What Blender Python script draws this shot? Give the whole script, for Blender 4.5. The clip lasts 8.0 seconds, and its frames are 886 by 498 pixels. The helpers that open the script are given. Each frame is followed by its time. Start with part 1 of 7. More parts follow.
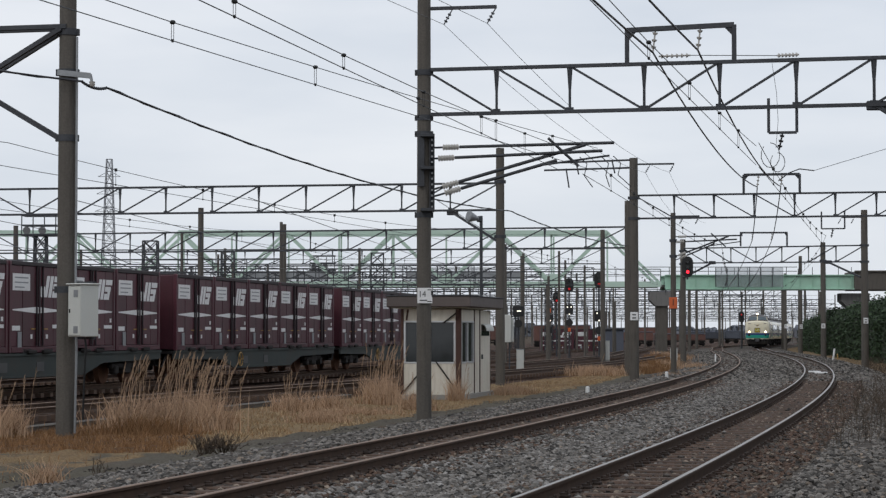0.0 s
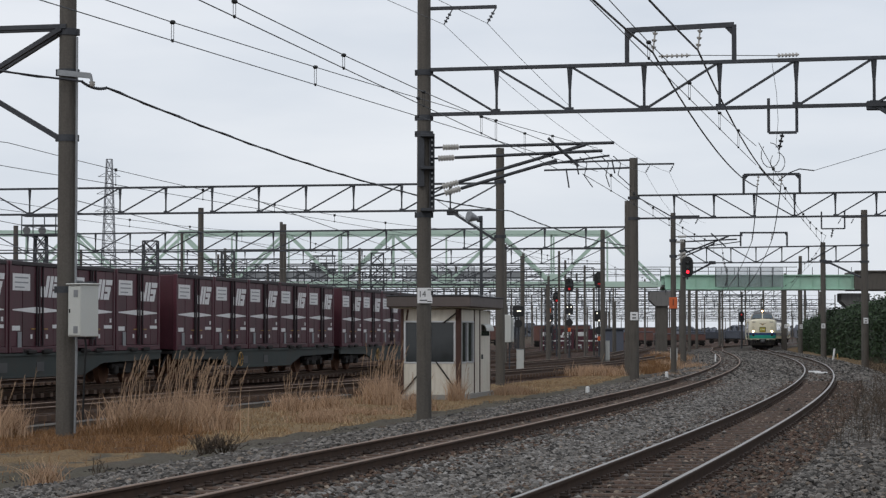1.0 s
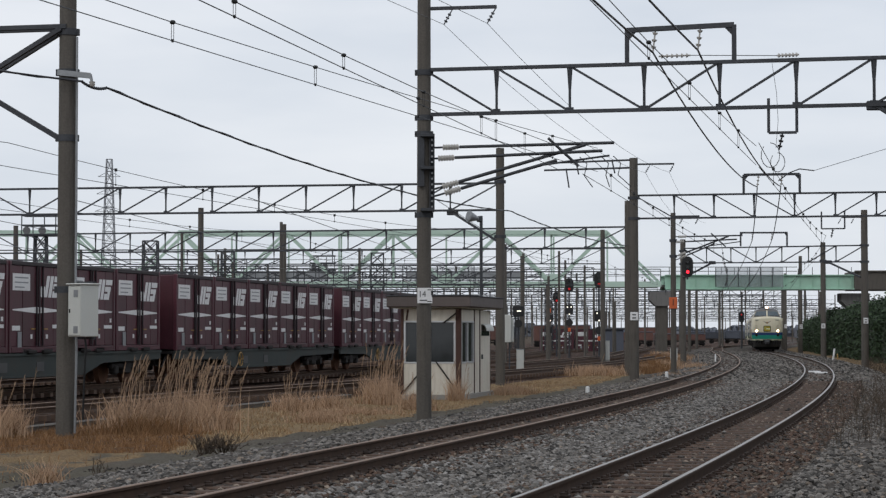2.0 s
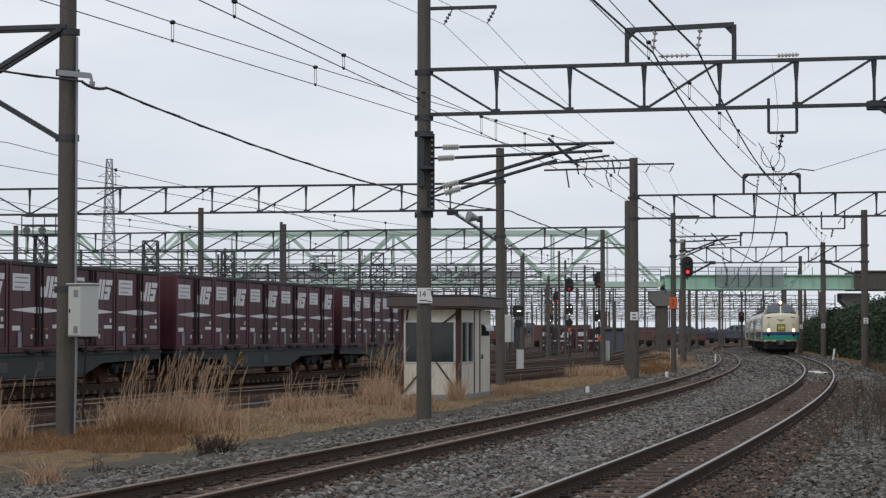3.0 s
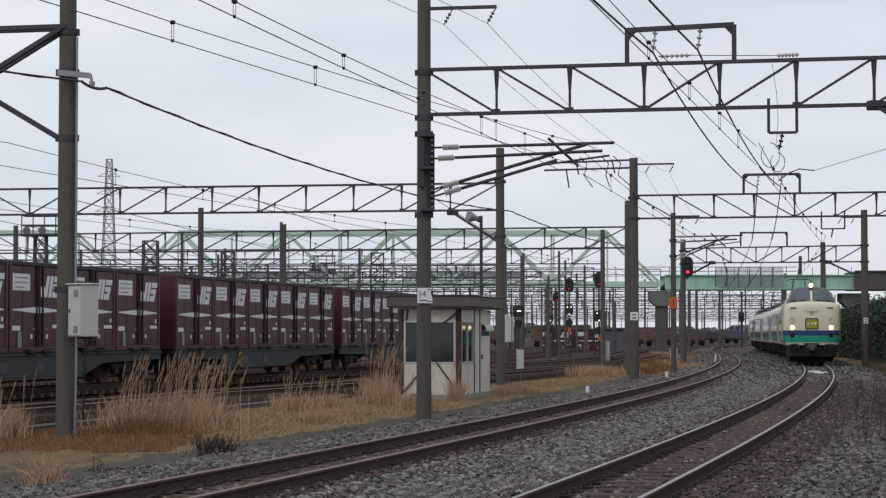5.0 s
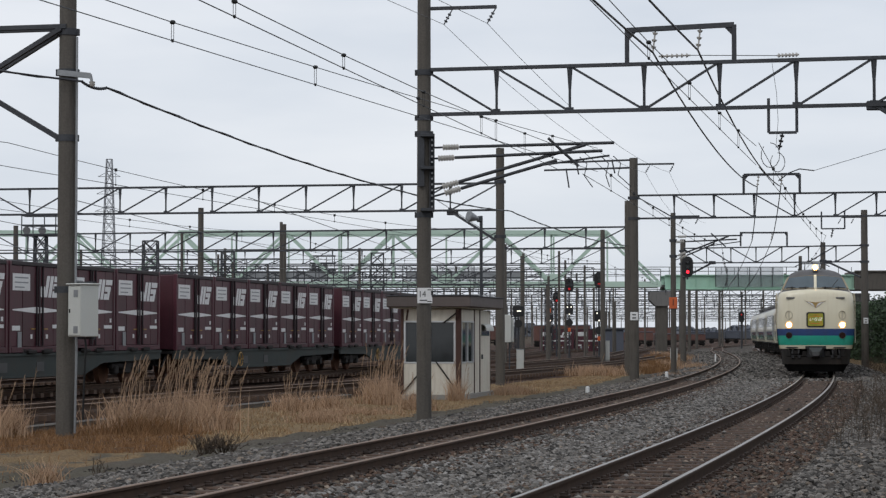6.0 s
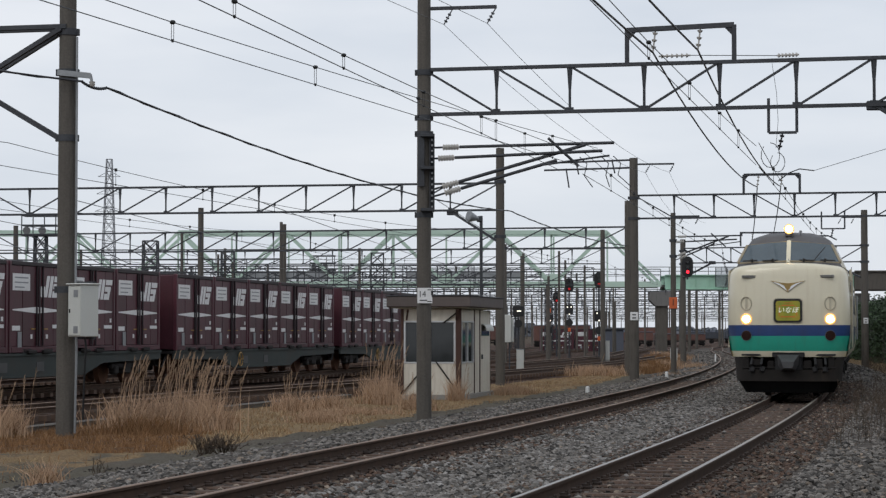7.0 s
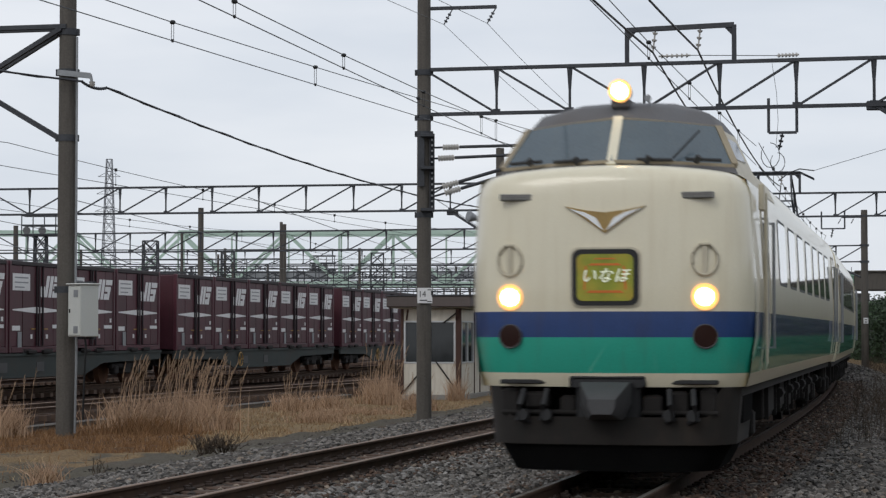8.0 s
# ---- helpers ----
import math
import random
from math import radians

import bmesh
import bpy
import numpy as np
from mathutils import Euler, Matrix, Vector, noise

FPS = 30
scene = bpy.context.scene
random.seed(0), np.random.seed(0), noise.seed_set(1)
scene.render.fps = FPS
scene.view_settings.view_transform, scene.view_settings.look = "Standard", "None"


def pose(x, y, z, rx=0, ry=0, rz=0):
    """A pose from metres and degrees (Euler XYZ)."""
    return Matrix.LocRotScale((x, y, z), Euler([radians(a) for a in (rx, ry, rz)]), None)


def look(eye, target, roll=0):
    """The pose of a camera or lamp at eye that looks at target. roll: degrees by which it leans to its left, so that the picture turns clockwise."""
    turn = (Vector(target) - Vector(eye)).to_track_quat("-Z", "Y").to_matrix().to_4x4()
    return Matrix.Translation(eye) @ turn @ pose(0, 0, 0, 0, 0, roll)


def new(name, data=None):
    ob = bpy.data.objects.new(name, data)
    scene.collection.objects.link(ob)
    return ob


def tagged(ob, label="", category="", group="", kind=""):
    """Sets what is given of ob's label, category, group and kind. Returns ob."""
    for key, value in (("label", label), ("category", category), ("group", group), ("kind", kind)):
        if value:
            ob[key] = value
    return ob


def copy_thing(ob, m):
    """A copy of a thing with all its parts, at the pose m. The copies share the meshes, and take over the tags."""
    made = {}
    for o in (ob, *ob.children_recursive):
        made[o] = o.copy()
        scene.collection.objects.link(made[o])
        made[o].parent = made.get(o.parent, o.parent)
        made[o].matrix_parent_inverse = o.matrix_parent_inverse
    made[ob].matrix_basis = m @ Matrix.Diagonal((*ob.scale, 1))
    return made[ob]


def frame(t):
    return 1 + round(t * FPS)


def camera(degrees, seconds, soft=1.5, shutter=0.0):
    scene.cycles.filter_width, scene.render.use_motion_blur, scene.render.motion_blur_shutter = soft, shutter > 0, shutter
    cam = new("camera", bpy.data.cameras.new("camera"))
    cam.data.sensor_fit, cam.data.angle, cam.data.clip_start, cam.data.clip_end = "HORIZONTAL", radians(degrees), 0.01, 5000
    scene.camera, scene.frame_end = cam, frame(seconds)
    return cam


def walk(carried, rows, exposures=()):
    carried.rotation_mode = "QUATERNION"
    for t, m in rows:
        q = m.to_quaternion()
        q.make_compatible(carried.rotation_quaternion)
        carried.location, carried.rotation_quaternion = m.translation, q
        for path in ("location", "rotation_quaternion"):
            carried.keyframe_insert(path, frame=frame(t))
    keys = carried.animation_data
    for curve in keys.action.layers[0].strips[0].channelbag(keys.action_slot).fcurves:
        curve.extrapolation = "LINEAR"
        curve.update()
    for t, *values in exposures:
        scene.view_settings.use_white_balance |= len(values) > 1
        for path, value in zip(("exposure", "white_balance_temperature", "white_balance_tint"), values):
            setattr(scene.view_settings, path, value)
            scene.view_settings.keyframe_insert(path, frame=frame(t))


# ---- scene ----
cam = camera(23.93, 8.0, soft=1.3, shutter=0.25)
EYE = (0.0, 0.0, 1.53)
VIEW = pose(*EYE, 92.275, 0, 0)
walk(cam, [(0.0, VIEW), (8.0, VIEW)], exposures=[(0.0, 0.0), (8.0, 0.0)])

# ---- world and light: a bright overcast winter day ----
SUN_AZ, SUN_EL = radians(215), radians(38)
world = bpy.data.worlds.new("overcast_sky")
scene.world = world
world.use_nodes = True
wn, wl = world.node_tree.nodes, world.node_tree.links
wn.clear()
w_out = wn.new("ShaderNodeOutputWorld")
w_bg = wn.new("ShaderNodeBackground")
w_sky = wn.new("ShaderNodeTexSky")
w_sky.sky_type, w_sky.sun_disc = "NISHITA", False
w_sky.sun_elevation, w_sky.sun_rotation = SUN_EL, SUN_AZ
w_scale = wn.new("ShaderNodeVectorMath")
w_scale.operation = "SCALE"
w_scale.inputs[3].default_value = 0.10
w_tc = wn.new("ShaderNodeTexCoord")
w_map = wn.new("ShaderNodeMapping")
w_map.inputs["Scale"].default_value = (1.6, 1.6, 7.0)
w_noise = wn.new("ShaderNodeTexNoise")
w_noise.inputs["Scale"].default_value, w_noise.inputs["Detail"].default_value = 2.2, 5.0
w_noise.inputs["Roughness"].default_value = 0.5
w_ramp = wn.new("ShaderNodeValToRGB")
w_ramp.color_ramp.elements[0].position, w_ramp.color_ramp.elements[0].color = 0.34, (0.645, 0.70, 0.785, 1)
w_ramp.color_ramp.elements[1].position, w_ramp.color_ramp.elements[1].color = 0.66, (0.83, 0.86, 0.915, 1)
w_mix = wn.new("ShaderNodeMix")
w_mix.data_type = "RGBA"
w_mix.inputs[0].default_value = 0.93
wl.new(w_sky.outputs[0], w_scale.inputs[0])
wl.new(w_tc.outputs["Generated"], w_map.inputs[0])
wl.new(w_map.outputs[0], w_noise.inputs["Vector"])
wl.new(w_noise.outputs["Fac"], w_ramp.inputs[0])
wl.new(w_scale.outputs[0], w_mix.inputs[6])
wl.new(w_ramp.outputs[0], w_mix.inputs[7])
wl.new(w_mix.outputs[2], w_bg.inputs[0])
w_bg.inputs[1].default_value = 1.0
wl.new(w_bg.outputs[0], w_out.inputs[0])

sun = new("sun", bpy.data.lights.new("sun", "SUN"))
sun.data.energy, sun.data.angle, sun.data.color = 0.7, radians(25), (1.0, 0.96, 0.9)
sun.matrix_world = look((60 * math.sin(SUN_AZ), 60 * math.cos(SUN_AZ), 50), (0, 0, 0))


# ---- materials ----
def mat(name, color, rough=0.6, metal=0.0, vary=0.15, scale=4.0, bump=0.0, fine=60.0, emit=0.0, dirt=None, dirt_amount=0.0,
        random_tint=0.0, island=False, stretch=None, coat=0.0, spec=0.5, streak=None, streak_amount=0.0):
    m = bpy.data.materials.new(name)
    m.use_nodes = True
    n, l = m.node_tree.nodes, m.node_tree.links
    b = n["Principled BSDF"]
    tc = n.new("ShaderNodeTexCoord")
    src = tc.outputs["Object"]
    if stretch:
        mp = n.new("ShaderNodeMapping")
        mp.inputs["Scale"].default_value = stretch
        l.new(src, mp.inputs[0])
        src = mp.outputs[0]
    big = n.new("ShaderNodeTexNoise")
    big.inputs["Scale"].default_value, big.inputs["Detail"].default_value = scale, 6.0
    small = n.new("ShaderNodeTexNoise")
    small.inputs["Scale"].default_value, small.inputs["Detail"].default_value = fine, 4.0
    l.new(src, big.inputs["Vector"])
    l.new(src, small.inputs["Vector"])
    add = n.new("ShaderNodeMath")
    add.operation = "ADD"
    l.new(big.outputs["Fac"], add.inputs[0])
    l.new(small.outputs["Fac"], add.inputs[1])
    val = n.new("ShaderNodeMapRange")
    val.inputs["From Min"].default_value, val.inputs["From Max"].default_value = 0.6, 1.4
    val.inputs["To Min"].default_value, val.inputs["To Max"].default_value = 1 - vary, 1 + vary
    l.new(add.outputs[0], val.inputs["Value"])
    hsv = n.new("ShaderNodeHueSaturation")
    hsv.inputs["Color"].default_value = (*color, 1)
    factor = val.outputs[0]
    if random_tint:
        if island:
            rnd = n.new("ShaderNodeNewGeometry").outputs["Random Per Island"]
        else:
            rnd = n.new("ShaderNodeObjectInfo").outputs["Random"]
        mr = n.new("ShaderNodeMapRange")
        mr.inputs["To Min"].default_value, mr.inputs["To Max"].default_value = 1 - random_tint, 1 + random_tint
        l.new(rnd, mr.inputs["Value"])
        mul = n.new("ShaderNodeMath")
        mul.operation = "MULTIPLY"
        l.new(factor, mul.inputs[0])
        l.new(mr.outputs[0], mul.inputs[1])
        factor = mul.outputs[0]
    l.new(factor, hsv.inputs["Value"])
    out = hsv.outputs[0]
    if dirt:
        ramp = n.new("ShaderNodeMapRange")
        ramp.inputs["From Min"].default_value, ramp.inputs["From Max"].default_value = 0.45, 0.75
        ramp.inputs["To Max"].default_value = dirt_amount
        l.new(big.outputs["Fac"], ramp.inputs["Value"])
        mx = n.new("ShaderNodeMix")
        mx.data_type = "RGBA"
        l.new(ramp.outputs[0], mx.inputs[0])
        l.new(out, mx.inputs[6])
        mx.inputs[7].default_value = (*dirt, 1)
        out = mx.outputs[2]
    if streak:
        sm = n.new("ShaderNodeMapping")
        sm.inputs["Scale"].default_value = (6.0, 6.0, 0.55)
        l.new(tc.outputs["Object"], sm.inputs[0])
        runs = n.new("ShaderNodeTexNoise")
        runs.inputs["Scale"].default_value, runs.inputs["Detail"].default_value = 1.6, 5.0
        l.new(sm.outputs[0], runs.inputs["Vector"])
        rr = n.new("ShaderNodeMapRange")
        rr.inputs["From Min"].default_value, rr.inputs["From Max"].default_value = 0.5, 0.78
        rr.inputs["To Max"].default_value = streak_amount
        l.new(runs.outputs["Fac"], rr.inputs["Value"])
        ms = n.new("ShaderNodeMix")
        ms.data_type = "RGBA"
        l.new(rr.outputs[0], ms.inputs[0])
        l.new(out, ms.inputs[6])
        ms.inputs[7].default_value = (*streak, 1)
        out = ms.outputs[2]
    l.new(out, b.inputs["Base Color"])
    b.inputs["Roughness"].default_value, b.inputs["Metallic"].default_value = rough, metal
    b.inputs["Coat Weight"].default_value, b.inputs["Coat Roughness"].default_value = coat, 0.05
    b.inputs["Specular IOR Level"].default_value = spec
    if bump:
        bp = n.new("ShaderNodeBump")
        bp.inputs["Strength"].default_value, bp.inputs["Distance"].default_value = bump, 0.02
        l.new(small.outputs["Fac"], bp.inputs["Height"])
        l.new(bp.outputs[0], b.inputs["Normal"])
    if emit:
        b.inputs["Emission Color"].default_value = (*color, 1)
        b.inputs["Emission Strength"].default_value = emit
    return m


CONCRETE = mat("pole_concrete", (0.098, 0.088, 0.076), 0.9, vary=0.3, scale=0.8, fine=30, bump=0.3, dirt=(0.05, 0.043, 0.038), dirt_amount=0.6, streak=(0.035, 0.031, 0.028), streak_amount=0.6)
BRIDGE_CONCRETE = mat("bridge_concrete", (0.165, 0.16, 0.155), 0.9, vary=0.2, scale=0.4, bump=0.2, dirt=(0.09, 0.085, 0.08), dirt_amount=0.5, streak=(0.06, 0.055, 0.05), streak_amount=0.4)
CONCRETE_PALE = mat("pale_concrete", (0.26, 0.25, 0.23), 0.9, vary=0.2, scale=0.5, bump=0.2, dirt=(0.12, 0.11, 0.1), dirt_amount=0.5)
STEEL = mat("galvanised_steel", (0.048, 0.051, 0.058), 0.65, 0.3, vary=0.3, scale=1.5, fine=25)
STEEL_PALE = mat("bright_galvanised_steel", (0.26, 0.27, 0.28), 0.5, 0.4, vary=0.2)
STEEL_RUST = mat("rusted_steel", (0.12, 0.055, 0.03), 0.85, 0.1, vary=0.35, scale=3)
BLACK = mat("black_rubber", (0.011, 0.011, 0.012), 0.6, vary=0.2)
WIRE = mat("wire_black", (0.02, 0.02, 0.024), 0.5, 0.2)
WIRE_THIN = mat("wire_bronze", (0.06, 0.065, 0.07), 0.5, 0.4)
PORCELAIN = mat("porcelain_insulator", (0.42, 0.40, 0.37), 0.3, vary=0.2, scale=8)
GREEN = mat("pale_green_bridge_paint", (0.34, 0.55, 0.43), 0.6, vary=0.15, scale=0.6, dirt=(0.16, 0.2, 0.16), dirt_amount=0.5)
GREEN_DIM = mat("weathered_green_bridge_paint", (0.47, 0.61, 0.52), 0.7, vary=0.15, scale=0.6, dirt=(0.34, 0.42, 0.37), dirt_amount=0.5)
MAROON = mat("container_maroon_paint", (0.068, 0.012, 0.022), 0.5, vary=0.25, scale=1.3, fine=20, dirt=(0.035, 0.018, 0.018), dirt_amount=0.5, random_tint=0.22, streak=(0.03, 0.010, 0.012), streak_amount=0.55)
MAROON_DARK = mat("container_dark_maroon", (0.016, 0.007, 0.010), 0.6, vary=0.2, random_tint=0.2)
WHITE_PAINT = mat("white_lettering_paint", (0.72, 0.72, 0.72), 0.6, vary=0.12, scale=5, dirt=(0.4, 0.38, 0.36), dirt_amount=0.4)
WAGON = mat("wagon_blue_grey_paint", (0.028, 0.038, 0.036), 0.7, vary=0.3, scale=2, dirt=(0.035, 0.028, 0.022), dirt_amount=0.7)
YELLOW = mat("yellow_lever_paint", (0.33, 0.20, 0.06), 0.6, vary=0.2)
DARK_IRON = mat("dark_oily_iron", (0.010, 0.008, 0.007), 0.85, 0.0, vary=0.3)
HUT_WALL = mat("hut_cream_panel", (0.60, 0.565, 0.49), 0.7, vary=0.1, scale=1.5, dirt=(0.42, 0.37, 0.29), dirt_amount=0.35, streak=(0.26, 0.2, 0.14), streak_amount=0.45)
HUT_ROOF = mat("hut_brown_fascia", (0.095, 0.076, 0.07), 0.7, vary=0.25, scale=2)
HUT_POST = mat("hut_rust_brown_post", (0.055, 0.025, 0.018), 0.8, vary=0.3)
ALU = mat("aluminium_frame", (0.55, 0.56, 0.57), 0.4, 0.5, vary=0.1)
GLASS = mat("dark_window_glass", (0.02, 0.024, 0.026), 0.06, vary=0.1)
CABINET = mat("cabinet_pale_grey_paint", (0.52, 0.53, 0.50), 0.55, vary=0.08, scale=2, dirt=(0.4, 0.38, 0.33), dirt_amount=0.25)
ORANGE = mat("orange_sign_paint", (0.55, 0.11, 0.03), 0.6, vary=0.12)
RED_LAMP = mat("red_signal_lens", (1.0, 0.02, 0.04), 0.4, emit=2.6)
RED_DIM = mat("dim_red_signal_lens", (0.6, 0.015, 0.02), 0.4, emit=0.5)
WHITE_LAMP = mat("white_signal_lens", (1.0, 0.93, 0.8), 0.4, emit=1.3)
RAIL_SIDE = mat("rail_rust", (0.052, 0.027, 0.015), 0.9, vary=0.4, scale=6, stretch=(1, 1, 1))
RAIL_HEAD = mat("rail_running_surface", (0.24, 0.215, 0.195), 0.36, 0.75, vary=0.2, scale=6)
RAIL_DULL = mat("dull_rail_top", (0.18, 0.112, 0.074), 0.6, 0.0, vary=0.25, scale=6)
SLEEPER = mat("sleeper_dirty_concrete", (0.078, 0.050, 0.036), 0.95, vary=0.35, scale=6, bump=0.4, random_tint=0.25)
STONE_DARK = mat("dark_ballast_stone", (0.058, 0.050, 0.044), 0.9, vary=0.3, scale=9, bump=0.3, random_tint=0.7, island=True)
STONE = mat("ballast_stone", (0.118, 0.108, 0.098), 0.9, vary=0.35, scale=9, bump=0.3, random_tint=0.85, island=True)
STONE_PALE = mat("pale_ballast_stone", (0.21, 0.20, 0.19), 0.9, vary=0.3, scale=9, bump=0.3, random_tint=0.5, island=True)
STONE_WARM = mat("buff_ballast_stone", (0.16, 0.128, 0.10), 0.9, vary=0.3, scale=9, bump=0.3, random_tint=0.75, island=True)
STONE_BROWN = mat("rusty_ballast_stone", (0.080, 0.050, 0.036), 0.95, vary=0.3, scale=9, bump=0.3, random_tint=0.55, island=True)
STRAW = mat("dry_straw", (0.34, 0.25, 0.145), 0.9, vary=0.25, scale=3, random_tint=0.4, island=True)
STRAW_RED = mat("reddish_dry_grass", (0.20, 0.105, 0.045), 0.9, vary=0.25, scale=3, random_tint=0.4, island=True)
STRAW_PALE = mat("pale_dry_reed", (0.41, 0.275, 0.178), 0.9, vary=0.25, scale=3, random_tint=0.35, island=True)
PLUME = mat("reed_plume", (0.30, 0.205, 0.135), 0.95, vary=0.25, scale=5, random_tint=0.3, island=True)
TWIG = mat("dark_dead_stems", (0.075, 0.055, 0.04), 0.95, vary=0.3, random_tint=0.4, island=True)
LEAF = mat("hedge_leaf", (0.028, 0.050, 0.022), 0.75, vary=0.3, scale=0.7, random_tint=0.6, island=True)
# Near-black green paints the shade inside the hedge.
LEAF_CORE = mat("hedge_painted_inner_shade", (0.018, 0.024, 0.013), 0.95, vary=0.4, scale=1.2)
CREAM = mat("train_cream_paint", (0.72, 0.665, 0.505), 0.32, vary=0.05, scale=1.2, dirt=(0.62, 0.55, 0.39), dirt_amount=0.35, coat=0.55, streak=(0.52, 0.42, 0.27), streak_amount=0.22)
NAVY = mat("train_navy_paint", (0.026, 0.060, 0.185), 0.35, vary=0.15, coat=0.9, streak=(0.05, 0.05, 0.09), streak_amount=0.4)
TEAL = mat("train_green_paint", (0.026, 0.37, 0.265), 0.35, vary=0.12, scale=1.2, coat=0.9, streak=(0.05, 0.24, 0.17), streak_amount=0.4)
ROOF_GREY = mat("train_roof_grey", (0.12, 0.12, 0.125), 0.75, vary=0.25, scale=1.5, dirt=(0.08, 0.065, 0.055), dirt_amount=0.6)
SKIRT = mat("train_skirt_dark_grey", (0.014, 0.011, 0.009), 0.85, vary=0.3, scale=2, dirt=(0.034, 0.025, 0.018), dirt_amount=0.7, streak=(0.008, 0.01, 0.009), streak_amount=0.6)
COUPLER = mat("coupler_grey_paint", (0.058, 0.058, 0.06), 0.6, vary=0.2)
# Blue-grey base paints the sky's reflection into the windscreen.
SCREEN = mat("windscreen_glass_sky_tinted", (0.082, 0.108, 0.126), 0.08, vary=0.25, scale=1.5, streak=(0.10, 0.12, 0.125), streak_amount=0.35)
COACH_GLASS = mat("coach_window_glass", (0.10, 0.11, 0.115), 0.04, vary=0.1, spec=1.0, coat=1.0)
GRILLE_GREY = mat("intake_grey_paint", (0.20, 0.195, 0.18), 0.5, vary=0.2)
CHROME = mat("chrome_emblem", (0.72, 0.72, 0.70), 0.25, 0.6, vary=0.1)
GOLD = mat("brass_emblem", (0.30, 0.20, 0.07), 0.4, 0.4, vary=0.2)
HEAD_LAMP = mat("lit_headlamp_lens", (1.0, 0.82, 0.52), 0.3, emit=14.0)
LAMP_RIM = mat("lit_headlamp_reflector", (1.0, 0.52, 0.16), 0.3, emit=0.85)
TAIL_LAMP = mat("unlit_red_lamp", (0.03, 0.014, 0.012), 0.2, vary=0.1)
SIGN_FACE = mat("lit_destination_roll", (0.20, 0.22, 0.02), 0.4, vary=0.35, scale=3.0, fine=7, emit=0.22, dirt=(0.45, 0.18, 0.02), dirt_amount=0.7)
SIGN_TEXT = mat("destination_lettering", (0.75, 0.78, 0.62), 0.5, emit=0.25)
PYLON = mat("distant_pylon_steel", (0.30, 0.31, 0.33), 0.7, 0.2)
HOUSE = mat("distant_wall_grey", (0.17, 0.175, 0.20), 0.9, vary=0.2, scale=0.2, random_tint=0.35)
HOUSE_ROOF = mat("distant_roof", (0.10, 0.11, 0.14), 0.8, vary=0.2, scale=0.2, random_tint=0.4)


def ground_material():
    """Dirt, ballast, dead grass and gravel path; the mix follows where each was laid."""
    m = bpy.data.materials.new("railway_ground")
    m.use_nodes = True
    n, l = m.node_tree.nodes, m.node_tree.links
    b = n["Principled BSDF"]
    tc = n.new("ShaderNodeTexCoord")

    def tex(kind, scale, detail=4.0):
        t = n.new(kind)
        t.inputs["Scale"].default_value = scale
        if kind == "ShaderNodeTexNoise":
            t.inputs["Detail"].default_value = detail
        l.new(tc.outputs["Object"], t.inputs["Vector"])
        return t

    cells = tex("ShaderNodeTexVoronoi", 17.0)
    fine = tex("ShaderNodeTexNoise", 24.0)
    mid = tex("ShaderNodeTexNoise", 1.1, 6.0)
    broad = tex("ShaderNodeTexNoise", 0.22, 5.0)

    def ramp(fac, a, b2, lo=0.3, hi=0.7):
        r = n.new("ShaderNodeValToRGB")
        r.color_ramp.elements[0].position, r.color_ramp.elements[0].color = lo, (*a, 1)
        r.color_ramp.elements[1].position, r.color_ramp.elements[1].color = hi, (*b2, 1)
        l.new(fac, r.inputs[0])
        return r.outputs[0]

    def mix(fac, a, b2):
        x = n.new("ShaderNodeMix")
        x.data_type = "RGBA"
        l.new(fac, x.inputs[0])
        l.new(a, x.inputs[6])
        l.new(b2, x.inputs[7])
        return x.outputs[2]

    def layer(name):
        a = n.new("ShaderNodeAttribute")
        a.attribute_name = name
        s = n.new("ShaderNodeMath")
        s.operation = "ADD"
        l.new(a.outputs["Fac"], s.inputs[0])
        j = n.new("ShaderNodeMapRange")
        j.inputs["From Min"].default_value, j.inputs["From Max"].default_value = 0.3, 0.7
        j.inputs["To Min"].default_value, j.inputs["To Max"].default_value = -0.45, 0.45
        l.new(mid.outputs["Fac"], j.inputs["Value"])
        l.new(j.outputs[0], s.inputs[1])
        r = n.new("ShaderNodeMapRange")
        r.inputs["From Min"].default_value, r.inputs["From Max"].default_value = 0.35, 0.65
        l.new(s.outputs[0], r.inputs["Value"])
        return r.outputs[0]

    stone = n.new("ShaderNodeHueSaturation")
    sep = n.new("ShaderNodeSeparateColor")
    l.new(cells.outputs["Color"], sep.inputs[0])
    grey = mix(mid.outputs["Fac"], ramp(sep.outputs[0], (0.010, 0.009, 0.008), (0.135, 0.125, 0.115), 0.0, 1.0), ramp(sep.outputs[1], (0.016, 0.012, 0.009), (0.115, 0.09, 0.07), 0.0, 1.0))
    rust = ramp(sep.outputs[1], (0.022, 0.012, 0.008), (0.086, 0.049, 0.034), 0.0, 1.0)
    litter = mix(mid.outputs["Fac"], ramp(fine.outputs["Fac"], (0.05, 0.024, 0.011), (0.115, 0.058, 0.026)), ramp(fine.outputs["Fac"], (0.075, 0.04, 0.018), (0.155, 0.088, 0.042)))
    soil = ramp(fine.outputs["Fac"], (0.04, 0.028, 0.020), (0.105, 0.076, 0.052))
    grass = mix(broad.outputs["Fac"], ramp(fine.outputs["Fac"], (0.085, 0.05, 0.026), (0.20, 0.128, 0.065)),
                ramp(fine.outputs["Fac"], (0.15, 0.105, 0.055), (0.31, 0.225, 0.12)))
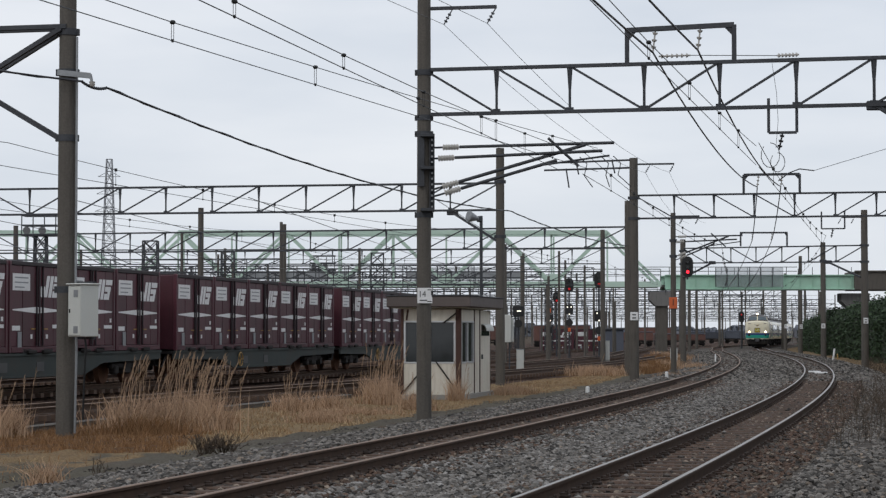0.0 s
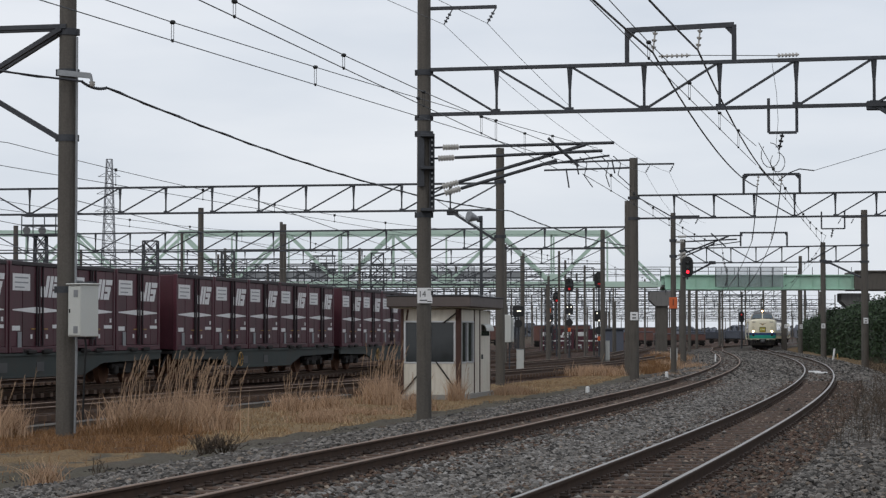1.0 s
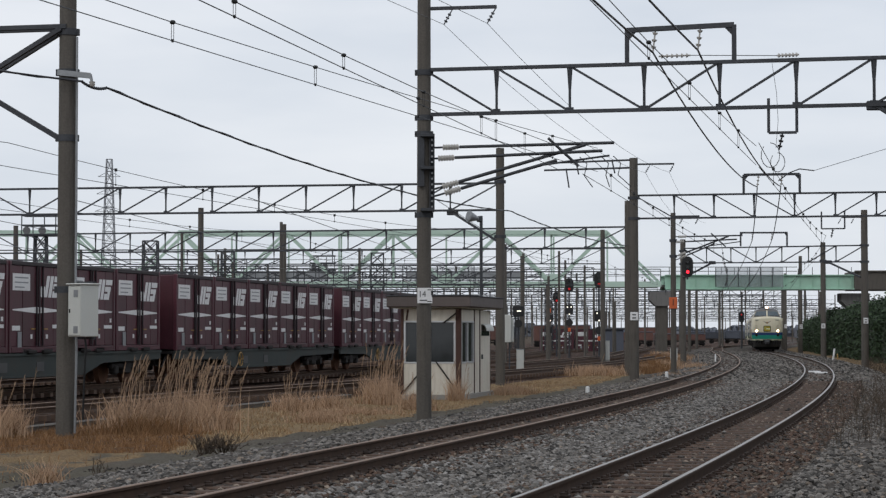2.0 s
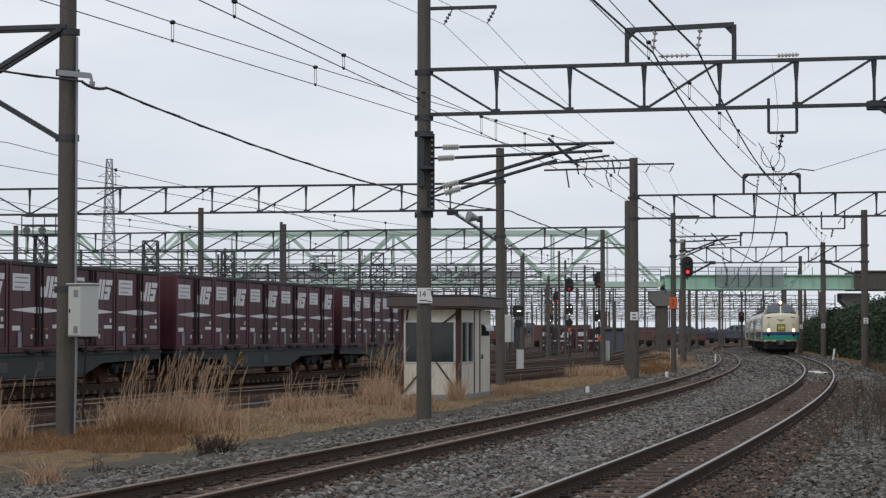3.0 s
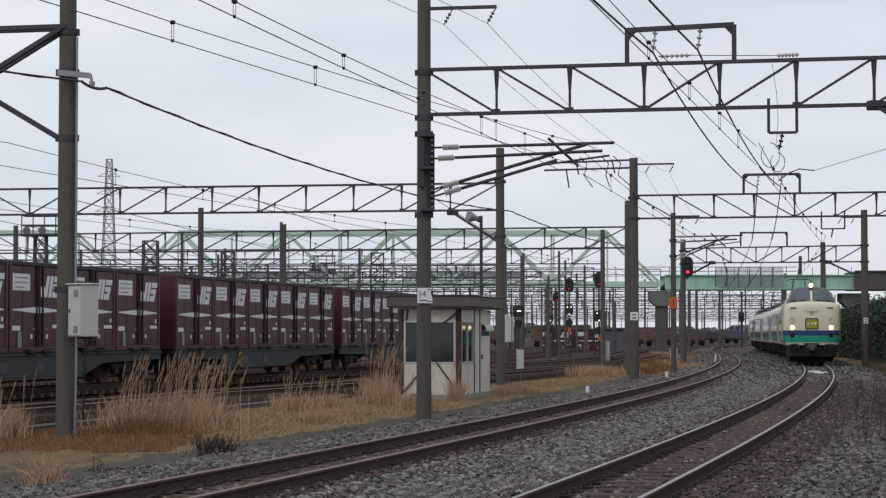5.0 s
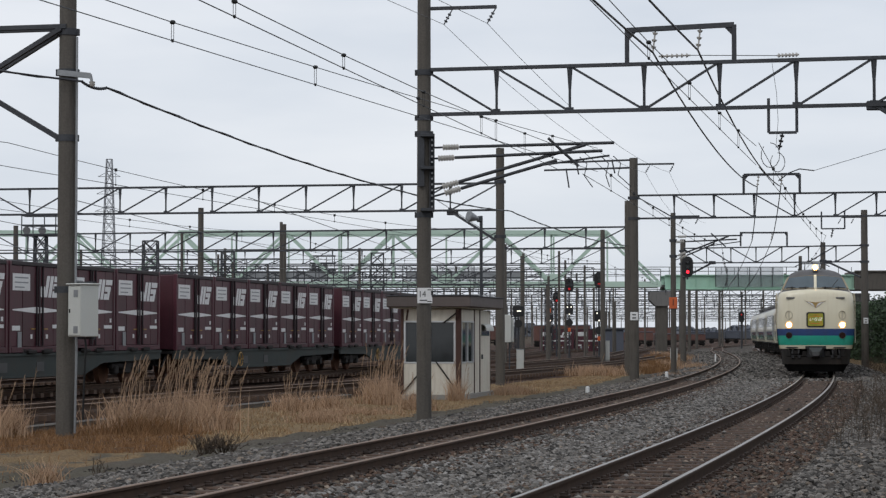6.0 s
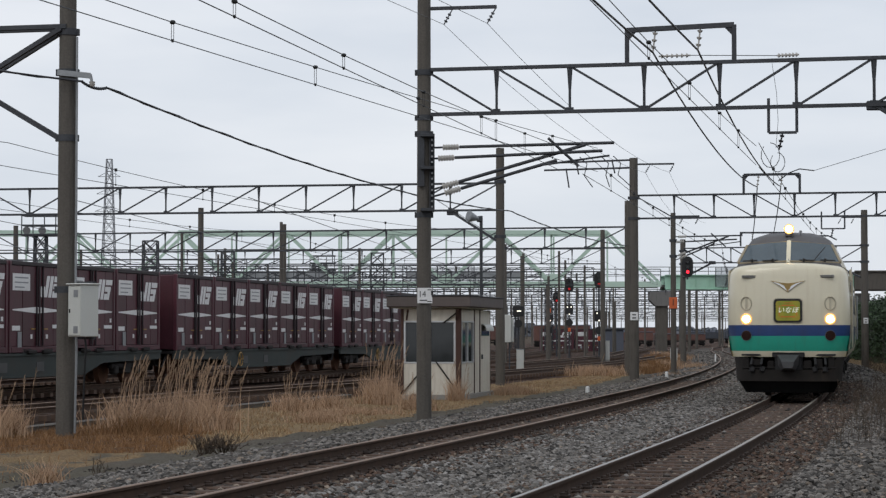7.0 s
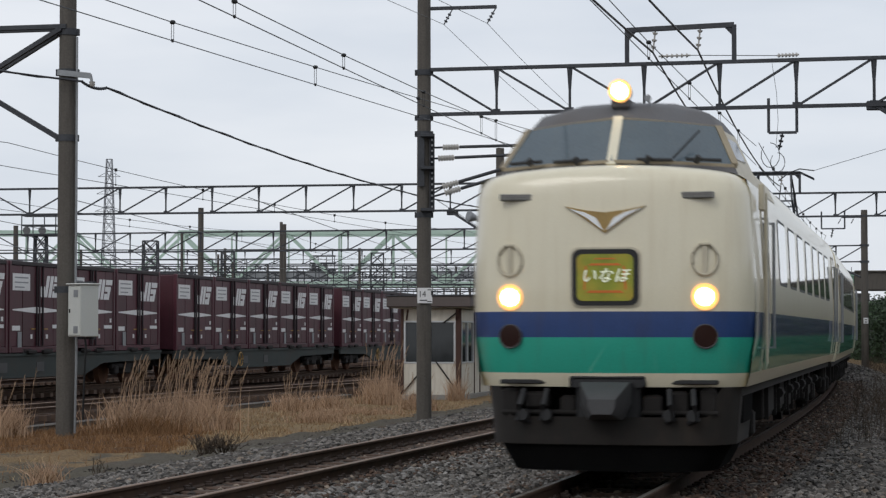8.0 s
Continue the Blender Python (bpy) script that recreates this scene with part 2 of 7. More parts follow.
    path = mix(broad.outputs["Fac"], ramp(fine.outputs["Fac"], (0.05, 0.043, 0.034), (0.125, 0.11, 0.09)), ramp(mid.outputs["Fac"], (0.09, 0.078, 0.06), (0.075, 0.067, 0.042), 0.4, 0.62))
    col = soil
    col = mix(layer("yard"), col, rust)
    col = mix(layer("grass"), col, grass)
    col = mix(layer("litter"), col, litter)
    col = mix(layer("path"), col, path)
    col = mix(layer("ballast"), col, grey)
    col = mix(layer("rusty"), col, rust)
    l.new(col, b.inputs["Base Color"])
    b.inputs["Roughness"].default_value = 0.95
    b.inputs["Specular IOR Level"].default_value = 0.2
    bp = n.new("ShaderNodeBump")
    bp.inputs["Strength"].default_value, bp.inputs["Distance"].default_value = 0.8, 0.03
    l.new(cells.outputs["Distance"], bp.inputs["Height"])
    l.new(bp.outputs[0], b.inputs["Normal"])
    return m


GROUND = ground_material()


# ---- mesh building ----
class Geo:
    """Collects vertices and faces of one mesh, with a material slot per face."""

    def __init__(self):
        self.v, self.f, self.m = [], [], []

    def face(self, idx, slot=0):
        self.f.append(tuple(idx))
        self.m.append(slot)

    def add(self, verts, faces, slot=0):
        k = len(self.v)
        self.v.extend([tuple(p) for p in verts])
        for q in faces:
            self.face([k + i for i in q], slot)
        return self

    def box(self, c, s, slot=0, rz=0.0, bevel=0.0):
        x, y, z = s[0] / 2, s[1] / 2, s[2] / 2
        ca, sa = math.cos(rz), math.sin(rz)
        e = min(bevel, x * 0.9, y * 0.9, z * 0.9)
        if e <= 0:
            pts = [(i * x, j * y, k * z) for k in (-1, 1) for j in (-1, 1) for i in (-1, 1)]
            faces = [(0, 2, 3, 1), (4, 5, 7, 6), (0, 1, 5, 4), (2, 6, 7, 3), (0, 4, 6, 2), (1, 3, 7, 5)]
        else:
            pts, faces = [], []
            for zz, g in ((-z, e), (-z + e, 0), (z - e, 0), (z, e)):
                a, b = x - g, y - g
                c2 = e * 0.6 if g == 0 else e * 0.6
                pts += [(-a + c2, -b, zz), (a - c2, -b, zz), (a, -b + c2, zz), (a, b - c2, zz), (a - c2, b, zz), (-a + c2, b, zz), (-a, b - c2, zz), (-a, -b + c2, zz)]
            for r in range(3):
                for i in range(8):
                    j = (i + 1) % 8
                    faces.append((r * 8 + i, r * 8 + j, r * 8 + 8 + j, r * 8 + 8 + i))
            faces += [tuple(range(7, -1, -1)), tuple(range(24, 32))]
        self.add([(c[0] + px * ca - py * sa, c[1] + px * sa + py * ca, c[2] + pz) for px, py, pz in pts], faces, slot)
        return self

    def tube(self, p, q, r, n=8, slot=0, r2=None, cap=True):
        p, q = Vector(p), Vector(q)
        d = q - p
        if d.length < 1e-6:
            return self
        d.normalize()
        u = d.cross(Vector((0, 0, 1)) if abs(d.z) < 0.9 else Vector((1, 0, 0))).normalized()
        w = d.cross(u)
        r2 = r if r2 is None else r2
        ring = [(math.cos(2 * math.pi * i / n), math.sin(2 * math.pi * i / n)) for i in range(n)]
        pts = [p + u * (a * r) + w * (b * r) for a, b in ring] + [q + u * (a * r2) + w * (b * r2) for a, b in ring]
        faces = [(i, (i + 1) % n, n + (i + 1) % n, n + i) for i in range(n)]
        if cap:
            faces += [tuple(range(n - 1, -1, -1)), tuple(range(n, 2 * n))]
        return self.add(pts, faces, slot)

    def bar(self, p, q, w, h=None, slot=0):
        """A square bar from p to q, w wide across and h high."""
        h = h or w
        p, q = Vector(p), Vector(q)
        d = (q - p).normalized()
        u = d.cross(Vector((0, 0, 1)) if abs(d.z) < 0.95 else Vector((0, 1, 0))).normalized()
        k = u.cross(d)
        pts = [c + u * (i * w / 2) + k * (j * h / 2) for c in (p, q) for i, j in ((-1, -1), (1, -1), (1, 1), (-1, 1))]
        return self.add(pts, [(0, 3, 2, 1), (4, 5, 6, 7), (0, 1, 5, 4), (1, 2, 6, 5), (2, 3, 7, 6), (3, 0, 4, 7)], slot)

    def ball(self, c, r, slot=0, flat=1.0):
        rings = []
        for k in range(1, 5):
            a = math.pi * k / 5
            rings.append([(c[0] + r * math.sin(a) * math.cos(j * math.pi / 4), c[1] + r * math.sin(a) * math.sin(j * math.pi / 4), c[2] + r * flat * math.cos(a)) for j in range(8)])
        return self.loft(rings, slot, caps=(True, True))

    def line(self, pts, r, n=5, slot=0):
        pts = [Vector(p) for p in pts]
        rings = []
        for i, p in enumerate(pts):
            d = (pts[min(i + 1, len(pts) - 1)] - pts[max(i - 1, 0)]).normalized()
            u = d.cross(Vector((0, 0, 1)) if abs(d.z) < 0.95 else Vector((1, 0, 0))).normalized()
            w = d.cross(u)
            rings.append([p + u * (math.cos(2 * math.pi * j / n) * r) + w * (math.sin(2 * math.pi * j / n) * r) for j in range(n)])
        flat = [v for ring in rings for v in ring]
        faces = [(a * n + j, a * n + (j + 1) % n, (a + 1) * n + (j + 1) % n, (a + 1) * n + j) for a in range(len(pts) - 1) for j in range(n)]
        return self.add(flat, faces, slot)

    def loft(self, rings, slot=0, closed=True, slots=None, caps=(False, False)):
        n = len(rings[0])
        k = len(self.v)
        for ring in rings:
            self.v.extend([tuple(p) for p in ring])
        for a in range(len(rings) - 1):
            for j in range(n if closed else n - 1):
                jj = (j + 1) % n
                s = slots(a, j) if slots else slot
                self.face((k + a * n + j, k + a * n + jj, k + (a + 1) * n + jj, k + (a + 1) * n + j), s)
        if caps[0]:
            self.face([k + i for i in range(n - 1, -1, -1)], slot)
        if caps[1]:
            self.face([k + (len(rings) - 1) * n + i for i in range(n)], slot)
        return self

    def mesh(self, name, mats, smooth=True):
        me = bpy.data.meshes.new(name)
        me.from_pydata(self.v, [], self.f)
        for m in (mats if isinstance(mats, (list, tuple)) else [mats]):
            me.materials.append(m)
        me.polygons.foreach_set("material_index", self.m)
        if smooth:
            me.shade_smooth()
            me.set_sharp_from_angle(angle=radians(38))
        me.update()
        return me


def part(name, geo, mats, parent=None, label="", at=None, kind=""):
    """Links a Geo (or a ready mesh) as one mesh object under a thing or part."""
    me = geo if isinstance(geo, bpy.types.Mesh) else geo.mesh(name, mats)
    ob = new(name, me)
    if parent:
        ob.parent = parent
    if at is not None:
        ob.matrix_basis = at
    return tagged(ob, label, kind=kind)


def thing(name, label, category, at=None, group="", kind=""):
    ob = new(name)
    ob.empty_display_size = 0.2
    if at is not None:
        ob.matrix_basis = at
    return tagged(ob, label, category, group, kind)


# ---- the plan: centre line of the express track, and offsets from it ----
def line_x(d):
    """Sideways place of the express track's centre line, d metres ahead."""
    def curve(e):
        return (((6.0755e-9 * e - 1.37715e-6) * e - 4.37261e-4) * e + 0.267313) * e - 3.7785
    if d <= 200:
        return curve(d)
    ks = ((185, curve(185)), (200, curve(200)), (226, 34.5), (240, 36.3), (254, 38.2), (274, 41.6), (300, 46.8), (330, 53.0), (375, 61.2), (440, 72.4), (520, 86.0))
    i = 1
    while i < len(ks) - 3 and d > ks[i + 1][0]:
        i += 1
    (a, pa), (b, pb), (c, pc), (e, pe) = ks[i - 1:i + 3]
    t, w = (d - b) / (c - b), c - b
    m0, m1 = (pc - pa) / (c - a) * w, (pe - pb) / (e - b) * w
    return (2 * t ** 3 - 3 * t * t + 1) * pb + (t ** 3 - 2 * t * t + t) * m0 + (3 * t * t - 2 * t ** 3) * pc + (t ** 3 - t * t) * m1


def grade(d):
    """The line falls gently away from the camera."""
    return -0.0014 * max(0.0, min(d, 330.0) - 22.0)


def line_dir(d):
    s = (line_x(d + 0.5) - line_x(d - 0.5))
    return Vector((s, 1, 0)).normalized()


def off(d, o, z=0.0):
    """The place at offset o to the right of the express track, abreast of the point d metres ahead."""
    t = line_dir(d)
    return Vector((line_x(d) + t.y * o, d - t.x * o, z + grade(d)))


def blend(d, table):
    return float(np.interp(d, [a for a, _ in table], [b for _, b in table]))


def local_off(d):
    return blend(d, [(0, -4.0), (20, -4.05), (60, -4.15), (120, -4.4), (230, -4.8), (400, -4.8)])


def yard_off(d):
    return blend(d, [(-40, -15.6), (52, -15.4), (84, -13.0), (113, -10.8), (150, -9.2), (400, -9.0)])


def freight_off(d):
    return blend(d, [(-40, -22.3), (54, -22.0), (96, -20.6), (400, -20.4)])


GROUND_Z = -0.36


def path_off(d):
    """Where the cinder path gives way to grass, from the local track."""
    return local_off(d) + blend(d, [(20, -4.15), (27, -4.25), (33, -4.4), (42, -4.3), (60, -4.1), (200, -3.8)])


def ground_z(d, o):
    lo = local_off(d)
    prof = [(lo - 3.6, GROUND_Z), (lo - 3.25, GROUND_Z + 0.03), (lo - 1.75, -0.2), (lo - 0.72, -0.15), (lo - 0.5, -0.185), (lo + 0.5, -0.185), (lo + 0.72, -0.15), (lo + 1.5, -0.2),
            ((lo) / 2, -0.24), (-1.5, -0.2), (-0.72, -0.15), (-0.5, -0.185), (0.5, -0.185), (0.72, -0.15), (1.25, -0.2), (1.7, -0.15), (2.3, -0.13), (3.0, -0.3), (4.0, -0.45), (6.5, -0.25), (9, -0.3)]
    return float(np.interp(o, [a for a, _ in prof], [b for _, b in prof]))


# ---- ground: one sheet to the horizon ----
def build_ground():
    ds = np.concatenate([np.arange(-40, 12, 4.0), np.arange(12, 70, 0.5), np.arange(70, 150, 1.5), np.arange(150, 320, 5.0), [350, 400, 500, 700, 1000, 1600, 2500, 4500]])
    near = np.arange(-26, 10.01, 0.3)
    os_ = np.concatenate([[-4000, -2000, -1000, -500, -250, -120, -80, -60, -45, -36, -30], near, [12, 15, 20, 30, 50, 90, 200, 500, 1200, 3000]])
    rng = np.random.default_rng(3)
    g = Geo()
    layers = {k: [] for k in ("ballast", "rusty", "grass", "litter", "path", "yard")}
    for d in ds:
        lo, yo, fo = local_off(d), yard_off(d), freight_off(d)
        for o in os_:
            p = off(d, o) if d < 320 else Vector((line_x(320) + (d - 320) * 0.2 + o, d, 0))
            z = ground_z(d, o) if d < 320 else GROUND_Z
            if -26 < o < 10 and d < 150:
                z += rng.normal(0, 0.012 if lo - 2 < o < 2 else 0.03)
            g.v.append((p.x, p.y, z + (p.z if d < 320 else grade(330))))
            layers["ballast"].append(1.0 if lo - 3.3 < o < 3.1 else 0.0)
            layers["rusty"].append(0.85 if (abs(o) < 0.62 or abs(o - lo) < 0.62) else (0.25 if abs(o - lo) < 1.3 or abs(o) < 1.3 else 0.0))
            layers["path"].append(0.95 if path_off(d) - 0.1 < o < lo - 3.1 else (0.5 if d < 30.5 and yo + 2.5 < o < lo - 3.1 else 0.0))
            layers["grass"].append(0.95 if yo + 1.7 < o < path_off(d) + 0.1 else (0.7 if 3.2 < o < 8 else 0.0))
            layers["litter"].append(1.0 if 30.5 < d < 43 and p.x < -4.4 and yo + 1.7 < o < path_off(d) else 0.0)
            layers["yard"].append(1.0 if -60 < o < yo + 1.8 else 0.0)
    n = len(os_)
    for a in range(len(ds) - 1):
        for b in range(n - 1):
            g.face((a * n + b, a * n + b + 1, (a + 1) * n + b + 1, (a + 1) * n + b))
    me = g.mesh("ground", GROUND)
    for k, vals in layers.items():
        at = me.attributes.new(k, "FLOAT", "POINT")
        at.data.foreach_set("value", vals)
    tagged(new("ground", me), "railway ground with grey ballast, dead grass and bare brown soil", "ground", kind="structure")


build_ground()


# ---- tracks ----
RAIL_PROFILE = [(-0.065, -0.153), (0.065, -0.153), (0.065, -0.142), (0.012, -0.125), (0.010, -0.045), (0.033, -0.035), (0.034, -0.008), (0.026, 0.0),
                (-0.026, 0.0), (-0.034, -0.008), (-0.033, -0.035), (-0.010, -0.045), (-0.012, -0.125), (-0.065, -0.142)]


def rail(parent, offset_of, side, d0, d1, step, head):
    g = Geo()
    ds = np.arange(d0, d1 + step, step)
    rings = []
    for d in ds:
        o = offset_of(d) + side * 0.5665
        rings.append([off(d, o + a, b) for a, b in RAIL_PROFILE])
    g.loft(rings, slots=lambda a, j: 1 if j == 7 or (head is RAIL_DULL and j in (6, 8)) else 0, caps=(True, True))
    return part("rail", g, [RAIL_SIDE, head], parent)


def sleeper_meshes():
    g = Geo()
    g.box((0, 0, -0.21), (2.0, 0.22, 0.12), bevel=0.02)
    c = Geo()
    c.box((0, 0, -0.135), (0.09, 0.12, 0.04), bevel=0.01)
    c.tube((0.01, 0, -0.13), (0.01, 0, -0.075), 0.02, 6)
    c.box((-0.02, 0, -0.108), (0.08, 0.07, 0.024), bevel=0.006)
    return g.mesh("sleeper", SLEEPER), c.mesh("rail_clip", CLIP_IRON)


CLIP_IRON = mat("rusty_clip_iron", (0.030, 0.018, 0.013), 0.85, vary=0.3, random_tint=0.3)
SLEEPER_MESH, CLIP_MESH = sleeper_meshes()


def track(name, label, offset_of, d0, d1, head, near=None, step=1.5):
    t = thing(name, label, "railway track", kind="structure")
    for s in (-1, 1):
        rail(t, offset_of, s, d0, d1, step, head)
    if near:
        d = near[0]
        while d < near[1]:
            p = off(d, offset_of(d))
            u = line_dir(d)
            sl = part("sleeper", SLEEPER_MESH, None, t, at=Matrix.Translation(p) @ Matrix.Rotation(-math.atan2(u.x, u.y), 4, "Z"))
            if d < near[2]:
                for r in (-1, 1):
                    for s in (-1, 1):
                        part("rail_clip", CLIP_MESH, None, sl, at=Matrix.Translation((r * 0.5665 + s * 0.12, 0, 0)) @ Matrix.Rotation(0 if s > 0 else math.pi, 4, "Z"))
            d += 0.62
    rest = Geo()
    d = near[1] if near else d0
    while d < min(d1, 230):
        p, u = off(d, offset_of(d), -0.2), line_dir(d)
        rest.box(p, (2.0, 0.22, 0.12), rz=-math.atan2(u.x, u.y))
        d += 0.62
    part("far_sleepers", rest, SLEEPER, t, kind="stuff")
    return t


track("express_track", "curving narrow-gauge track with shiny rail heads in brown ballast", lambda d: 0.0, -30, 420, RAIL_HEAD, (15, 76, 70))
track("local_track", "curving narrow-gauge track with brown rails on grey ballast", local_off, -30, 400, RAIL_DULL, (15, 76, 70))
track("yard_track", "rusty siding track in brown yard ballast", yard_off, -20, 300, RAIL_DULL)
track("freight_track", "rusty siding track beneath the container wagons", freight_off, -20, 300, RAIL_DULL)
track("yard_track", "rusty siding track in brown yard ballast", lambda d: -27.0, -10, 300, RAIL_DULL, step=3)
track("yard_track", "rusty siding track in brown yard ballast", lambda d: blend(d, [(60, -20.0), (110, -15.6), (150, -13.2), (400, -13.0)]), 108, 300, RAIL_DULL, step=3)


# ---- masts, beams and their fittings ----
def mast(x, d, top, r=0.17, label="round tapered concrete catenary mast, weathered brown-grey", lean=0.0, bands=(), base=None):
    base = GROUND_Z + grade(d) if base is None else base
    m = thing("catenary_mast", label, "catenary mast", pose(x, d, base, 0, lean, 0), group="catenary masts")
    g = Geo()
    h = top - base
    n = 8
    rings = []
    for i in range(n + 1):
        z = -0.4 + (h + 0.4) * i / n
        rr = r * (1.06 - 0.16 * i / n)
        rings.append([(rr * math.cos(2 * math.pi * j / 20), rr * math.sin(2 * math.pi * j / 20), z) for j in range(20)])
    g.loft(rings, caps=(True, True))
    part("shaft", g, CONCRETE, m)
    for z in bands:
        b = Geo()
        b.tube((0, 0, z - base - 0.06), (0, 0, z - base + 0.06), r * 1.06, 20)
        b.box((r * 1.1, 0, z - base), (0.06, 0.08, 0.12))
        b.box((-r * 1.1, 0, z - base), (0.06, 0.08, 0.12))
        part("steel_band", b, STEEL, m)
    return m


def lattice_beam(p, q, height, bays, chord=0.075, web=0.055, label="dark galvanised lattice portal beam with zigzag bracing", name="portal_beam", material=None,
                 split=0.5, depth=0.0, gusset=True):
    """A flat lattice beam from p to q (its bottom chord's ends)."""
    material = material or STEEL
    p, q = Vector(p), Vector(q)
    b = thing(name, label, "portal beam", group="catenary portals")
    up = Vector((0, 0, height))
    side = (q - p).cross(Vector((0, 0, 1))).normalized() * depth / 2
    for name_, v in (("bottom_chord", Vector((0, 0, 0))), ("top_chord", up)):
        for s in ((-1, 1) if depth else (0,)):
            g = Geo()
            g.bar(p + v + side * s, q + v + side * s, chord * 1.3, chord)
            part(name_, g, material, b)
    for i in range(bays + 1):
        a = p.lerp(q, i / bays)
        g = Geo()
        g.bar(a, a + up, web)
        if gusset:
            e = (q - p).normalized() * web * 0.9
            g.bar(a + up * 0.25, a + up + e, web * 0.5)
            g.bar(a + up * 0.25, a + up - e, web * 0.5)
            g.box(a + Vector((0, 0, 0.04)), (0.16, 0.05, 0.1))
        part("post", g, material, b)
        if i < bays:
            c = p.lerp(q, (i + 1) / bays)
            g = Geo()
            if (i + 0.5) / bays < split:
                g.bar(a + up, c, web * 0.9)
            else:
                g.bar(a, c + up, web * 0.9)
            part("diagonal", g, material, b)
    return b


def insulator(g, p, q, discs=4, r=0.075, slot=0):
    p, q = Vector(p), Vector(q)
    g.tube(p, q, 0.02, 6, slot)
    for i in range(discs):
        c = p.lerp(q, (i + 0.7) / (discs + 0.4))
        e = (q - p).normalized() * 0.02
        g.tube(c - e, c + e, r, 12, slot, r2=r * 0.7)


def feeder_frame(p, q, height, hang):
    """An upright U-shaped frame standing on a beam, with two hanging insulators that carry the feeders."""
    p, q = Vector(p), Vector(q)
    f = thing("feeder_gantry", "dark steel goalpost frame carrying feeder insulators on the beam", "feeder gantry", group="feeder gantries")
    up = Vector((0, 0, height))
    for a in (p, q):
        g = Geo()
        g.bar(a, a + up, 0.09)
        part("upright", g, STEEL, f)
    g = Geo()
    g.bar(p + up, q + up, 0.1)
    for a, b in ((p, q), (q, p)):
        k = (b - a).normalized()
        g.add([a + up + o for o in (Vector((0, -0.02, 0)), k * 0.24 + Vector((0, -0.02, 0)), Vector((0, -0.02, -0.26)), Vector((0, 0.02, 0)), k * 0.24 + Vector((0, 0.02, 0)), Vector((0, 0.02, -0.26)))],
              [(0, 1, 2), (5, 4, 3), (0, 3, 4, 1), (1, 4, 5, 2), (2, 5, 3, 0)])
    part("crossbar", g, STEEL, f)
    pts = []
    for k in (0.27, 0.69):
        a = p.lerp(q, k) + up
        e = a + Vector((-0.06, 0, -hang))
        g = Geo()
        insulator(g, a, e, 3, 0.06)
        part("hanging_insulator", g, PORCELAIN, f)
        pts.append(e)
    return pts


def drop_frame(p, q, drop):
    """A U-shaped steel frame hanging below a beam, which holds the messenger wire's insulator."""
    p, q = Vector(p), Vector(q)
    f = thing("wire_hanger", "galvanised U-shaped hanger under the portal beam", "wire hanger", group="wire hangers")
    dn = Vector((0, 0, -drop))
    for a in (p, q):
        g = Geo()
        g.bar(a + Vector((0, 0, 0.2)), a + dn, 0.055)
        part("upright", g, STEEL, f)
    g = Geo()
    g.bar(p + dn, q + dn, 0.055)
    part("crossbar", g, STEEL, f)
    a = p.lerp(q, 0.5) + dn
    g = Geo()
    insulator(g, a, a + Vector((-0.08, 0, -0.36)), 3, 0.055)
    part("insulator", g, STEEL, f)
    return a + Vector((-0.08, 0, -0.4))


mast(-6.85, 38.0, 9.6, 0.165, bands=(7.0, 5.06, 6.26, 2.3))
mast(-0.41, 45.0, 9.6, 0.155, bands=(7.13, 6.15, 5.8, 4.05), label="tall round concrete mast with white number plate and steel channel")
mast(2.08, 76.0, 8.23, 0.165, bands=(7.0, 5.0))
mast(7.86, 86.0, 8.7, 0.19, bands=(7.05, 6.2))
mast(8.42, 95.0, 7.5, 0.17)
mast(10.25, 93.0, 6.83, 0.125, label="slim concrete cantilever mast with an orange plate", bands=(5.6, 4.9))
mast(14.7, 128.0, 7.2, 0.18, bands=(5.7, 6.5))
mast(10.5, 42.65, 8.4, 0.16, bands=(7.1, 6.1))
mast(23.2, 115.0, 8.25, 0.2, bands=(6.3, 5.4))
mast(29.1, 160.0, 8.4, 0.21, bands=(7.0,))
mast(34.2, 200.0, 8.8, 0.18)
mast(40.1, 245.0, 8.4, 0.18)
mast(43.5, 268.0, 8.4, 0.16)
for x_, d_, top_ in ((-12.99, 112, 8.19), (-9.9, 130, 8.24), (-26.8, 131, 8.2), (10.7, 140, 8.38), (5.7, 150, 7.0)):
    mast(x_, d_, top_, 0.165)

lattice_beam((-0.4, 45.0, 6.22), (10.45, 42.65, 6.22), 0.97, 7, split=0.43)
lattice_beam((7.9, 86.0, 6.2), (20.6, 83.2, 6.2), 0.95, 8, split=0.5)
lattice_beam((14.7, 128, 5.75), (23.2, 115, 5.4), 0.9, 7)
lattice_beam((2.05, 76.0, 5.97), (-26.5, 82.0, 6.04), 0.98, 16, split=0.62)
lattice_beam((8.4, 95.0, 5.36), (-36.0, 112.5, 5.66), 0.95, 24, split=0.6)
lattice_beam((10.7, 140.0, 6.1), (-38.0, 148.0, 6.3), 1.0, 24, split=0.5)
lattice_beam((10.7, 141.0, 4.7), (-38.0, 150.0, 4.9), 0.9, 24, split=0.5)
lattice_beam((-8.7, 38.4, 6.05), (-24.5, 41.8, 6.05), 1.04, 10, depth=0.3, split=0.55)
tip = thing("beam_end", "tapered end of the yard portal beam, dark steel", "portal beam", group="catenary portals")
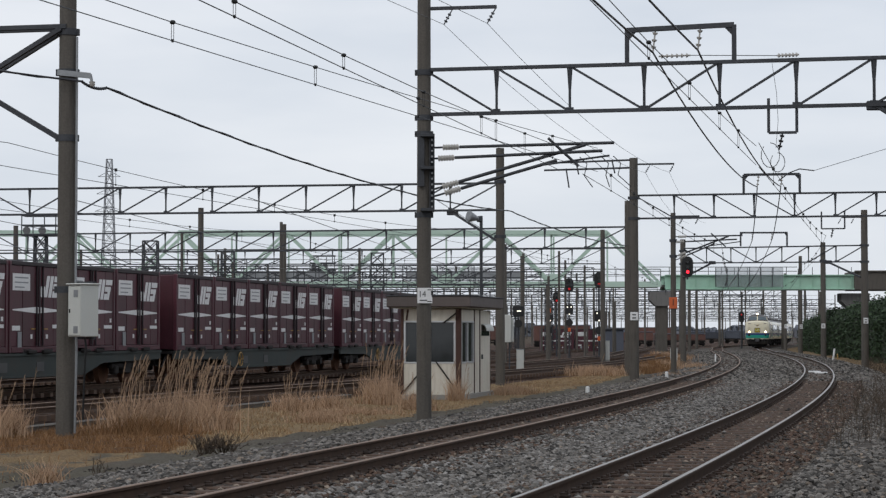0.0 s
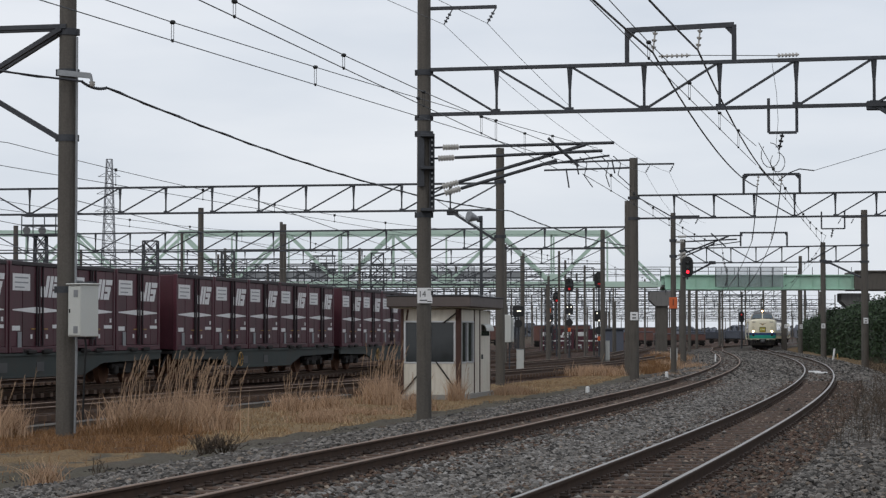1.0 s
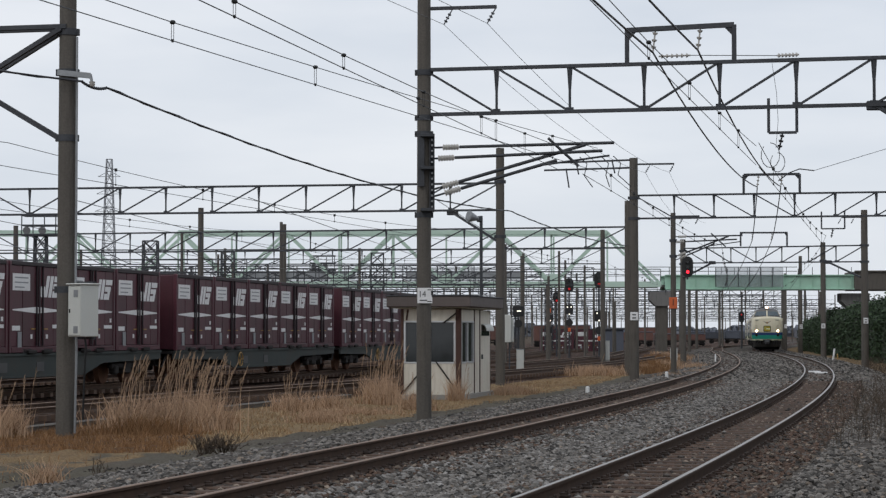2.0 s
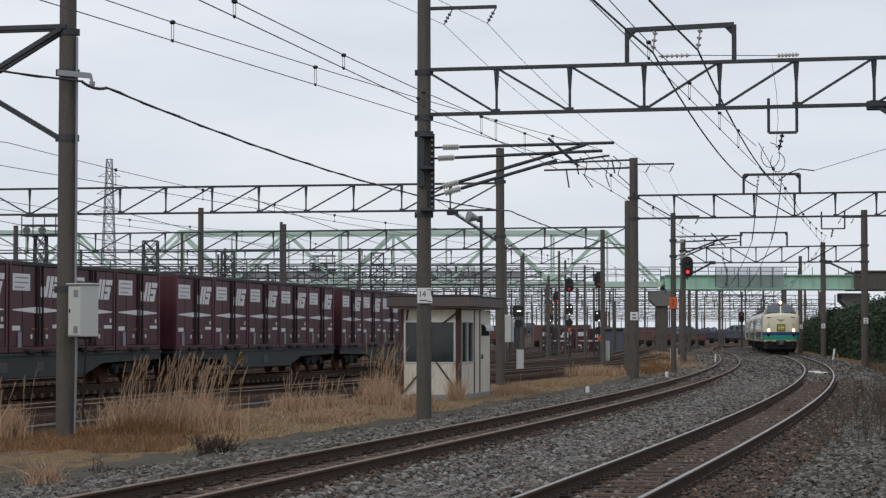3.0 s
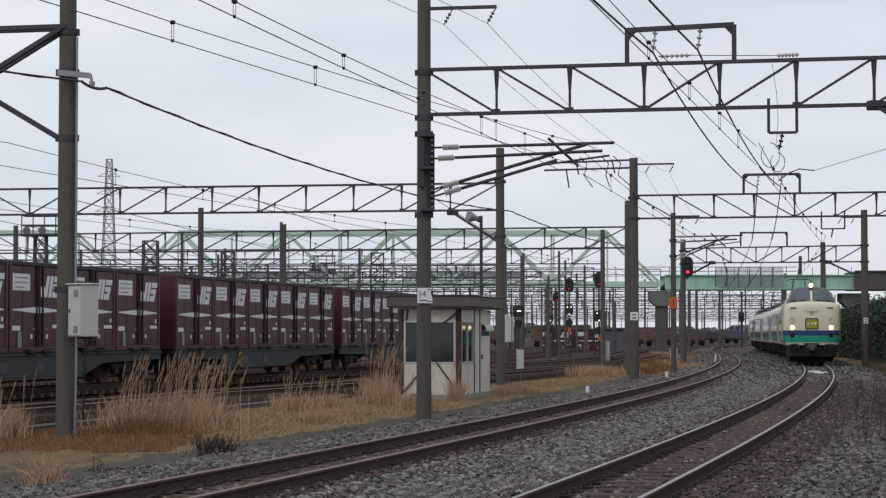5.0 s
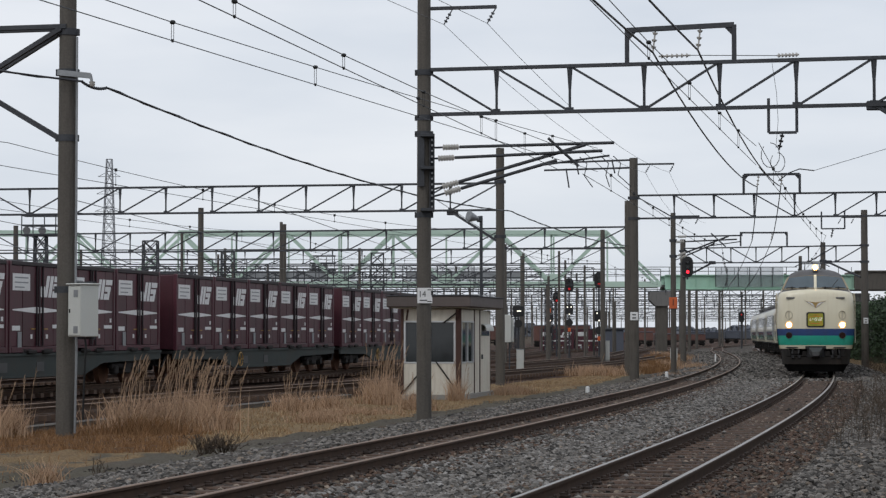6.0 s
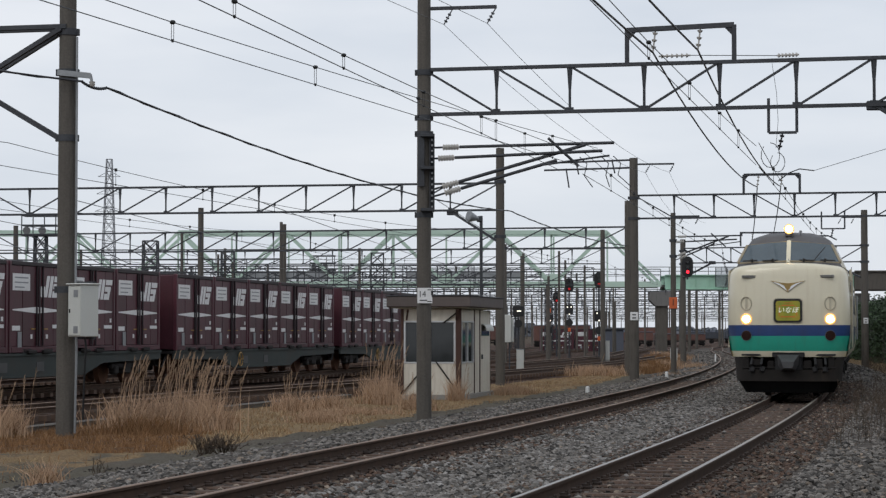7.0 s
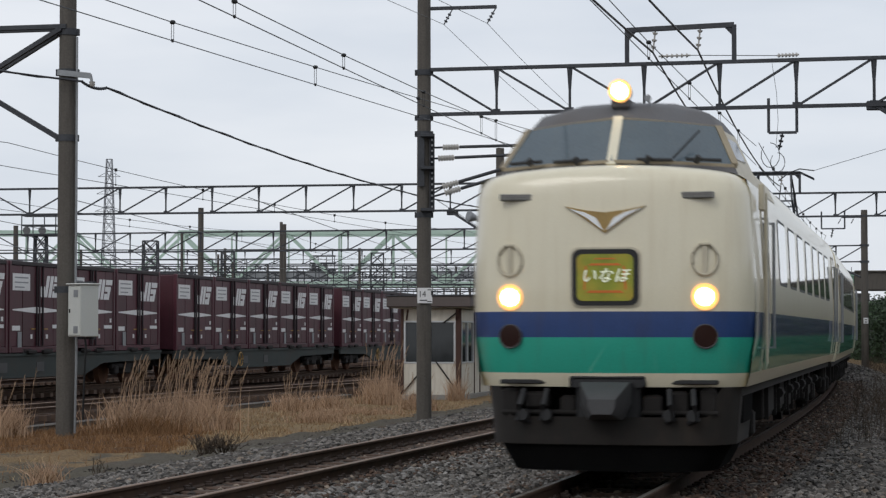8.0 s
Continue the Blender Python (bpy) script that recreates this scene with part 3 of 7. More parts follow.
for s_ in (-0.15, 0.15):
    g_ = Geo()
    g_.bar((-6.85, 38.0 + s_, 7.09), (-8.7, 38.4 + s_, 7.09), 0.1, 0.08)
    part("top_chord", g_, STEEL, tip)
    g_ = Geo()
    g_.bar((-6.95, 38.0 + s_, 7.05), (-8.7, 38.4 + s_, 6.05), 0.08)
    part("diagonal", g_, STEEL, tip)


def knee_brace(p, q):
    b = thing("knee_brace", "dark steel knee brace between mast and beam", "brace", group="catenary portals")
    g = Geo()
    g.bar(p, q, 0.09)
    part("strut", g, STEEL, b)
    g = Geo()
    g.box(q, (0.42, 0.05, 0.2), bevel=0.04)
    part("gusset_plate", g, STEEL, b)


knee_brace((-6.98, 38.0, 5.05), (-8.75, 38.4, 6.1))
knee_brace((1.95, 76.0, 4.85), (0.35, 76.4, 5.9))
knee_brace((10.4, 42.7, 5.2), (8.95, 43.0, 6.2))
knee_brace((23.0, 115.1, 4.55), (21.6, 117.2, 5.45))
knee_brace((14.85, 127.8, 4.9), (16.2, 125.7, 5.7))

FEED = [feeder_frame((3.9, 44.1, 7.18), (6.1, 43.6, 7.23), 0.74, 0.5),
        feeder_frame((12.25, 85.0, 7.15), (14.45, 84.5, 7.15), 0.78, 0.5),
        feeder_frame((17.6, 123.5, 6.6), (19.8, 120.2, 6.45), 0.8, 0.5)]
HANG = [drop_frame((6.79, 43.45, 6.2), (7.36, 43.35, 6.2), 0.52),
        drop_frame((15.3, 84.4, 6.2), (16.2, 84.2, 6.2), 0.5)]


# ---- cantilevers and mast fittings ----
def cantilever(x, d, reach, z, side=1, tail=0.0):
    """Two level tubes and two raking tubes on pale insulators, which carry a track's wires."""
    c = thing("cantilever", "galvanised tube cantilever on ribbed insulators holding the wires", "cantilever", group="cantilevers")
    s = side
    def tube(name, a, b, r, ins=True):
        a, b = Vector(a), Vector(b)
        e = (b - a).normalized()
        g = Geo()
        g.tube(a + e * (0.5 if ins else 0), b, r, 10)
        if ins:
            g.tube(a - e * 0.12, a + e * 0.14, 0.022, 8)
        t = part(name, g, STEEL, c)
        if ins:
            g = Geo()
            insulator(g, a + e * 0.12, a + e * 0.5, 6, 0.07)
            part("insulator", g, PORCELAIN, t)
    dy = -0.22 * s
    tube("top_tube", (x, d, z + 0.02), (x + s * reach, d + dy * reach, z + 0.05), 0.034)
    tube("steady_tube", (x - s * 0.1, d, z - 0.22), (x + s * (reach - 0.25), d + dy * reach, z - 0.12), 0.034)
    tube("raking_tube", (x, d, z - 0.86), (x + s * (reach - 0.6), d + dy * (reach - 0.6), z + 0.02), 0.038)
    tube("raking_tube", (x + s * 0.05, d, z - 1.0), (x + s * (reach - 1.2), d + dy * (reach - 1.2), z - 0.3), 0.036)
    g = Geo()
    g.tube((x + s * (reach - 1.5), d + dy * reach, z - 0.42), (x + s * (reach - 0.1), d + dy * reach, z - 0.22), 0.022, 8)
    g.tube((x + s * (reach - 1.4), d + dy * reach, z + 0.15), (x + s * (reach - 0.75), d + dy * reach, z - 0.45), 0.03, 8)
    part("registration_arm", g, STEEL, c)
    return Vector((x + s * (reach - 0.45), d + dy * reach, z))


def top_arm(x, d, z, reach):
    """A level arm at a mast's head with two slanting hangers for the aerial wires."""
    a = thing("wire_outrigger", "steel mast-head arm with two hanging insulators", "wire outrigger", group="wire outriggers")
    g = Geo()
    g.bar((x, d, z), (x + reach, d - 0.2 * reach, z), 0.07)
    part("arm", g, STEEL, a)
    pts = []
    for k in (0.38, 1.0):
        p = Vector((x + reach * k, d - 0.2 * reach * k, z))
        q = p + Vector((-0.2, 0, -0.36))
        g = Geo()
        g.tube(p, q, 0.014, 6)
        for i in range(3):
            m = p.lerp(q, 0.4 + 0.2 * i)
            e = (q - p).normalized() * 0.015
            g.tube(m - e, m + e, 0.04, 10)
        part("hanger", g, STEEL, a)
        pts.append(q)
    return pts


cantilever(-0.13, 44.9, 3.75, 5.48)
twin = thing("twin_arm", "two level steel tubes on the mast carrying overlap wires", "cantilever", group="cantilevers")
for z_, x0_ in ((8.62, 4.9), (8.3, 4.2)):
    g_ = Geo()
    g_.tube((7.75, 86.0, z_), (x0_, 86.6, z_ - 0.06), 0.04, 8)
    part("tube", g_, STEEL, twin)
for x_, z_, e_ in ((5.5, 8.55, 0.5), (7.0, 8.55, 0.45), (5.1, 8.2, 0.7)):
    g_ = Geo()
    g_.tube((x_, 86.4, z_ + 0.1), (x_ + 0.12, 86.4, z_ - e_), 0.03, 8)
    part("registration_arm", g_, STEEL, twin)
cantilever(10.35, 93.0, 2.9, 5.75)
ARM_A = top_arm(-0.35, 45.0, 8.52, 1.5)
ARM_B = top_arm(7.95, 86.0, 8.44, 1.55)
top_arm(10.3, 93.0, 6.68, 1.1)
top_arm(23.1, 115.0, 7.85, -1.1)

ch = thing("insulator_channel", "perforated steel channel clamped to the concrete mast", "mast fitting")
g_ = Geo()
for s_ in (-1, 1):
    g_.box((-0.235 + s_ * 0.045, 44.85, 4.95), (0.02, 0.10, 1.62))
g_.box((-0.235, 44.9, 4.95), (0.09, 0.02, 1.62))
part("channel", g_, STEEL, ch)
for k_ in range(13):
    g_ = Geo()
    g_.tube((-0.235, 44.80, 4.22 + k_ * 0.12), (-0.235, 44.90, 4.22 + k_ * 0.12), 0.022, 8)
    part("bolt", g_, STEEL_PALE, ch)
for z_ in (5.75, 5.05, 4.15):
    g_ = Geo()
    g_.box((-0.33, 44.86, z_), (0.30, 0.36, 0.07), bevel=0.01)
    part("clamp", g_, STEEL, ch)
side_plate = thing("mast_side_plate", "grey steel cover strip strapped to the concrete mast", "mast fitting")
g_ = Geo()
g_.box((-0.47, 44.8, 5.2), (0.14, 0.05, 1.1), bevel=0.01)
part("strip", g_, STEEL, side_plate)

conduit = thing("mast_conduit", "pale grey cable conduit running down the mast", "conduit")
g_ = Geo()
g_.line([(-6.665, 37.9, 6.9), (-6.66, 37.9, 4.0), (-6.66, 37.88, 2.45), (-6.62, 37.8, 1.2), (-6.66, 37.9, -0.3)], 0.022, 8)
part("pipe", g_, STEEL_PALE, conduit)

ib = thing("cable_bracket", "steel bracket arm with a porcelain cable insulator", "mast fitting")
g_ = Geo()
g_.bar((-7.0, 37.8, 6.24), (-6.4, 37.8, 6.18), 0.06, 0.1)
g_.bar((-6.4, 37.8, 6.2), (-6.37, 37.8, 6.05), 0.05)
part("arm", g_, STEEL_PALE, ib)
g_ = Geo()
insulator(g_, (-6.37, 37.8, 6.08), (-6.37, 37.8, 5.98), 2, 0.06)
part("insulator", g_, PORCELAIN, ib)

# plates
def number_plate(x, d, z, w, h, text="", plain=True):
    p = thing("number_plate", "small white enamel number plate on the mast" if plain else "white mast number plate with black figures", "plate", group="mast plates")
    g = Geo()
    g.box((x, d, z), (w, 0.012, h), bevel=0.004)
    part("plate", g, WHITE_PAINT, p)
    if text:
        for k, ch in enumerate(text):
            if ch == " ":
                continue
            cu = bpy.data.curves.new("figure", "FONT")
            cu.body, cu.size, cu.extrude = ch, 0.21, 0.001
            t = new("figure", cu)
            me = bpy.data.meshes.new_from_object(t.evaluated_get(bpy.context.evaluated_depsgraph_get()))
            bpy.data.objects.remove(t)
            me.materials.clear()
            me.materials.append(BLACK)
            part("figure", me, None, p, at=Matrix.Translation((x - 0.14 + 0.085 * k, d - 0.009, z - 0.03)) @ Matrix.Rotation(radians(90), 4, "X") @ Matrix.Diagonal((0.8, 0.9, 1, 1)))
        for cx, cz, ww, hh in ((0.10, -0.125, 0.09, 0.018), (0.105, 0.125, 0.09, 0.018), (0.14, 0.06, 0.014, 0.1)):
            g = Geo()
            g.box((x + cx, d - 0.009, z + cz), (ww, 0.004, hh))
            part("mark", g, BLACK, p)
        g = Geo()
        g.box((x - 0.03, d - 0.009, z - 0.1), (0.16, 0.004, 0.025))
        part("mark", g, COUPLER, p)
    else:
        for k in range(2):
            g = Geo()
            g.box((x, d - 0.009, z + 0.06 - k * 0.13), (w * 0.5, 0.004, h * 0.16))
            part("mark", g, COUPLER, p)


number_plate(-0.39, 44.8, 2.31, 0.32, 0.33, "14 1", False)
number_plate(7.84, 85.78, 2.18, 0.32, 0.34)
number_plate(23.2, 114.75, 2.15, 0.26, 0.32)
number_plate(29.05, 159.75, 2.0, 0.3, 0.36)
number_plate(34.2, 199.75, 2.05, 0.28, 0.4)
number_plate(40.1, 244.7, 2.2, 0.3, 0.45)

ob_ = thing("orange_marker", "faded orange warning board on the slim mast", "sign board")
g_ = Geo()
g_.box((10.22, 92.83, 2.82), (0.36, 0.02, 0.5), bevel=0.02)
part("board", g_, ORANGE, ob_)
g_ = Geo()
g_.box((10.22, 92.815, 2.85), (0.05, 0.006, 0.28))
part("mark", g_, STEEL_RUST, ob_)

# relay cabinet on the first mast
cb = thing("relay_cabinet", "pale grey steel relay cabinet strapped to the mast", "cabinet", pose(-6.47, 37.62, 1.44, 0, 0, -42))
g_ = Geo()
g_.box((0, 0, 0.47), (0.36, 0.40, 0.93), bevel=0.012)
part("body", g_, CABINET, cb)
g_ = Geo()
g_.box((0, -0.01, 0.95), (0.42, 0.46, 0.03), bevel=0.01)
part("lid", g_, CABINET, cb)
g_ = Geo()
g_.box((0, -0.204, 0.47), (0.33, 0.012, 0.88), bevel=0.005)
dr = part("door", g_, CABINET, cb)
for z_ in (0.78, 0.13):
    g_ = Geo()
    g_.box((0.05, -0.213, z_), (0.12, 0.006, 0.13))
    part("label_plate", g_, STEEL_PALE, dr)
g_ = Geo()
g_.box((-0.12, -0.216, 0.47), (0.025, 0.02, 0.07), bevel=0.004)
part("latch", g_, BLACK, dr)
for z_ in (0.98, -0.02):
    g_ = Geo()
    g_.bar((-0.42, 0.1, z_), (0.2, 0.1, z_), 0.04)
    part("strap", g_, STEEL, cb)
g_ = Geo()
g_.line([(0.05, 0, 0.0), (0.06, 0.02, -0.2), (-0.05, 0.08, -0.5), (-0.15, 0.12, -1.5)], 0.02, 6)
part("cable", g_, BLACK, cb)


# ---- wires ----
def span(p, q, sag, n=10):
    p, q = Vector(p), Vector(q)
    return [p.lerp(q, i / n) - Vector((0, 0, 4 * sag * (i / n) * (1 - i / n))) for i in range(n + 1)]


def wire(name, label, supports, sag, r, material=WIRE_THIN, n=10, sides=5):
    w = thing(name, label, "overhead wire", group="overhead wires")
    for i, (a, b) in enumerate(zip(supports[:-1], supports[1:])):
        g = Geo()
        k = sag[i] if isinstance(sag, tuple) else sag * min(1.0, ((Vector(b) - Vector(a)).length / 42) ** 2)
        g.line(span(a, b, k, n), r, sides)
        part("span", g, material, w)
    return w


def catenary(label, offset_of, stations, contact=5.0, rise=0.5, stagger=0.18, r=0.008, step=5.0, lo=None, hi=None):
    """Contact wire, messenger wire above it, and droppers with their clamps."""
    w = thing("catenary_wires", label, "overhead wire", group="overhead wires")
    for i, (a, b) in enumerate(zip(stations[:-1], stations[1:])):
        pa, pb = off(a, offset_of(a) + stagger * (-1) ** i, contact), off(b, offset_of(b) + stagger * (-1) ** (i + 1), contact)
        g = Geo()
        g.line([pa, pa.lerp(pb, 0.5), pb], r, 5)
        part("contact_wire", g, WIRE_THIN, w)
        top = span(pa + Vector((0, 0, rise)), pb + Vector((0, 0, rise)), rise * 0.62, 14)
        g = Geo()
        g.line(top, r, 5)
        part("messenger_wire", g, WIRE_THIN, w)
        n = max(3, int((b - a) / step))
        for k in range(1, n):
            t = k / n
            c = pa.lerp(pb, t)
            m = c + Vector((0, 0, rise * (1 - 4 * 0.62 * t * (1 - t))))
            g = Geo()
            g.line([m, c], 0.006, 4)
            g.tube(m - Vector((0, 0, 0.035)), m + Vector((0, 0, 0.035)), 0.035, 8)
            g.tube(c - Vector((0, 0, 0.02)), c + Vector((0, 0, 0.02)), 0.02, 6)
            part("dropper", g, BLACK, w)


catenary("thin overhead wires with droppers above the express track", lambda d: 0.0, [43.4, 84.3, 118, 158, 200, 245, 290], stagger=-0.33)
catenary("thin overhead wires with droppers above the local track", local_off, [44.5, 92.5, 128, 165, 205, 250], stagger=-0.1)
catenary("thin overhead wires with droppers above the siding", yard_off, [10, 40, 78, 112, 150, 195], contact=5.0)
catenary("thin overhead wires with droppers above the freight siding", freight_off, [30, 41, 80, 110, 148, 195], contact=5.0, rise=0.55)
# overlap wires that join the local line


def near_wires(label, a, b, hangers, rise, r):
    """Contact and messenger wire of one span, with paired droppers at the given distances ahead."""
    w = thing("catenary_wires", label, "overhead wire", group="overhead wires")
    a, b = Vector(a), Vector(b)

    def at(d):
        return a.lerp(b, (d - a.y) / (b.y - a.y))

    def up(d):
        return Vector((0, 0, float(np.interp(d, [k for k, _ in rise], [v for _, v in rise]))))

    steps = np.linspace(a.y, b.y, 30)
    for nm, k in (("contact_wire", 0.0), ("messenger_wire", 1.0)):
        g = Geo()
        g.line([at(d) + up(d) * k for d in steps], r, 5)
        part(nm, g, WIRE_THIN, w)
    for d in hangers:
        c, m = at(d), at(d) + up(d)
        g = Geo()
        for e in (-0.014, 0.014):
            g.line([m + Vector((e, 0, 0)), c + Vector((e, 0, 0))], 0.0035, 4)
        g.ball(m, 0.036, flat=0.8)
        g.ball(c, 0.018, flat=1.3)
        part("dropper", g, BLACK, w)


near_wires("thin overlap contact and messenger wires with paired droppers", (-9.3, 5.0, 4.90), (3.3, 44.6, 4.96), (15.0, 19.8, 24.3, 28.7, 33.0, 37.2, 41.0),
           ((5, 0.5), (15, 0.26), (24, 0.215), (29, 0.245), (33, 0.29), (37.5, 0.36), (44.6, 0.5)), 0.0065)
near_wires("thin contact and messenger wires with paired droppers above the local track", (-6.45, 4.0, 5.0), (2.45, 44.5, 5.0), (13.8, 18.4, 22.9, 27.4, 32.0, 36.4, 40.6),
           ((4, 0.5), (14, 0.24), (23, 0.167), (27.4, 0.172), (32, 0.215), (37, 0.3), (44.5, 0.5)), 0.0072)
near_wires("thin contact and messenger wires with paired droppers above the express track", (-3.0, 2.0, 5.0), (6.52, 43.4, 5.0), (12.5, 17.0, 21.6, 26.4, 31.0, 35.6, 39.2),
           ((2, 0.5), (14, 0.25), (26, 0.2), (31, 0.235), (35.6, 0.27), (39.2, 0.32), (43.4, 0.4)), 0.0065)

for k in (0, 1):
    back = off(0, -1.7 + k * 0.8, 7.5)
    wire("feeder_cable", "thick black feeder cable sagging between insulators", [back, FEED[0][k], FEED[1][k], FEED[2][k], off(160, -4.2 + k * 1.4, 5.3), off(200, -4.2 + k * 1.4, 5.2)], (0.33, 0.5, 0.3, 0.3, 0.3), 0.022, WIRE, 14, 6)
    wire("aerial_wire", "thin aerial wire between mast-head arms", [ARM_A[k] + Vector((-10.5, -42, 0.2)), ARM_A[k], ARM_B[k], ARM_B[k] + Vector((6.5, 40, 0))], 0.5, 0.006)
wire("return_wire", "thin aerial wire leading to the lineside mast", [(7.93, 44.6, 4.98), (9.78, 46.0, 5.57), (12.71, 48.0, 6.51)], 0.0, 0.006)


def bundle(label, supports, sags):
    b = thing("cable_bundle", label, "cable", group="overhead wires")
    for (p, q), sag in zip(zip(supports[:-1], supports[1:]), sags):
        pts = span(p, q, sag, 60)
        g = Geo()
        g.line(pts, 0.02, 6)
        part("cable", g, WIRE, b)
        g = Geo()
        g.line([v + Vector((0.022 * math.cos(i * 1.3), 0, 0.022 * math.sin(i * 1.3))) for i, v in enumerate(pts)], 0.013, 5)
        part("lashed_wire", g, STEEL, b)


bundle("thick twisted black cable bundle hanging between masts", [(-22, 35.5, 9.1), (-6.55, 37.75, 6.07), (-6.2, 38.4, 6.03), (2.45, 75.8, 5.92), (8.35, 94.8, 5.45)], (0.35, 0.06, 0.40, 0.2))
loops = thing("jumper_loops", "black jumper wires looping below the hanger", "cable", group="overhead wires")
for p_, r_ in (((6.95, 43.3, 5.05), 0.2), ((6.8, 43.3, 5.2), 0.26)):
    g_ = Geo()
    g_.line([Vector(p_) + Vector((r_ * 0.75 * math.sin(a * 0.5), 0, r_ * math.cos(a * 0.5))) for a in range(12)], 0.009, 5)
    part("loop", g_, WIRE, loops)
g_ = Geo()
g_.line([(7.08, 44.00, 4.72), (7.33, 44.20, 4.90), (7.59, 44.40, 5.00), (7.93, 44.60, 4.98)], 0.013, 6)
part("jumper", g_, WIRE, loops)
g_ = Geo()
g_.line([(6.86, 43.40, 7.13), (6.95, 43.40, 6.51), (6.98, 43.40, 5.92), (6.93, 43.40, 5.36)], 0.005, 5)
part("drop_wire", g_, WIRE, loops)
strain = thing("strain_insulators", "ribbed strain insulators joined by a thin wire on the beam", "insulator", group="wire hangers")
for p_, q_ in (((4.55, 43.90, 7.34), (5.21, 43.80, 7.35)), ((6.96, 43.40, 7.29), (7.41, 43.30, 7.30))):
    g_ = Geo()
    insulator(g_, p_, q_, 6, 0.05)
    part("insulator", g_, PORCELAIN, strain)
g_ = Geo()
g_.line([(5.21, 43.80, 7.35), (6.96, 43.40, 7.29)], 0.008, 5)
part("wire", g_, WIRE, strain)
jl = thing("cantilever_jumpers", "black jumper wires drooping from the cantilever", "cable", group="overhead wires")
for k_, (x_, d_) in enumerate(((3.35, 44.2), (2.9, 44.3), (3.6, 44.1))):
    g_ = Geo()
    g_.line([(x_, d_, 5.25), (x_ + 0.16, d_, 5.1), (x_ + 0.1, d_, 4.85), (x_ + 0.18 + 0.1 * k_, d_, 4.6)], 0.011, 5)
    part("jumper", g_, WIRE, jl)


# ---- container wagons ----
CL, CW, CH = 3.72, 2.45, 2.5


def container():
    """A 12-foot railway container, its length along x, the viewed side towards -y."""
    c = thing("freight_container", "maroon 12-foot steel railway container with white markings", "container", group="freight containers")
    g = Geo()
    g.box((0, 0, CH / 2), (CL - 0.1, CW - 0.1, CH - 0.06), bevel=0.02)
    part("body", g, MAROON, c)
    for sx in (-1, 1):
        for sy in (-1, 1):
            g = Geo()
            g.box((sx * (CL / 2 - 0.07), sy * (CW / 2 - 0.06), CH / 2), (0.14, 0.12, CH), bevel=0.02)
            part("corner_post", g, MAROON, c)
    for sy in (-1, 1):
        for z, h in ((CH - 0.06, 0.12), (0.09, 0.16)):
            g = Geo()
            g.box((0, sy * (CW / 2 - 0.05), z), (CL - 0.28, 0.11, h), bevel=0.015)
            part("side_rail", g, MAROON_DARK if z > 1 else MAROON, c)
    g = Geo()
    g.box((0, 0, CH - 0.015), (CL - 0.2, CW - 0.2, 0.05), bevel=0.02)
    part("roof", g, MAROON_DARK, c)
    y = -CW / 2
    # two door leaves between plain side panels
    for sx, x0, x1 in ((-1, -0.98, 0.1), (1, 0.1, 1.08)):
        g = Geo()
        g.box(((x0 + x1) / 2, y + 0.045, 1.28), (x1 - x0 - 0.02, 0.05, 2.2), bevel=0.012)
        d = part("door", g, MAROON, c)
        g = Geo()
        g.tube((0.1 + sx * 0.2, y - 0.005, 0.2), (0.1 + sx * 0.2, y - 0.005, 2.4), 0.03, 6)
        part("lock_bar", g, MAROON_DARK, d)
        g = Geo()
        g.box((0.1 + sx * 0.42, y + 0.0, 0.66), (0.24, 0.03, 0.035))
        part("lock_handle", g, YELLOW, d)
        g = Geo()
        xc = -1.36 if sx < 0 else 1.41
        g.box((xc, y + 0.05, 1.28), (0.72 if sx < 0 else 0.62, 0.05, 2.2), bevel=0.012)
        part("side_panel", g, MAROON, c)
    g = Geo()
    g.box((0.1, y + 0.018, 1.28), (0.09, 0.05, 2.2))
    part("door_gap", g, MAROON_DARK, c)
    # white markings, 9 mm thick
    def mark(name, pts, m=WHITE_PAINT):
        g = Geo()
        n = len(pts)
        g.add([(px, y + 0.0135, pz) for px, pz in pts] + [(px, y + 0.0225, pz) for px, pz in pts], [tuple(range(n)), tuple(range(2 * n - 1, n - 1, -1))] + [(i, n + i, n + (i + 1) % n, (i + 1) % n) for i in range(n)])
        part(name, g, m, c)
    mark("info_panel", [(-1.64, 1.70), (-0.52, 1.70), (-0.52, 2.16), (-1.64, 2.16)])
    for k in range(3):
        g = Geo()
        g.box((-1.08 - (0.12 if k == 2 else 0), y + 0.010, 2.05 - k * 0.13), (0.86 if k < 2 else 0.6, 0.006, 0.035))
        part("panel_print", g, STEEL_PALE, c)
    slant = [[(0.16, 1.56), (0.36, 1.52), (0.50, 1.58), (0.48, 1.84), (0.20, 1.84)], [(0.44, 1.54), (0.62, 1.54), (0.84, 2.14), (0.64, 2.14)], [(0.70, 1.54), (0.90, 1.54), (1.1, 2.14), (0.90, 2.14)],
             [(0.96, 1.54), (1.2, 1.54), (1.24, 1.72), (1.02, 1.72)], [(1.04, 1.78), (1.48, 1.78), (1.53, 1.93), (1.09, 1.93)], [(1.12, 1.98), (1.62, 1.98), (1.66, 2.14), (1.17, 2.14)], [(1.2, 1.54), (1.36, 1.54), (1.46, 1.78), (1.28, 1.78)]]
    for s in slant:
        mark("logo_bar", s)
    mark("stripe", [(-1.64, 1.16), (0.0, 1.09), (1.62, 1.16), (1.62, 1.19), (0.0, 1.27), (-1.64, 1.19)])
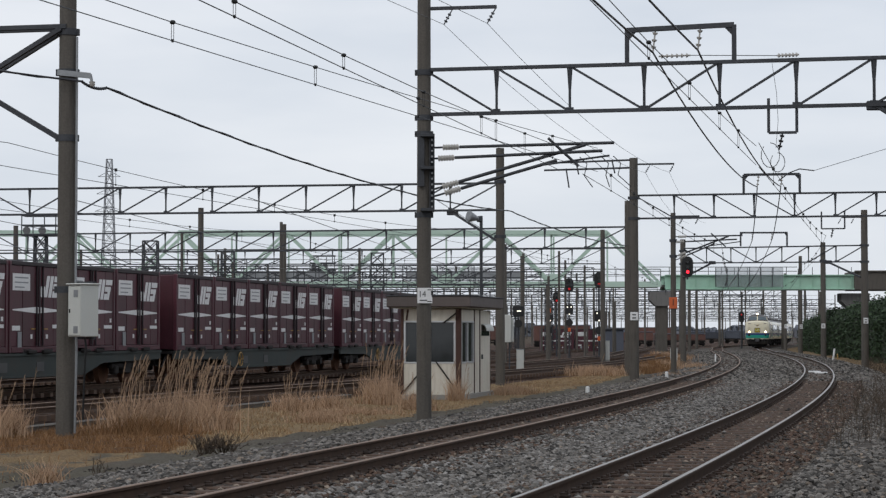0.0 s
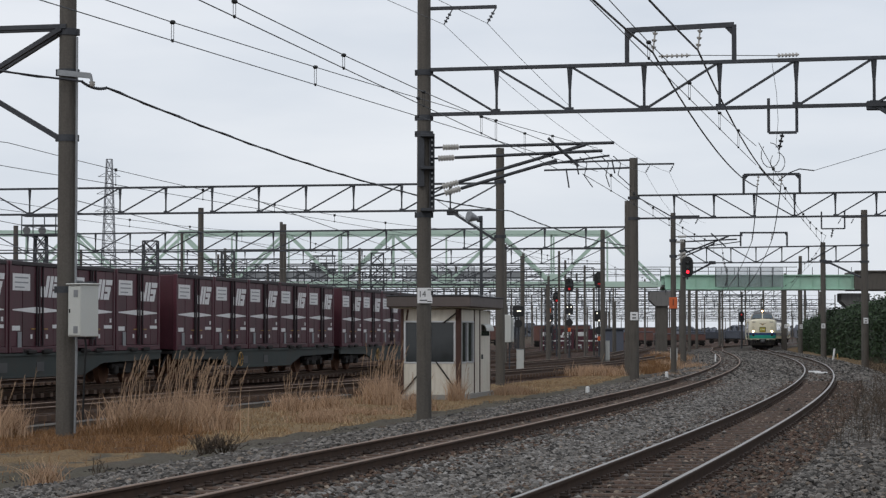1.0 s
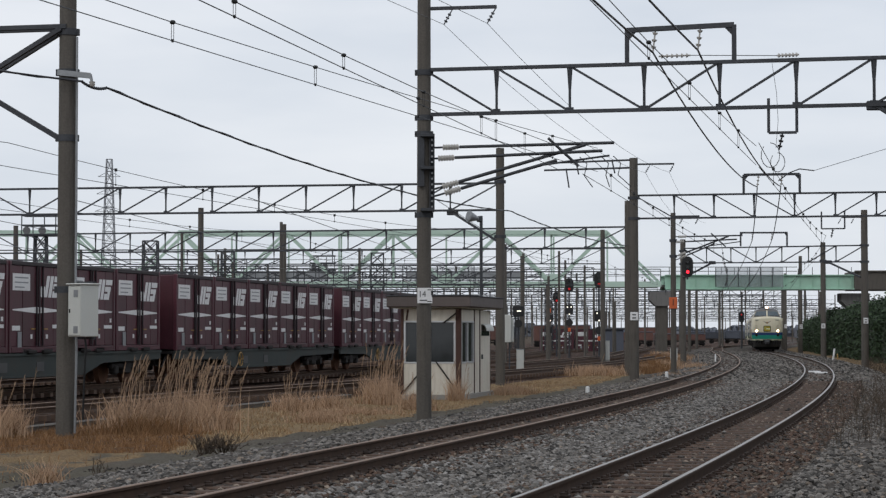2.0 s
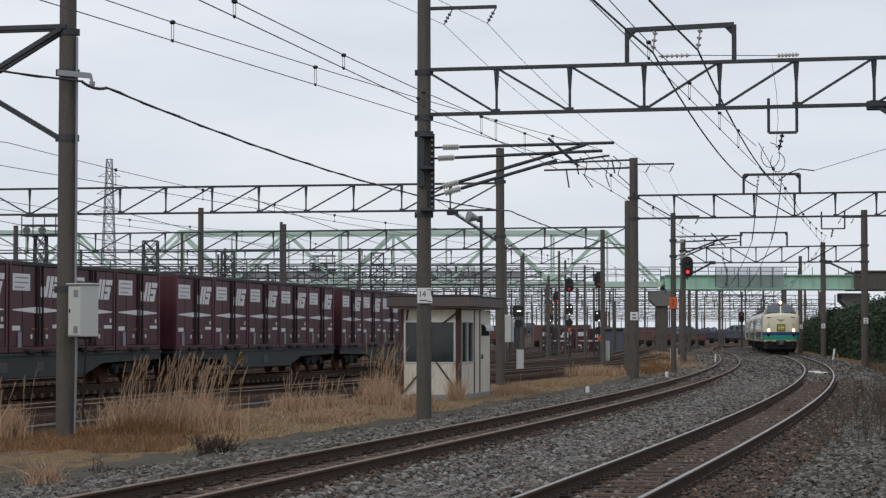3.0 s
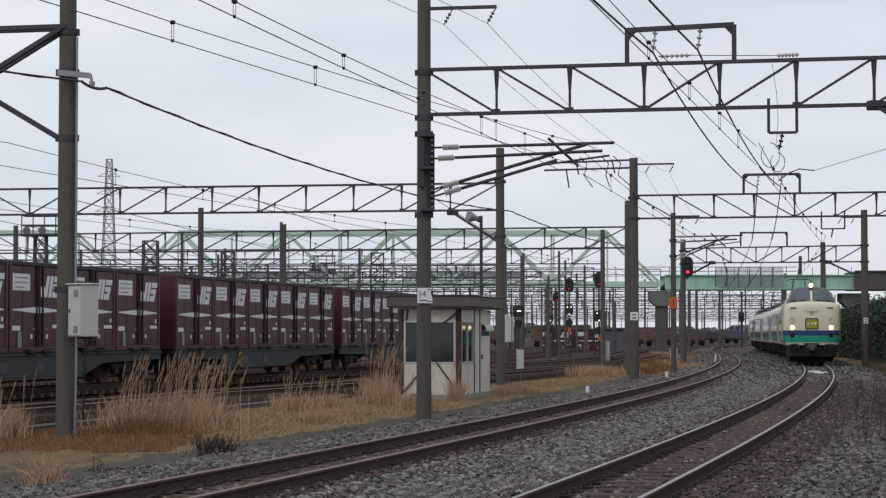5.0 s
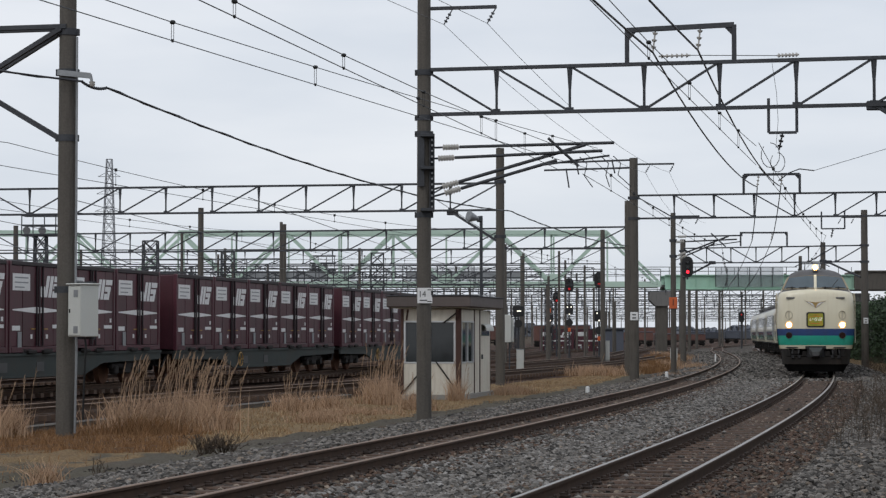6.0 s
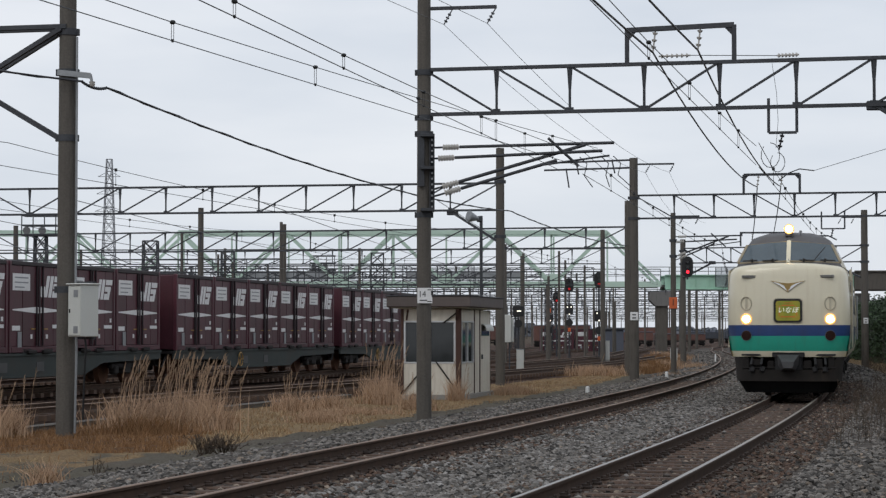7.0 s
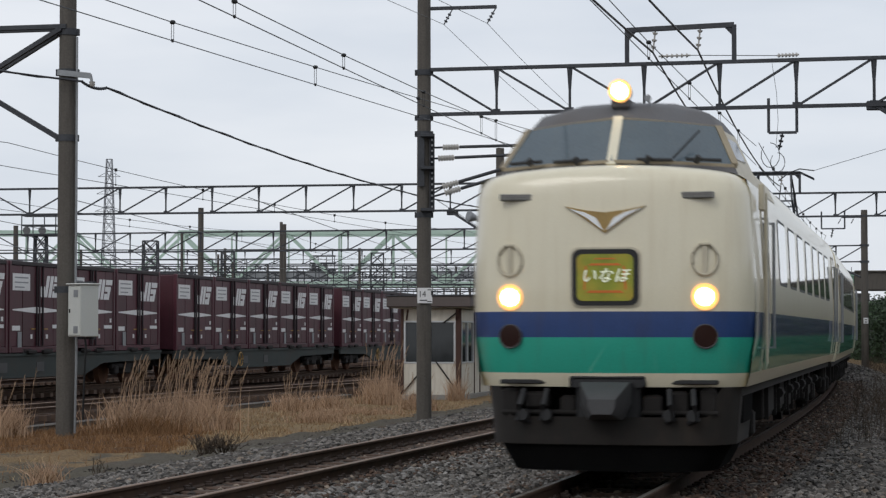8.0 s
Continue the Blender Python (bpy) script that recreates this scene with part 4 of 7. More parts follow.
    for px, pz, w, h in ((-1.42, 0.68, 0.5, 0.13), (1.3, 0.73, 0.6, 0.10), (1.5, 0.92, 0.12, 0.12), (-0.42, 0.45, 0.12, 0.12), (0.62, 0.45, 0.12, 0.12)):
        g = Geo()
        g.box((px, y + 0.012, pz), (w, 0.012, h))
        part("stencil", g, WHITE_PAINT, c)
    g = Geo()
    g.box((-1.2, y + 0.008, 0.35), (0.24, 0.02, 0.46), bevel=0.005)
    part("card_holder", g, STEEL_PALE, c)
    for sx in (-0.7, 0.7):
        g = Geo()
        g.box((sx, y + 0.02, 0.06), (0.62, 0.05, 0.13), bevel=0.01)
        part("fork_pocket", g, BLACK, c)
    return c


def wagon():
    w = thing("container_wagon", "blue-grey flat container wagon with fish-bellied sill, grimy", "wagon", group="container wagons")
    for s in (-1, 1):
        g = Geo()
        prof = [(-9.6, 0.98), (-9.6, 0.72), (-4.8, 0.66), (-3.4, 0.34), (3.4, 0.34), (4.8, 0.66), (9.6, 0.72), (9.6, 0.98)]
        n = len(prof)
        g.add([(x, s * 1.2, z) for x, z in prof] + [(x, s * 1.12, z) for x, z in prof],
              [tuple(range(n)) if s < 0 else tuple(range(n - 1, -1, -1)), tuple(range(2 * n - 1, n - 1, -1)) if s < 0 else tuple(range(n, 2 * n))]
              + [(i, n + i, n + (i + 1) % n, (i + 1) % n) for i in range(n)])
        part("side_sill", g, WAGON, w)
        g = Geo()
        g.box((0, s * 1.215, 0.96), (19.2, 0.05, 0.07))
        g.box((0, s * 1.215, 0.36), (6.8, 0.05, 0.05))
        part("sill_flange", g, WAGON, w)
        for x in (-2.2, 0.2):
            g = Geo()
            g.box((x, s * 1.206, 0.62), (0.5, 0.02, 0.26))
            part("stencil_plate", g, COUPLER, w)
    g = Geo()
    g.box((0, 0, 0.94), (19.4, 2.3, 0.08))
    part("deck", g, DARK_IRON, w)
    g = Geo()
    g.box((0, 0, 0.7), (19.8, 0.5, 0.4))
    part("centre_sill", g, DARK_IRON, w)
    g = Geo()
    ring = [(-2.9 + 0.24 * math.cos(a * math.pi / 8), -1.26, 0.64 + 0.24 * math.sin(a * math.pi / 8)) for a in range(17)]
    g.line(ring, 0.025, 6)
    for a in range(3):
        g.tube((-2.9, -1.26, 0.64), (-2.9 + 0.24 * math.cos(a * 2.1), -1.26, 0.64 + 0.24 * math.sin(a * 2.1)), 0.018, 6)
    part("hand_brake_wheel", g, YELLOW, w)
    for k in range(5):
        for e in (-1.45, 1.45):
            g = Geo()
            g.box((-7.6 + k * 3.8 + e * 0.35, -1.16, 1.03), (0.55, 0.3, 0.1), bevel=0.02)
            part("twist_lock", g, DARK_IRON, w)
    for x in (-7.1, 7.1):
        g = Geo()
        for s in (-1, 1):
            g.box((x, s * 0.97, 0.55), (2.5, 0.16, 0.2), bevel=0.05)
            g.box((x, s * 0.97, 0.5), (0.6, 0.2, 0.42), bevel=0.05)
            for k in (-0.95, 0.95):
                g.box((x + k, s * 0.99, 0.43), (0.32, 0.22, 0.3), bevel=0.05)
        bg = part("bogie", g, DARK_IRON, w)
        for k in (-0.95, 0.95):
            for s in (-1, 1):
                g = Geo()
                g.tube((x + k, s * 0.5, 0.43), (x + k, s * 0.65, 0.43), 0.43, 24)
                part("wheel", g, STEEL_RUST, bg)
    for s in (-1, 1):
        g = Geo()
        g.box((s * 9.95, 0, 0.86), (0.7, 0.3, 0.3), bevel=0.04)
        part("coupler", g, DARK_IRON, w)
        g = Geo()
        g.line([(s * 9.5, -0.9, 0.95), (s * 9.9, -0.9, 0.5), (s * 10.1, -0.9, 0.48)], 0.025, 6)
        part("brake_pipe", g, BLACK, w)
    return w


def along(d, offset_of, z=0.0):
    p, q = off(d - 3, offset_of(d - 3), z), off(d + 3, offset_of(d + 3), z)
    u = q - p
    u.z = 0.0
    u.normalize()
    c = (p + q) / 2
    return Matrix(((u.x, -u.y, 0, c.x), (u.y, u.x, 0, c.y), (0, 0, 1, c.z), (0, 0, 0, 1)))


WAGON_D = [33.3, 53.5, 73.7, 93.9]
first_wagon = wagon()
first_box = container()
used = False
for i, d_ in enumerate(WAGON_D):
    m_ = along(d_, freight_off)
    if i == 0:
        first_wagon.matrix_basis = m_
    else:
        copy_thing(first_wagon, m_)
    for k in range(5):
        mm = m_ @ Matrix.Translation((-7.62 + k * 3.81, 0, 1.0))
        if not used:
            first_box.matrix_basis, used = mm, True
        else:
            copy_thing(first_box, mm)


# ---- trackside hut ----
def hut():
    """Front towards -y, long side along +y; the near corner at the origin."""
    u = line_dir(60)
    yaw = -math.atan2(u.x, u.y)
    h = thing("trackside_hut", "cream panelled trackside hut with dark windows and brown flat roof", "hut", Matrix.Translation((0.5, 60.0, GROUND_Z + grade(60))) @ Matrix.Rotation(yaw, 4, "Z"))
    W, L, H = 1.74, 4.7, 2.62
    def panel(name, c, s, m, parent=h, bevel=0.008):
        g = Geo()
        g.box(c, s, bevel=bevel)
        return part(name, g, m, parent)
    panel("floor_slab", (-W / 2, L / 2, 0.06), (W + 0.2, L + 0.3, 0.16), CONCRETE_PALE)
    # front wall in pieces around its window
    panel("front_panel", (-W / 2, 0.05, 0.60), (W - 0.1, 0.06, 0.92), HUT_WALL)
    panel("front_panel", (-W / 2, 0.05, 2.42), (W - 0.1, 0.06, 0.36), HUT_WALL)
    fr = panel("front_window", (-W / 2, 0.07, 1.65), (W - 0.1, 0.05, 1.2), GLASS)
    for x in (-W + 0.1, -W / 2 - 0.02, -0.17):
        panel("mullion", (x, 0.02, 1.65), (0.06, 0.06, 1.2), ALU, fr)
    for z in (1.06, 2.24):
        panel("window_rail", (-W / 2, 0.03, z), (W - 0.16, 0.05, 0.05), ALU, fr)
    for x, y, w in ((-0.06, 0.03, 0.15), (-W + 0.03, 0.03, 0.08), (-0.03, L - 0.03, 0.09), (-W + 0.03, L - 0.03, 0.09)):
        panel("corner_post", (x, y, 1.36), (w, 0.12, 2.5), HUT_POST)
    # long wall towards the tracks
    panel("side_panel", (-0.02, 1.05, 0.6), (0.06, 1.9, 0.92), HUT_WALL)
    panel("side_panel", (-0.02, 1.05, 2.42), (0.06, 1.9, 0.36), HUT_WALL)
    sw = panel("side_window", (-0.04, 1.05, 1.65), (0.05, 1.86, 1.2), GLASS)
    for y in (0.13, 1.05, 1.96):
        panel("mullion", (0.0, y, 1.65), (0.05, 0.06, 1.2), ALU, sw)
    for z in (1.06, 2.24):
        panel("window_rail", (0.0, 1.05, z), (0.05, 1.86, 0.05), ALU, sw)
    panel("seam_post", (0.005, 2.05, 1.36), (0.05, 0.09, 2.5), HUT_POST)
    panel("side_panel", (-0.02, 2.5, 1.36), (0.06, 0.78, 2.48), HUT_WALL)
    panel("seam_post", (0.005, 2.94, 1.36), (0.05, 0.08, 2.5), HUT_POST)
    dr = panel("door", (-0.01, 3.8, 1.36), (0.06, 1.6, 2.46), HUT_WALL)
    panel("door_window", (0.025, 3.8, 2.0), (0.012, 1.3, 0.34), GLASS, dr)
    panel("door_handle", (0.05, 3.15, 1.2), (0.05, 0.05, 0.14), STEEL, dr)
    g = Geo()
    arc = [(0.02 + r * math.sin(radians(k * 14)), 2.0 + r * 1.2 * math.cos(radians(k * 14))) for r, ks in ((0.16, range(8)), (0.14, range(7, -1, -1))) for k in ks]
    g.loft([[(a, y, b) for a, b in arc] for y in (3.2, 4.45)], caps=(True, True))
    part("hood", g, CABINET, h)
    panel("back_wall", (-W / 2, L - 0.03, 1.36), (W, 0.06, 2.5), HUT_WALL)
    panel("far_wall", (-W + 0.02, L / 2, 1.36), (0.06, L - 0.1, 2.5), HUT_WALL)
    rf = panel("roof", (-W / 2, L / 2, H + 0.20), (W + 0.72, L + 0.7, 0.34), HUT_ROOF, bevel=0.03)
    panel("roof_edge", (-W / 2, L / 2, H + 0.365), (W + 0.78, L + 0.76, 0.03), STEEL, rf)
    panel("soffit", (-W / 2, L / 2, H + 0.02), (W + 0.5, L + 0.5, 0.03), HUT_WALL, rf)
    for x0, x1, z0, z1 in ((-W + 0.02, -W + 0.62, 0.15, 0.86), (-0.05, -0.72, 0.2, 1.1), (-0.1, -0.5, 2.5, 2.2)):
        g = Geo()
        g.tube((x0, -0.03, z0), (x1, -0.02, z1), 0.022, 6)
        part("brace_wire", g, DARK_IRON, h)
    for x, z in ((-0.12, 2.42), (-W + 0.16, 2.42)):
        g = Geo()
        g.bar((x, -0.02, z - 0.12), (x + 0.1, -0.28, z + 0.16), 0.05)
        part("eaves_bracket", g, HUT_POST, h)
    g = Geo()
    g.line([(-W + 0.3, -0.2, 0.05), (-W + 0.4, -0.25, 0.16), (-W + 0.55, -0.22, 0.12), (-W + 0.62, -0.15, 0.02)], 0.03, 6)
    part("bent_pipe", g, BLACK, h)
    # desk and cupboard inside, seen through the panes
    panel("desk", (-W / 2, 0.6, 0.85), (1.4, 0.7, 0.05), HUT_POST)
    panel("cupboard", (-W / 2 - 0.2, 3.9, 1.1), (0.9, 0.6, 1.8), CABINET)


hut()

# ---- horn loudspeaker on its own pole ----
sp = thing("loudspeaker_pole", "slim steel pole with a grey horn loudspeaker", "loudspeaker", pose(1.28, 70.0, GROUND_Z + grade(70.0)))
g_ = Geo()
g_.tube((0, 0, 0), (0, 0, 5.85), 0.055, 10)
part("pole", g_, STEEL, sp)
g_ = Geo()
g_.tube((-0.1, -0.05, 5.75), (-0.42, -0.2, 5.82), 0.06, 14, r2=0.2)
g_.tube((-0.42, -0.2, 5.82), (-0.44, -0.21, 5.823), 0.2, 14, r2=0.19)
part("horn", g_, STEEL_PALE, sp)
g_ = Geo()
g_.box((-0.05, 0, 5.74), (0.2, 0.16, 0.2), bevel=0.03)
part("driver", g_, STEEL, sp)


def leaf_cloud(pts, size, rng, material, name, parent, up=0.2):
    """Small bent leaves scattered at the given points, as one mesh."""
    n = len(pts)
    a = rng.uniform(0, 2 * np.pi, n)
    tilt = rng.uniform(-1.0, 1.0, n)
    s = size * rng.uniform(0.6, 1.4, n)
    u = np.c_[np.cos(a), np.sin(a), tilt * 0.5] * s[:, None]
    v = np.c_[-np.sin(a) * tilt, np.cos(a) * tilt, np.ones(n)] * (s * 0.7)[:, None]
    quad = np.stack([pts - u, pts - v * 0.6, pts + u, pts + v], 1).reshape(-1, 3)
    me = bpy.data.meshes.new(name)
    me.from_pydata(quad.tolist(), [], np.arange(4 * n).reshape(-1, 4).tolist())
    me.materials.append(material)
    return part(name, me, None, parent, kind="stuff")


# ---- signals ----
def signal(x, d, z, head_h=1.15, lens_z=-0.3, side=0.0, extra=(), label="colour-light railway signal showing red on a dark mast", ladder=True, mast_to=None):
    s = thing("railway_signal", label, "railway signal", pose(x, d, GROUND_Z + grade(d)), group="signals")
    zz = z - GROUND_Z
    g = Geo()
    if mast_to is None:
        g.tube((0, 0.12, -0.1), (0, 0.12, zz + head_h / 2), 0.07, 10)
    else:
        g.bar((0, 0.12, zz - 0.5), (mast_to[0] - x, mast_to[1] - d, zz - 0.5), 0.07)
        g.tube((0, 0.12, zz - 0.75), (0, 0.12, zz + 0.5), 0.05, 8)
    part("mast", g, STEEL, s)
    g = Geo()
    w, n = 0.33, 10
    out = [(w * math.cos(math.pi * k / n), zz + head_h / 2 - w + w * math.sin(math.pi * k / n)) for k in range(n + 1)]
    out += [(-w * math.cos(math.pi * k / n), zz - head_h / 2 + w - w * math.sin(math.pi * k / n)) for k in range(n + 1)]
    m = len(out)
    g.add([(a, 0.0, b) for a, b in out] + [(a, 0.05, b) for a, b in out], [tuple(range(m)), tuple(range(2 * m - 1, m - 1, -1))] + [(i, m + i, m + (i + 1) % m, (i + 1) % m) for i in range(m)])
    bd = part("backboard", g, BLACK, s)
    for k, lz in enumerate((-0.3, 0.0, 0.3)):
        g = Geo()
        g.tube((0, -0.16, zz + lz), (0, 0.0, zz + lz), 0.11, 14, cap=False)
        part("hood", g, BLACK, bd)
        g = Geo()
        g.tube((0, -0.03, zz + lz), (0, -0.01, zz + lz), 0.095, 14)
        part("lens", g, (RED_LAMP if mast_to else RED_DIM) if abs(lz - lens_z) < 0.01 else GLASS, bd)
    for ex, ez, lit in extra:
        g = Geo()
        g.tube((ex, -0.08, ez - GROUND_Z), (ex, 0.02, ez - GROUND_Z), 0.05, 12)
        part("lower_lamp", g, lit, s)
    if extra:
        g = Geo()
        ez = extra[0][1] - GROUND_Z
        g.box((0, 0.03, ez - 0.2), (0.6, 0.1, 0.75), bevel=0.08)
        part("lower_board", g, BLACK, s)
        g = Geo()
        g.tube((0, -0.1, ez - 1.2), (0, 0.1, ez - 1.2), 0.28, 16)
        part("round_board", g, BLACK, s)
        g = Geo()
        g.box((0, -0.02, ez - 1.75), (0.22, 0.05, 0.3), bevel=0.02)
        part("tag_plate", g, ORANGE, s)
    if ladder and mast_to is None:
        g = Geo()
        for e in (-0.15, 0.15):
            g.tube((e, 0.4, 0), (e, 0.25, zz - 0.5), 0.02, 6)
        for k in range(int(zz / 0.35)):
            g.tube((-0.15, 0.38, 0.3 + k * 0.33), (0.15, 0.38, 0.3 + k * 0.33), 0.014, 6)
        part("ladder", g, STEEL, s)
    return s


signal(14.55, 124.3, 5.55, 1.25, mast_to=(14.7, 127.9))
signal(10.75, 144.0, 5.28, 1.12, extra=((-0.14, 3.0, WHITE_LAMP), (0.14, 3.0, WHITE_LAMP), (0.0, 2.5, WHITE_LAMP)))
signal(9.72, 161.0, 5.34, 1.1, extra=((-0.14, 3.65, WHITE_LAMP), (0.14, 3.65, WHITE_LAMP), (0.0, 3.1, WHITE_LAMP)))
signal(9.78, 180.0, 4.75, 0.9, ladder=False)
signal(37.4, 262.0, 3.75, 1.4, lens_z=0.3, label="tall dark colour-light signal with a red lamp between tracks")


def shunt_signal(x, d, z):
    s = thing("shunting_signal", "low shunting signal with two white lamps and orange tag", "railway signal", pose(x, d, GROUND_Z + grade(d)), group="signals")
    g = Geo()
    g.tube((0, 0.05, 0), (0, 0.05, z + 0.8), 0.05, 8)
    part("mast", g, STEEL, s)
    g = Geo()
    g.tube((0, -0.05, z), (0, 0.05, z), 0.34, 16)
    g.box((0, 0, z - 0.9), (0.44, 0.14, 0.6), bevel=0.1)
    part("board", g, BLACK, s)
    for a, b in ((-0.1, 0.12), (0.05, -0.16)):
        g = Geo()
        g.tube((a, -0.1, z + b), (a, -0.04, z + b), 0.055, 10)
        part("lamp", g, WHITE_LAMP, s)
    g = Geo()
    g.box((0, 0, z + 0.65), (0.26, 0.05, 0.34), bevel=0.02)
    part("tag_plate", g, ORANGE, s)


shunt_signal(8.65, 170.0, 3.2)
bs = thing("route_indicator", "black box indicator with a lit white bar on a post", "railway signal", pose(3.6, 100.0, GROUND_Z + grade(100.0)), group="signals")
g_ = Geo()
g_.tube((0, 0.1, 0), (0, 0.1, 2.9), 0.05, 8)
part("post", g_, STEEL, bs)
g_ = Geo()
g_.box((0, 0, 3.0), (0.52, 0.2, 0.52), bevel=0.03)
part("case", g_, BLACK, bs)
g_ = Geo()
g_.box((0.03, -0.105, 3.0), (0.2, 0.01, 0.05))
part("lit_bar", g_, WHITE_LAMP, bs)
g_ = Geo()
g_.tube((0, -0.06, 2.4), (0, 0.05, 2.4), 0.2, 14)
part("round_board", g_, BLACK, bs)


def cabinet(x, d, w, dep, h, z=0.0, label="pale grey lineside equipment cabinet on a concrete foot"):
    c = thing("equipment_cabinet", label, "cabinet", pose(x, d, GROUND_Z + grade(d)), group="lineside cabinets")
    g = Geo()
    g.box((0, 0, z + 0.08), (w * 1.05, dep * 1.05, 0.16 + 2 * z * 0), bevel=0.01)
    part("foot", g, CONCRETE_PALE, c)
    g = Geo()
    g.box((0, 0, z + 0.16 + h / 2), (w, dep, h), bevel=0.02)
    part("body", g, CABINET, c)
    g = Geo()
    g.box((0, -dep / 2 - 0.01, z + 0.16 + h / 2), (w * 0.9, 0.02, h * 0.92), bevel=0.006)
    part("door", g, CABINET, c)
    g = Geo()
    g.box((0, 0, z + 0.16 + h + 0.015), (w * 1.08, dep * 1.1, 0.04), bevel=0.01)
    part("lid", g, STEEL_PALE, c)
    return c


cabinet(3.65, 99.0, 0.34, 0.3, 1.0)
cabinet(13.9, 126.0, 0.4, 0.3, 0.9)
cabinet(11.0, 140.5, 0.35, 0.3, 1.3)


def post(x, d, h, r, m, label, lean=0.0, name="marker_post"):
    p = thing(name, label, "post", pose(x, d, GROUND_Z + grade(d), 0, lean, 0), group="marker posts")
    g = Geo()
    g.tube((0, 0, -0.1), (0, 0, h), r, 10, r2=r * 0.9)
    g.tube((0, 0, h), (0, 0, h + r * 0.5), r * 0.9, 10, r2=r * 0.4)
    part("shaft", g, m, p)
    g = Geo()
    g.tube((0, 0, -0.02), (0, 0, 0.06), r * 1.5, 10)
    part("foot", g, CONCRETE, p)


post(25.3, 136.0, 0.95, 0.07, WHITE_PAINT, "leaning white wooden marker post", 9)
post(26.2, 139.0, 0.6, 0.05, YELLOW, "short yellow marker stake")
post(4.3, 62.3, 0.3, 0.07, WHITE_PAINT, "short round white boundary post")
post(8.6, 80.5, 0.42, 0.07, WHITE_PAINT, "short white boundary post")
post(16.4, 88.0 + 38, 0.7, 0.05, WHITE_PAINT, "thin white wooden marker post")
bc = thing("track_beacon", "flat white beacon plate lying between the rails", "beacon")
for k_, e_ in enumerate((0.0, 2.6)):
    g_ = Geo()
    c_ = off(88.5 + e_ - k_ * 0.2, 0.1 - 0.25 * k_, -0.1)
    g_.box(c_, (0.55, 0.42, 0.08), bevel=0.02, rz=-0.17)
    part("plate", g_, WHITE_PAINT, bc)


# ---- green overbridge ----
BD = 185.0


def truss_bridge():
    b = thing("truss_footbridge", "pale green steel truss overbridge spanning the yard", "bridge")
    zb, zt = 5.75, 10.35
    nodes_b = [19.3 - 9.5 * k for k in range(8)]
    nodes_t = [14.55 - 9.5 * k for k in range(7)]
    for side, d in enumerate((BD, BD + 4.0)):
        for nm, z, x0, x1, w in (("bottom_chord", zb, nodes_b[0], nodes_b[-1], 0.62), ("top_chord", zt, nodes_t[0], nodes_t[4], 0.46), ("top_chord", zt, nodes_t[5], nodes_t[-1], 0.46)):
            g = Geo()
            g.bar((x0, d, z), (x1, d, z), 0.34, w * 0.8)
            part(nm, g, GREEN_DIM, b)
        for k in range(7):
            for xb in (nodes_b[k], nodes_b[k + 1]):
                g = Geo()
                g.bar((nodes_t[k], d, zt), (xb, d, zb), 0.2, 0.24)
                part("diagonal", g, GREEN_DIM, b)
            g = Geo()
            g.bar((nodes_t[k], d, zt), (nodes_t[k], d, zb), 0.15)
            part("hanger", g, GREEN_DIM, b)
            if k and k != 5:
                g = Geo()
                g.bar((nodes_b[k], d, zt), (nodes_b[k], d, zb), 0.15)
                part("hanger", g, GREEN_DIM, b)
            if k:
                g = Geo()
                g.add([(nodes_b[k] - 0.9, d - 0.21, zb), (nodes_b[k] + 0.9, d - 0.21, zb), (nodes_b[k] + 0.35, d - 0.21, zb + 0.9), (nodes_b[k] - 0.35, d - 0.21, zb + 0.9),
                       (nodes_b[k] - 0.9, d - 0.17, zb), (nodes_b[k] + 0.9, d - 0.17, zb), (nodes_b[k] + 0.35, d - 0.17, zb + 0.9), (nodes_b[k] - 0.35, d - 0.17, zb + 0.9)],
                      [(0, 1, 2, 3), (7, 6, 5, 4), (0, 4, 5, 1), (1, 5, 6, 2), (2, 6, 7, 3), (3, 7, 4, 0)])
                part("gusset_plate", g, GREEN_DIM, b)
    for k in range(13):
        if k in (8, 9):
            continue
        x = 14.55 - 4.75 * k
        g = Geo()
        g.bar((x, BD, zt), (x, BD + 4, zt), 0.2)
        part("top_strut", g, GREEN_DIM, b)
        g = Geo()
        g.bar((x, BD, zt), (x - 4.75, BD + 4, zt), 0.12)
        part("top_bracing", g, GREEN_DIM, b)
    g = Geo()
    g.box((nodes_b[0] / 2 + nodes_b[-1] / 2, BD + 2, zb - 0.1), (nodes_b[0] - nodes_b[-1], 3.9, 0.25))
    part("deck", g, CONCRETE, b)
    for z in (6.6, 7.1):
        g = Geo()
        g.bar((nodes_b[0], BD + 0.3, z), (nodes_b[-1], BD + 0.3, z), 0.07)
        part("handrail", g, STEEL, b)
    for k in range(34):
        g = Geo()
        g.bar((nodes_b[0] - k * 1.98, BD + 0.3, 5.8), (nodes_b[0] - k * 1.98, BD + 0.3, 7.1), 0.06)
        part("railing_post", g, STEEL, b)
    for k in range(3):
        g = Geo()
        g.box((2.0 - k * 15.0, BD + 0.2, 6.55), (10.5, 0.06, 0.75))
        part("safety_screen", g, STEEL_PALE, b)


truss_bridge()


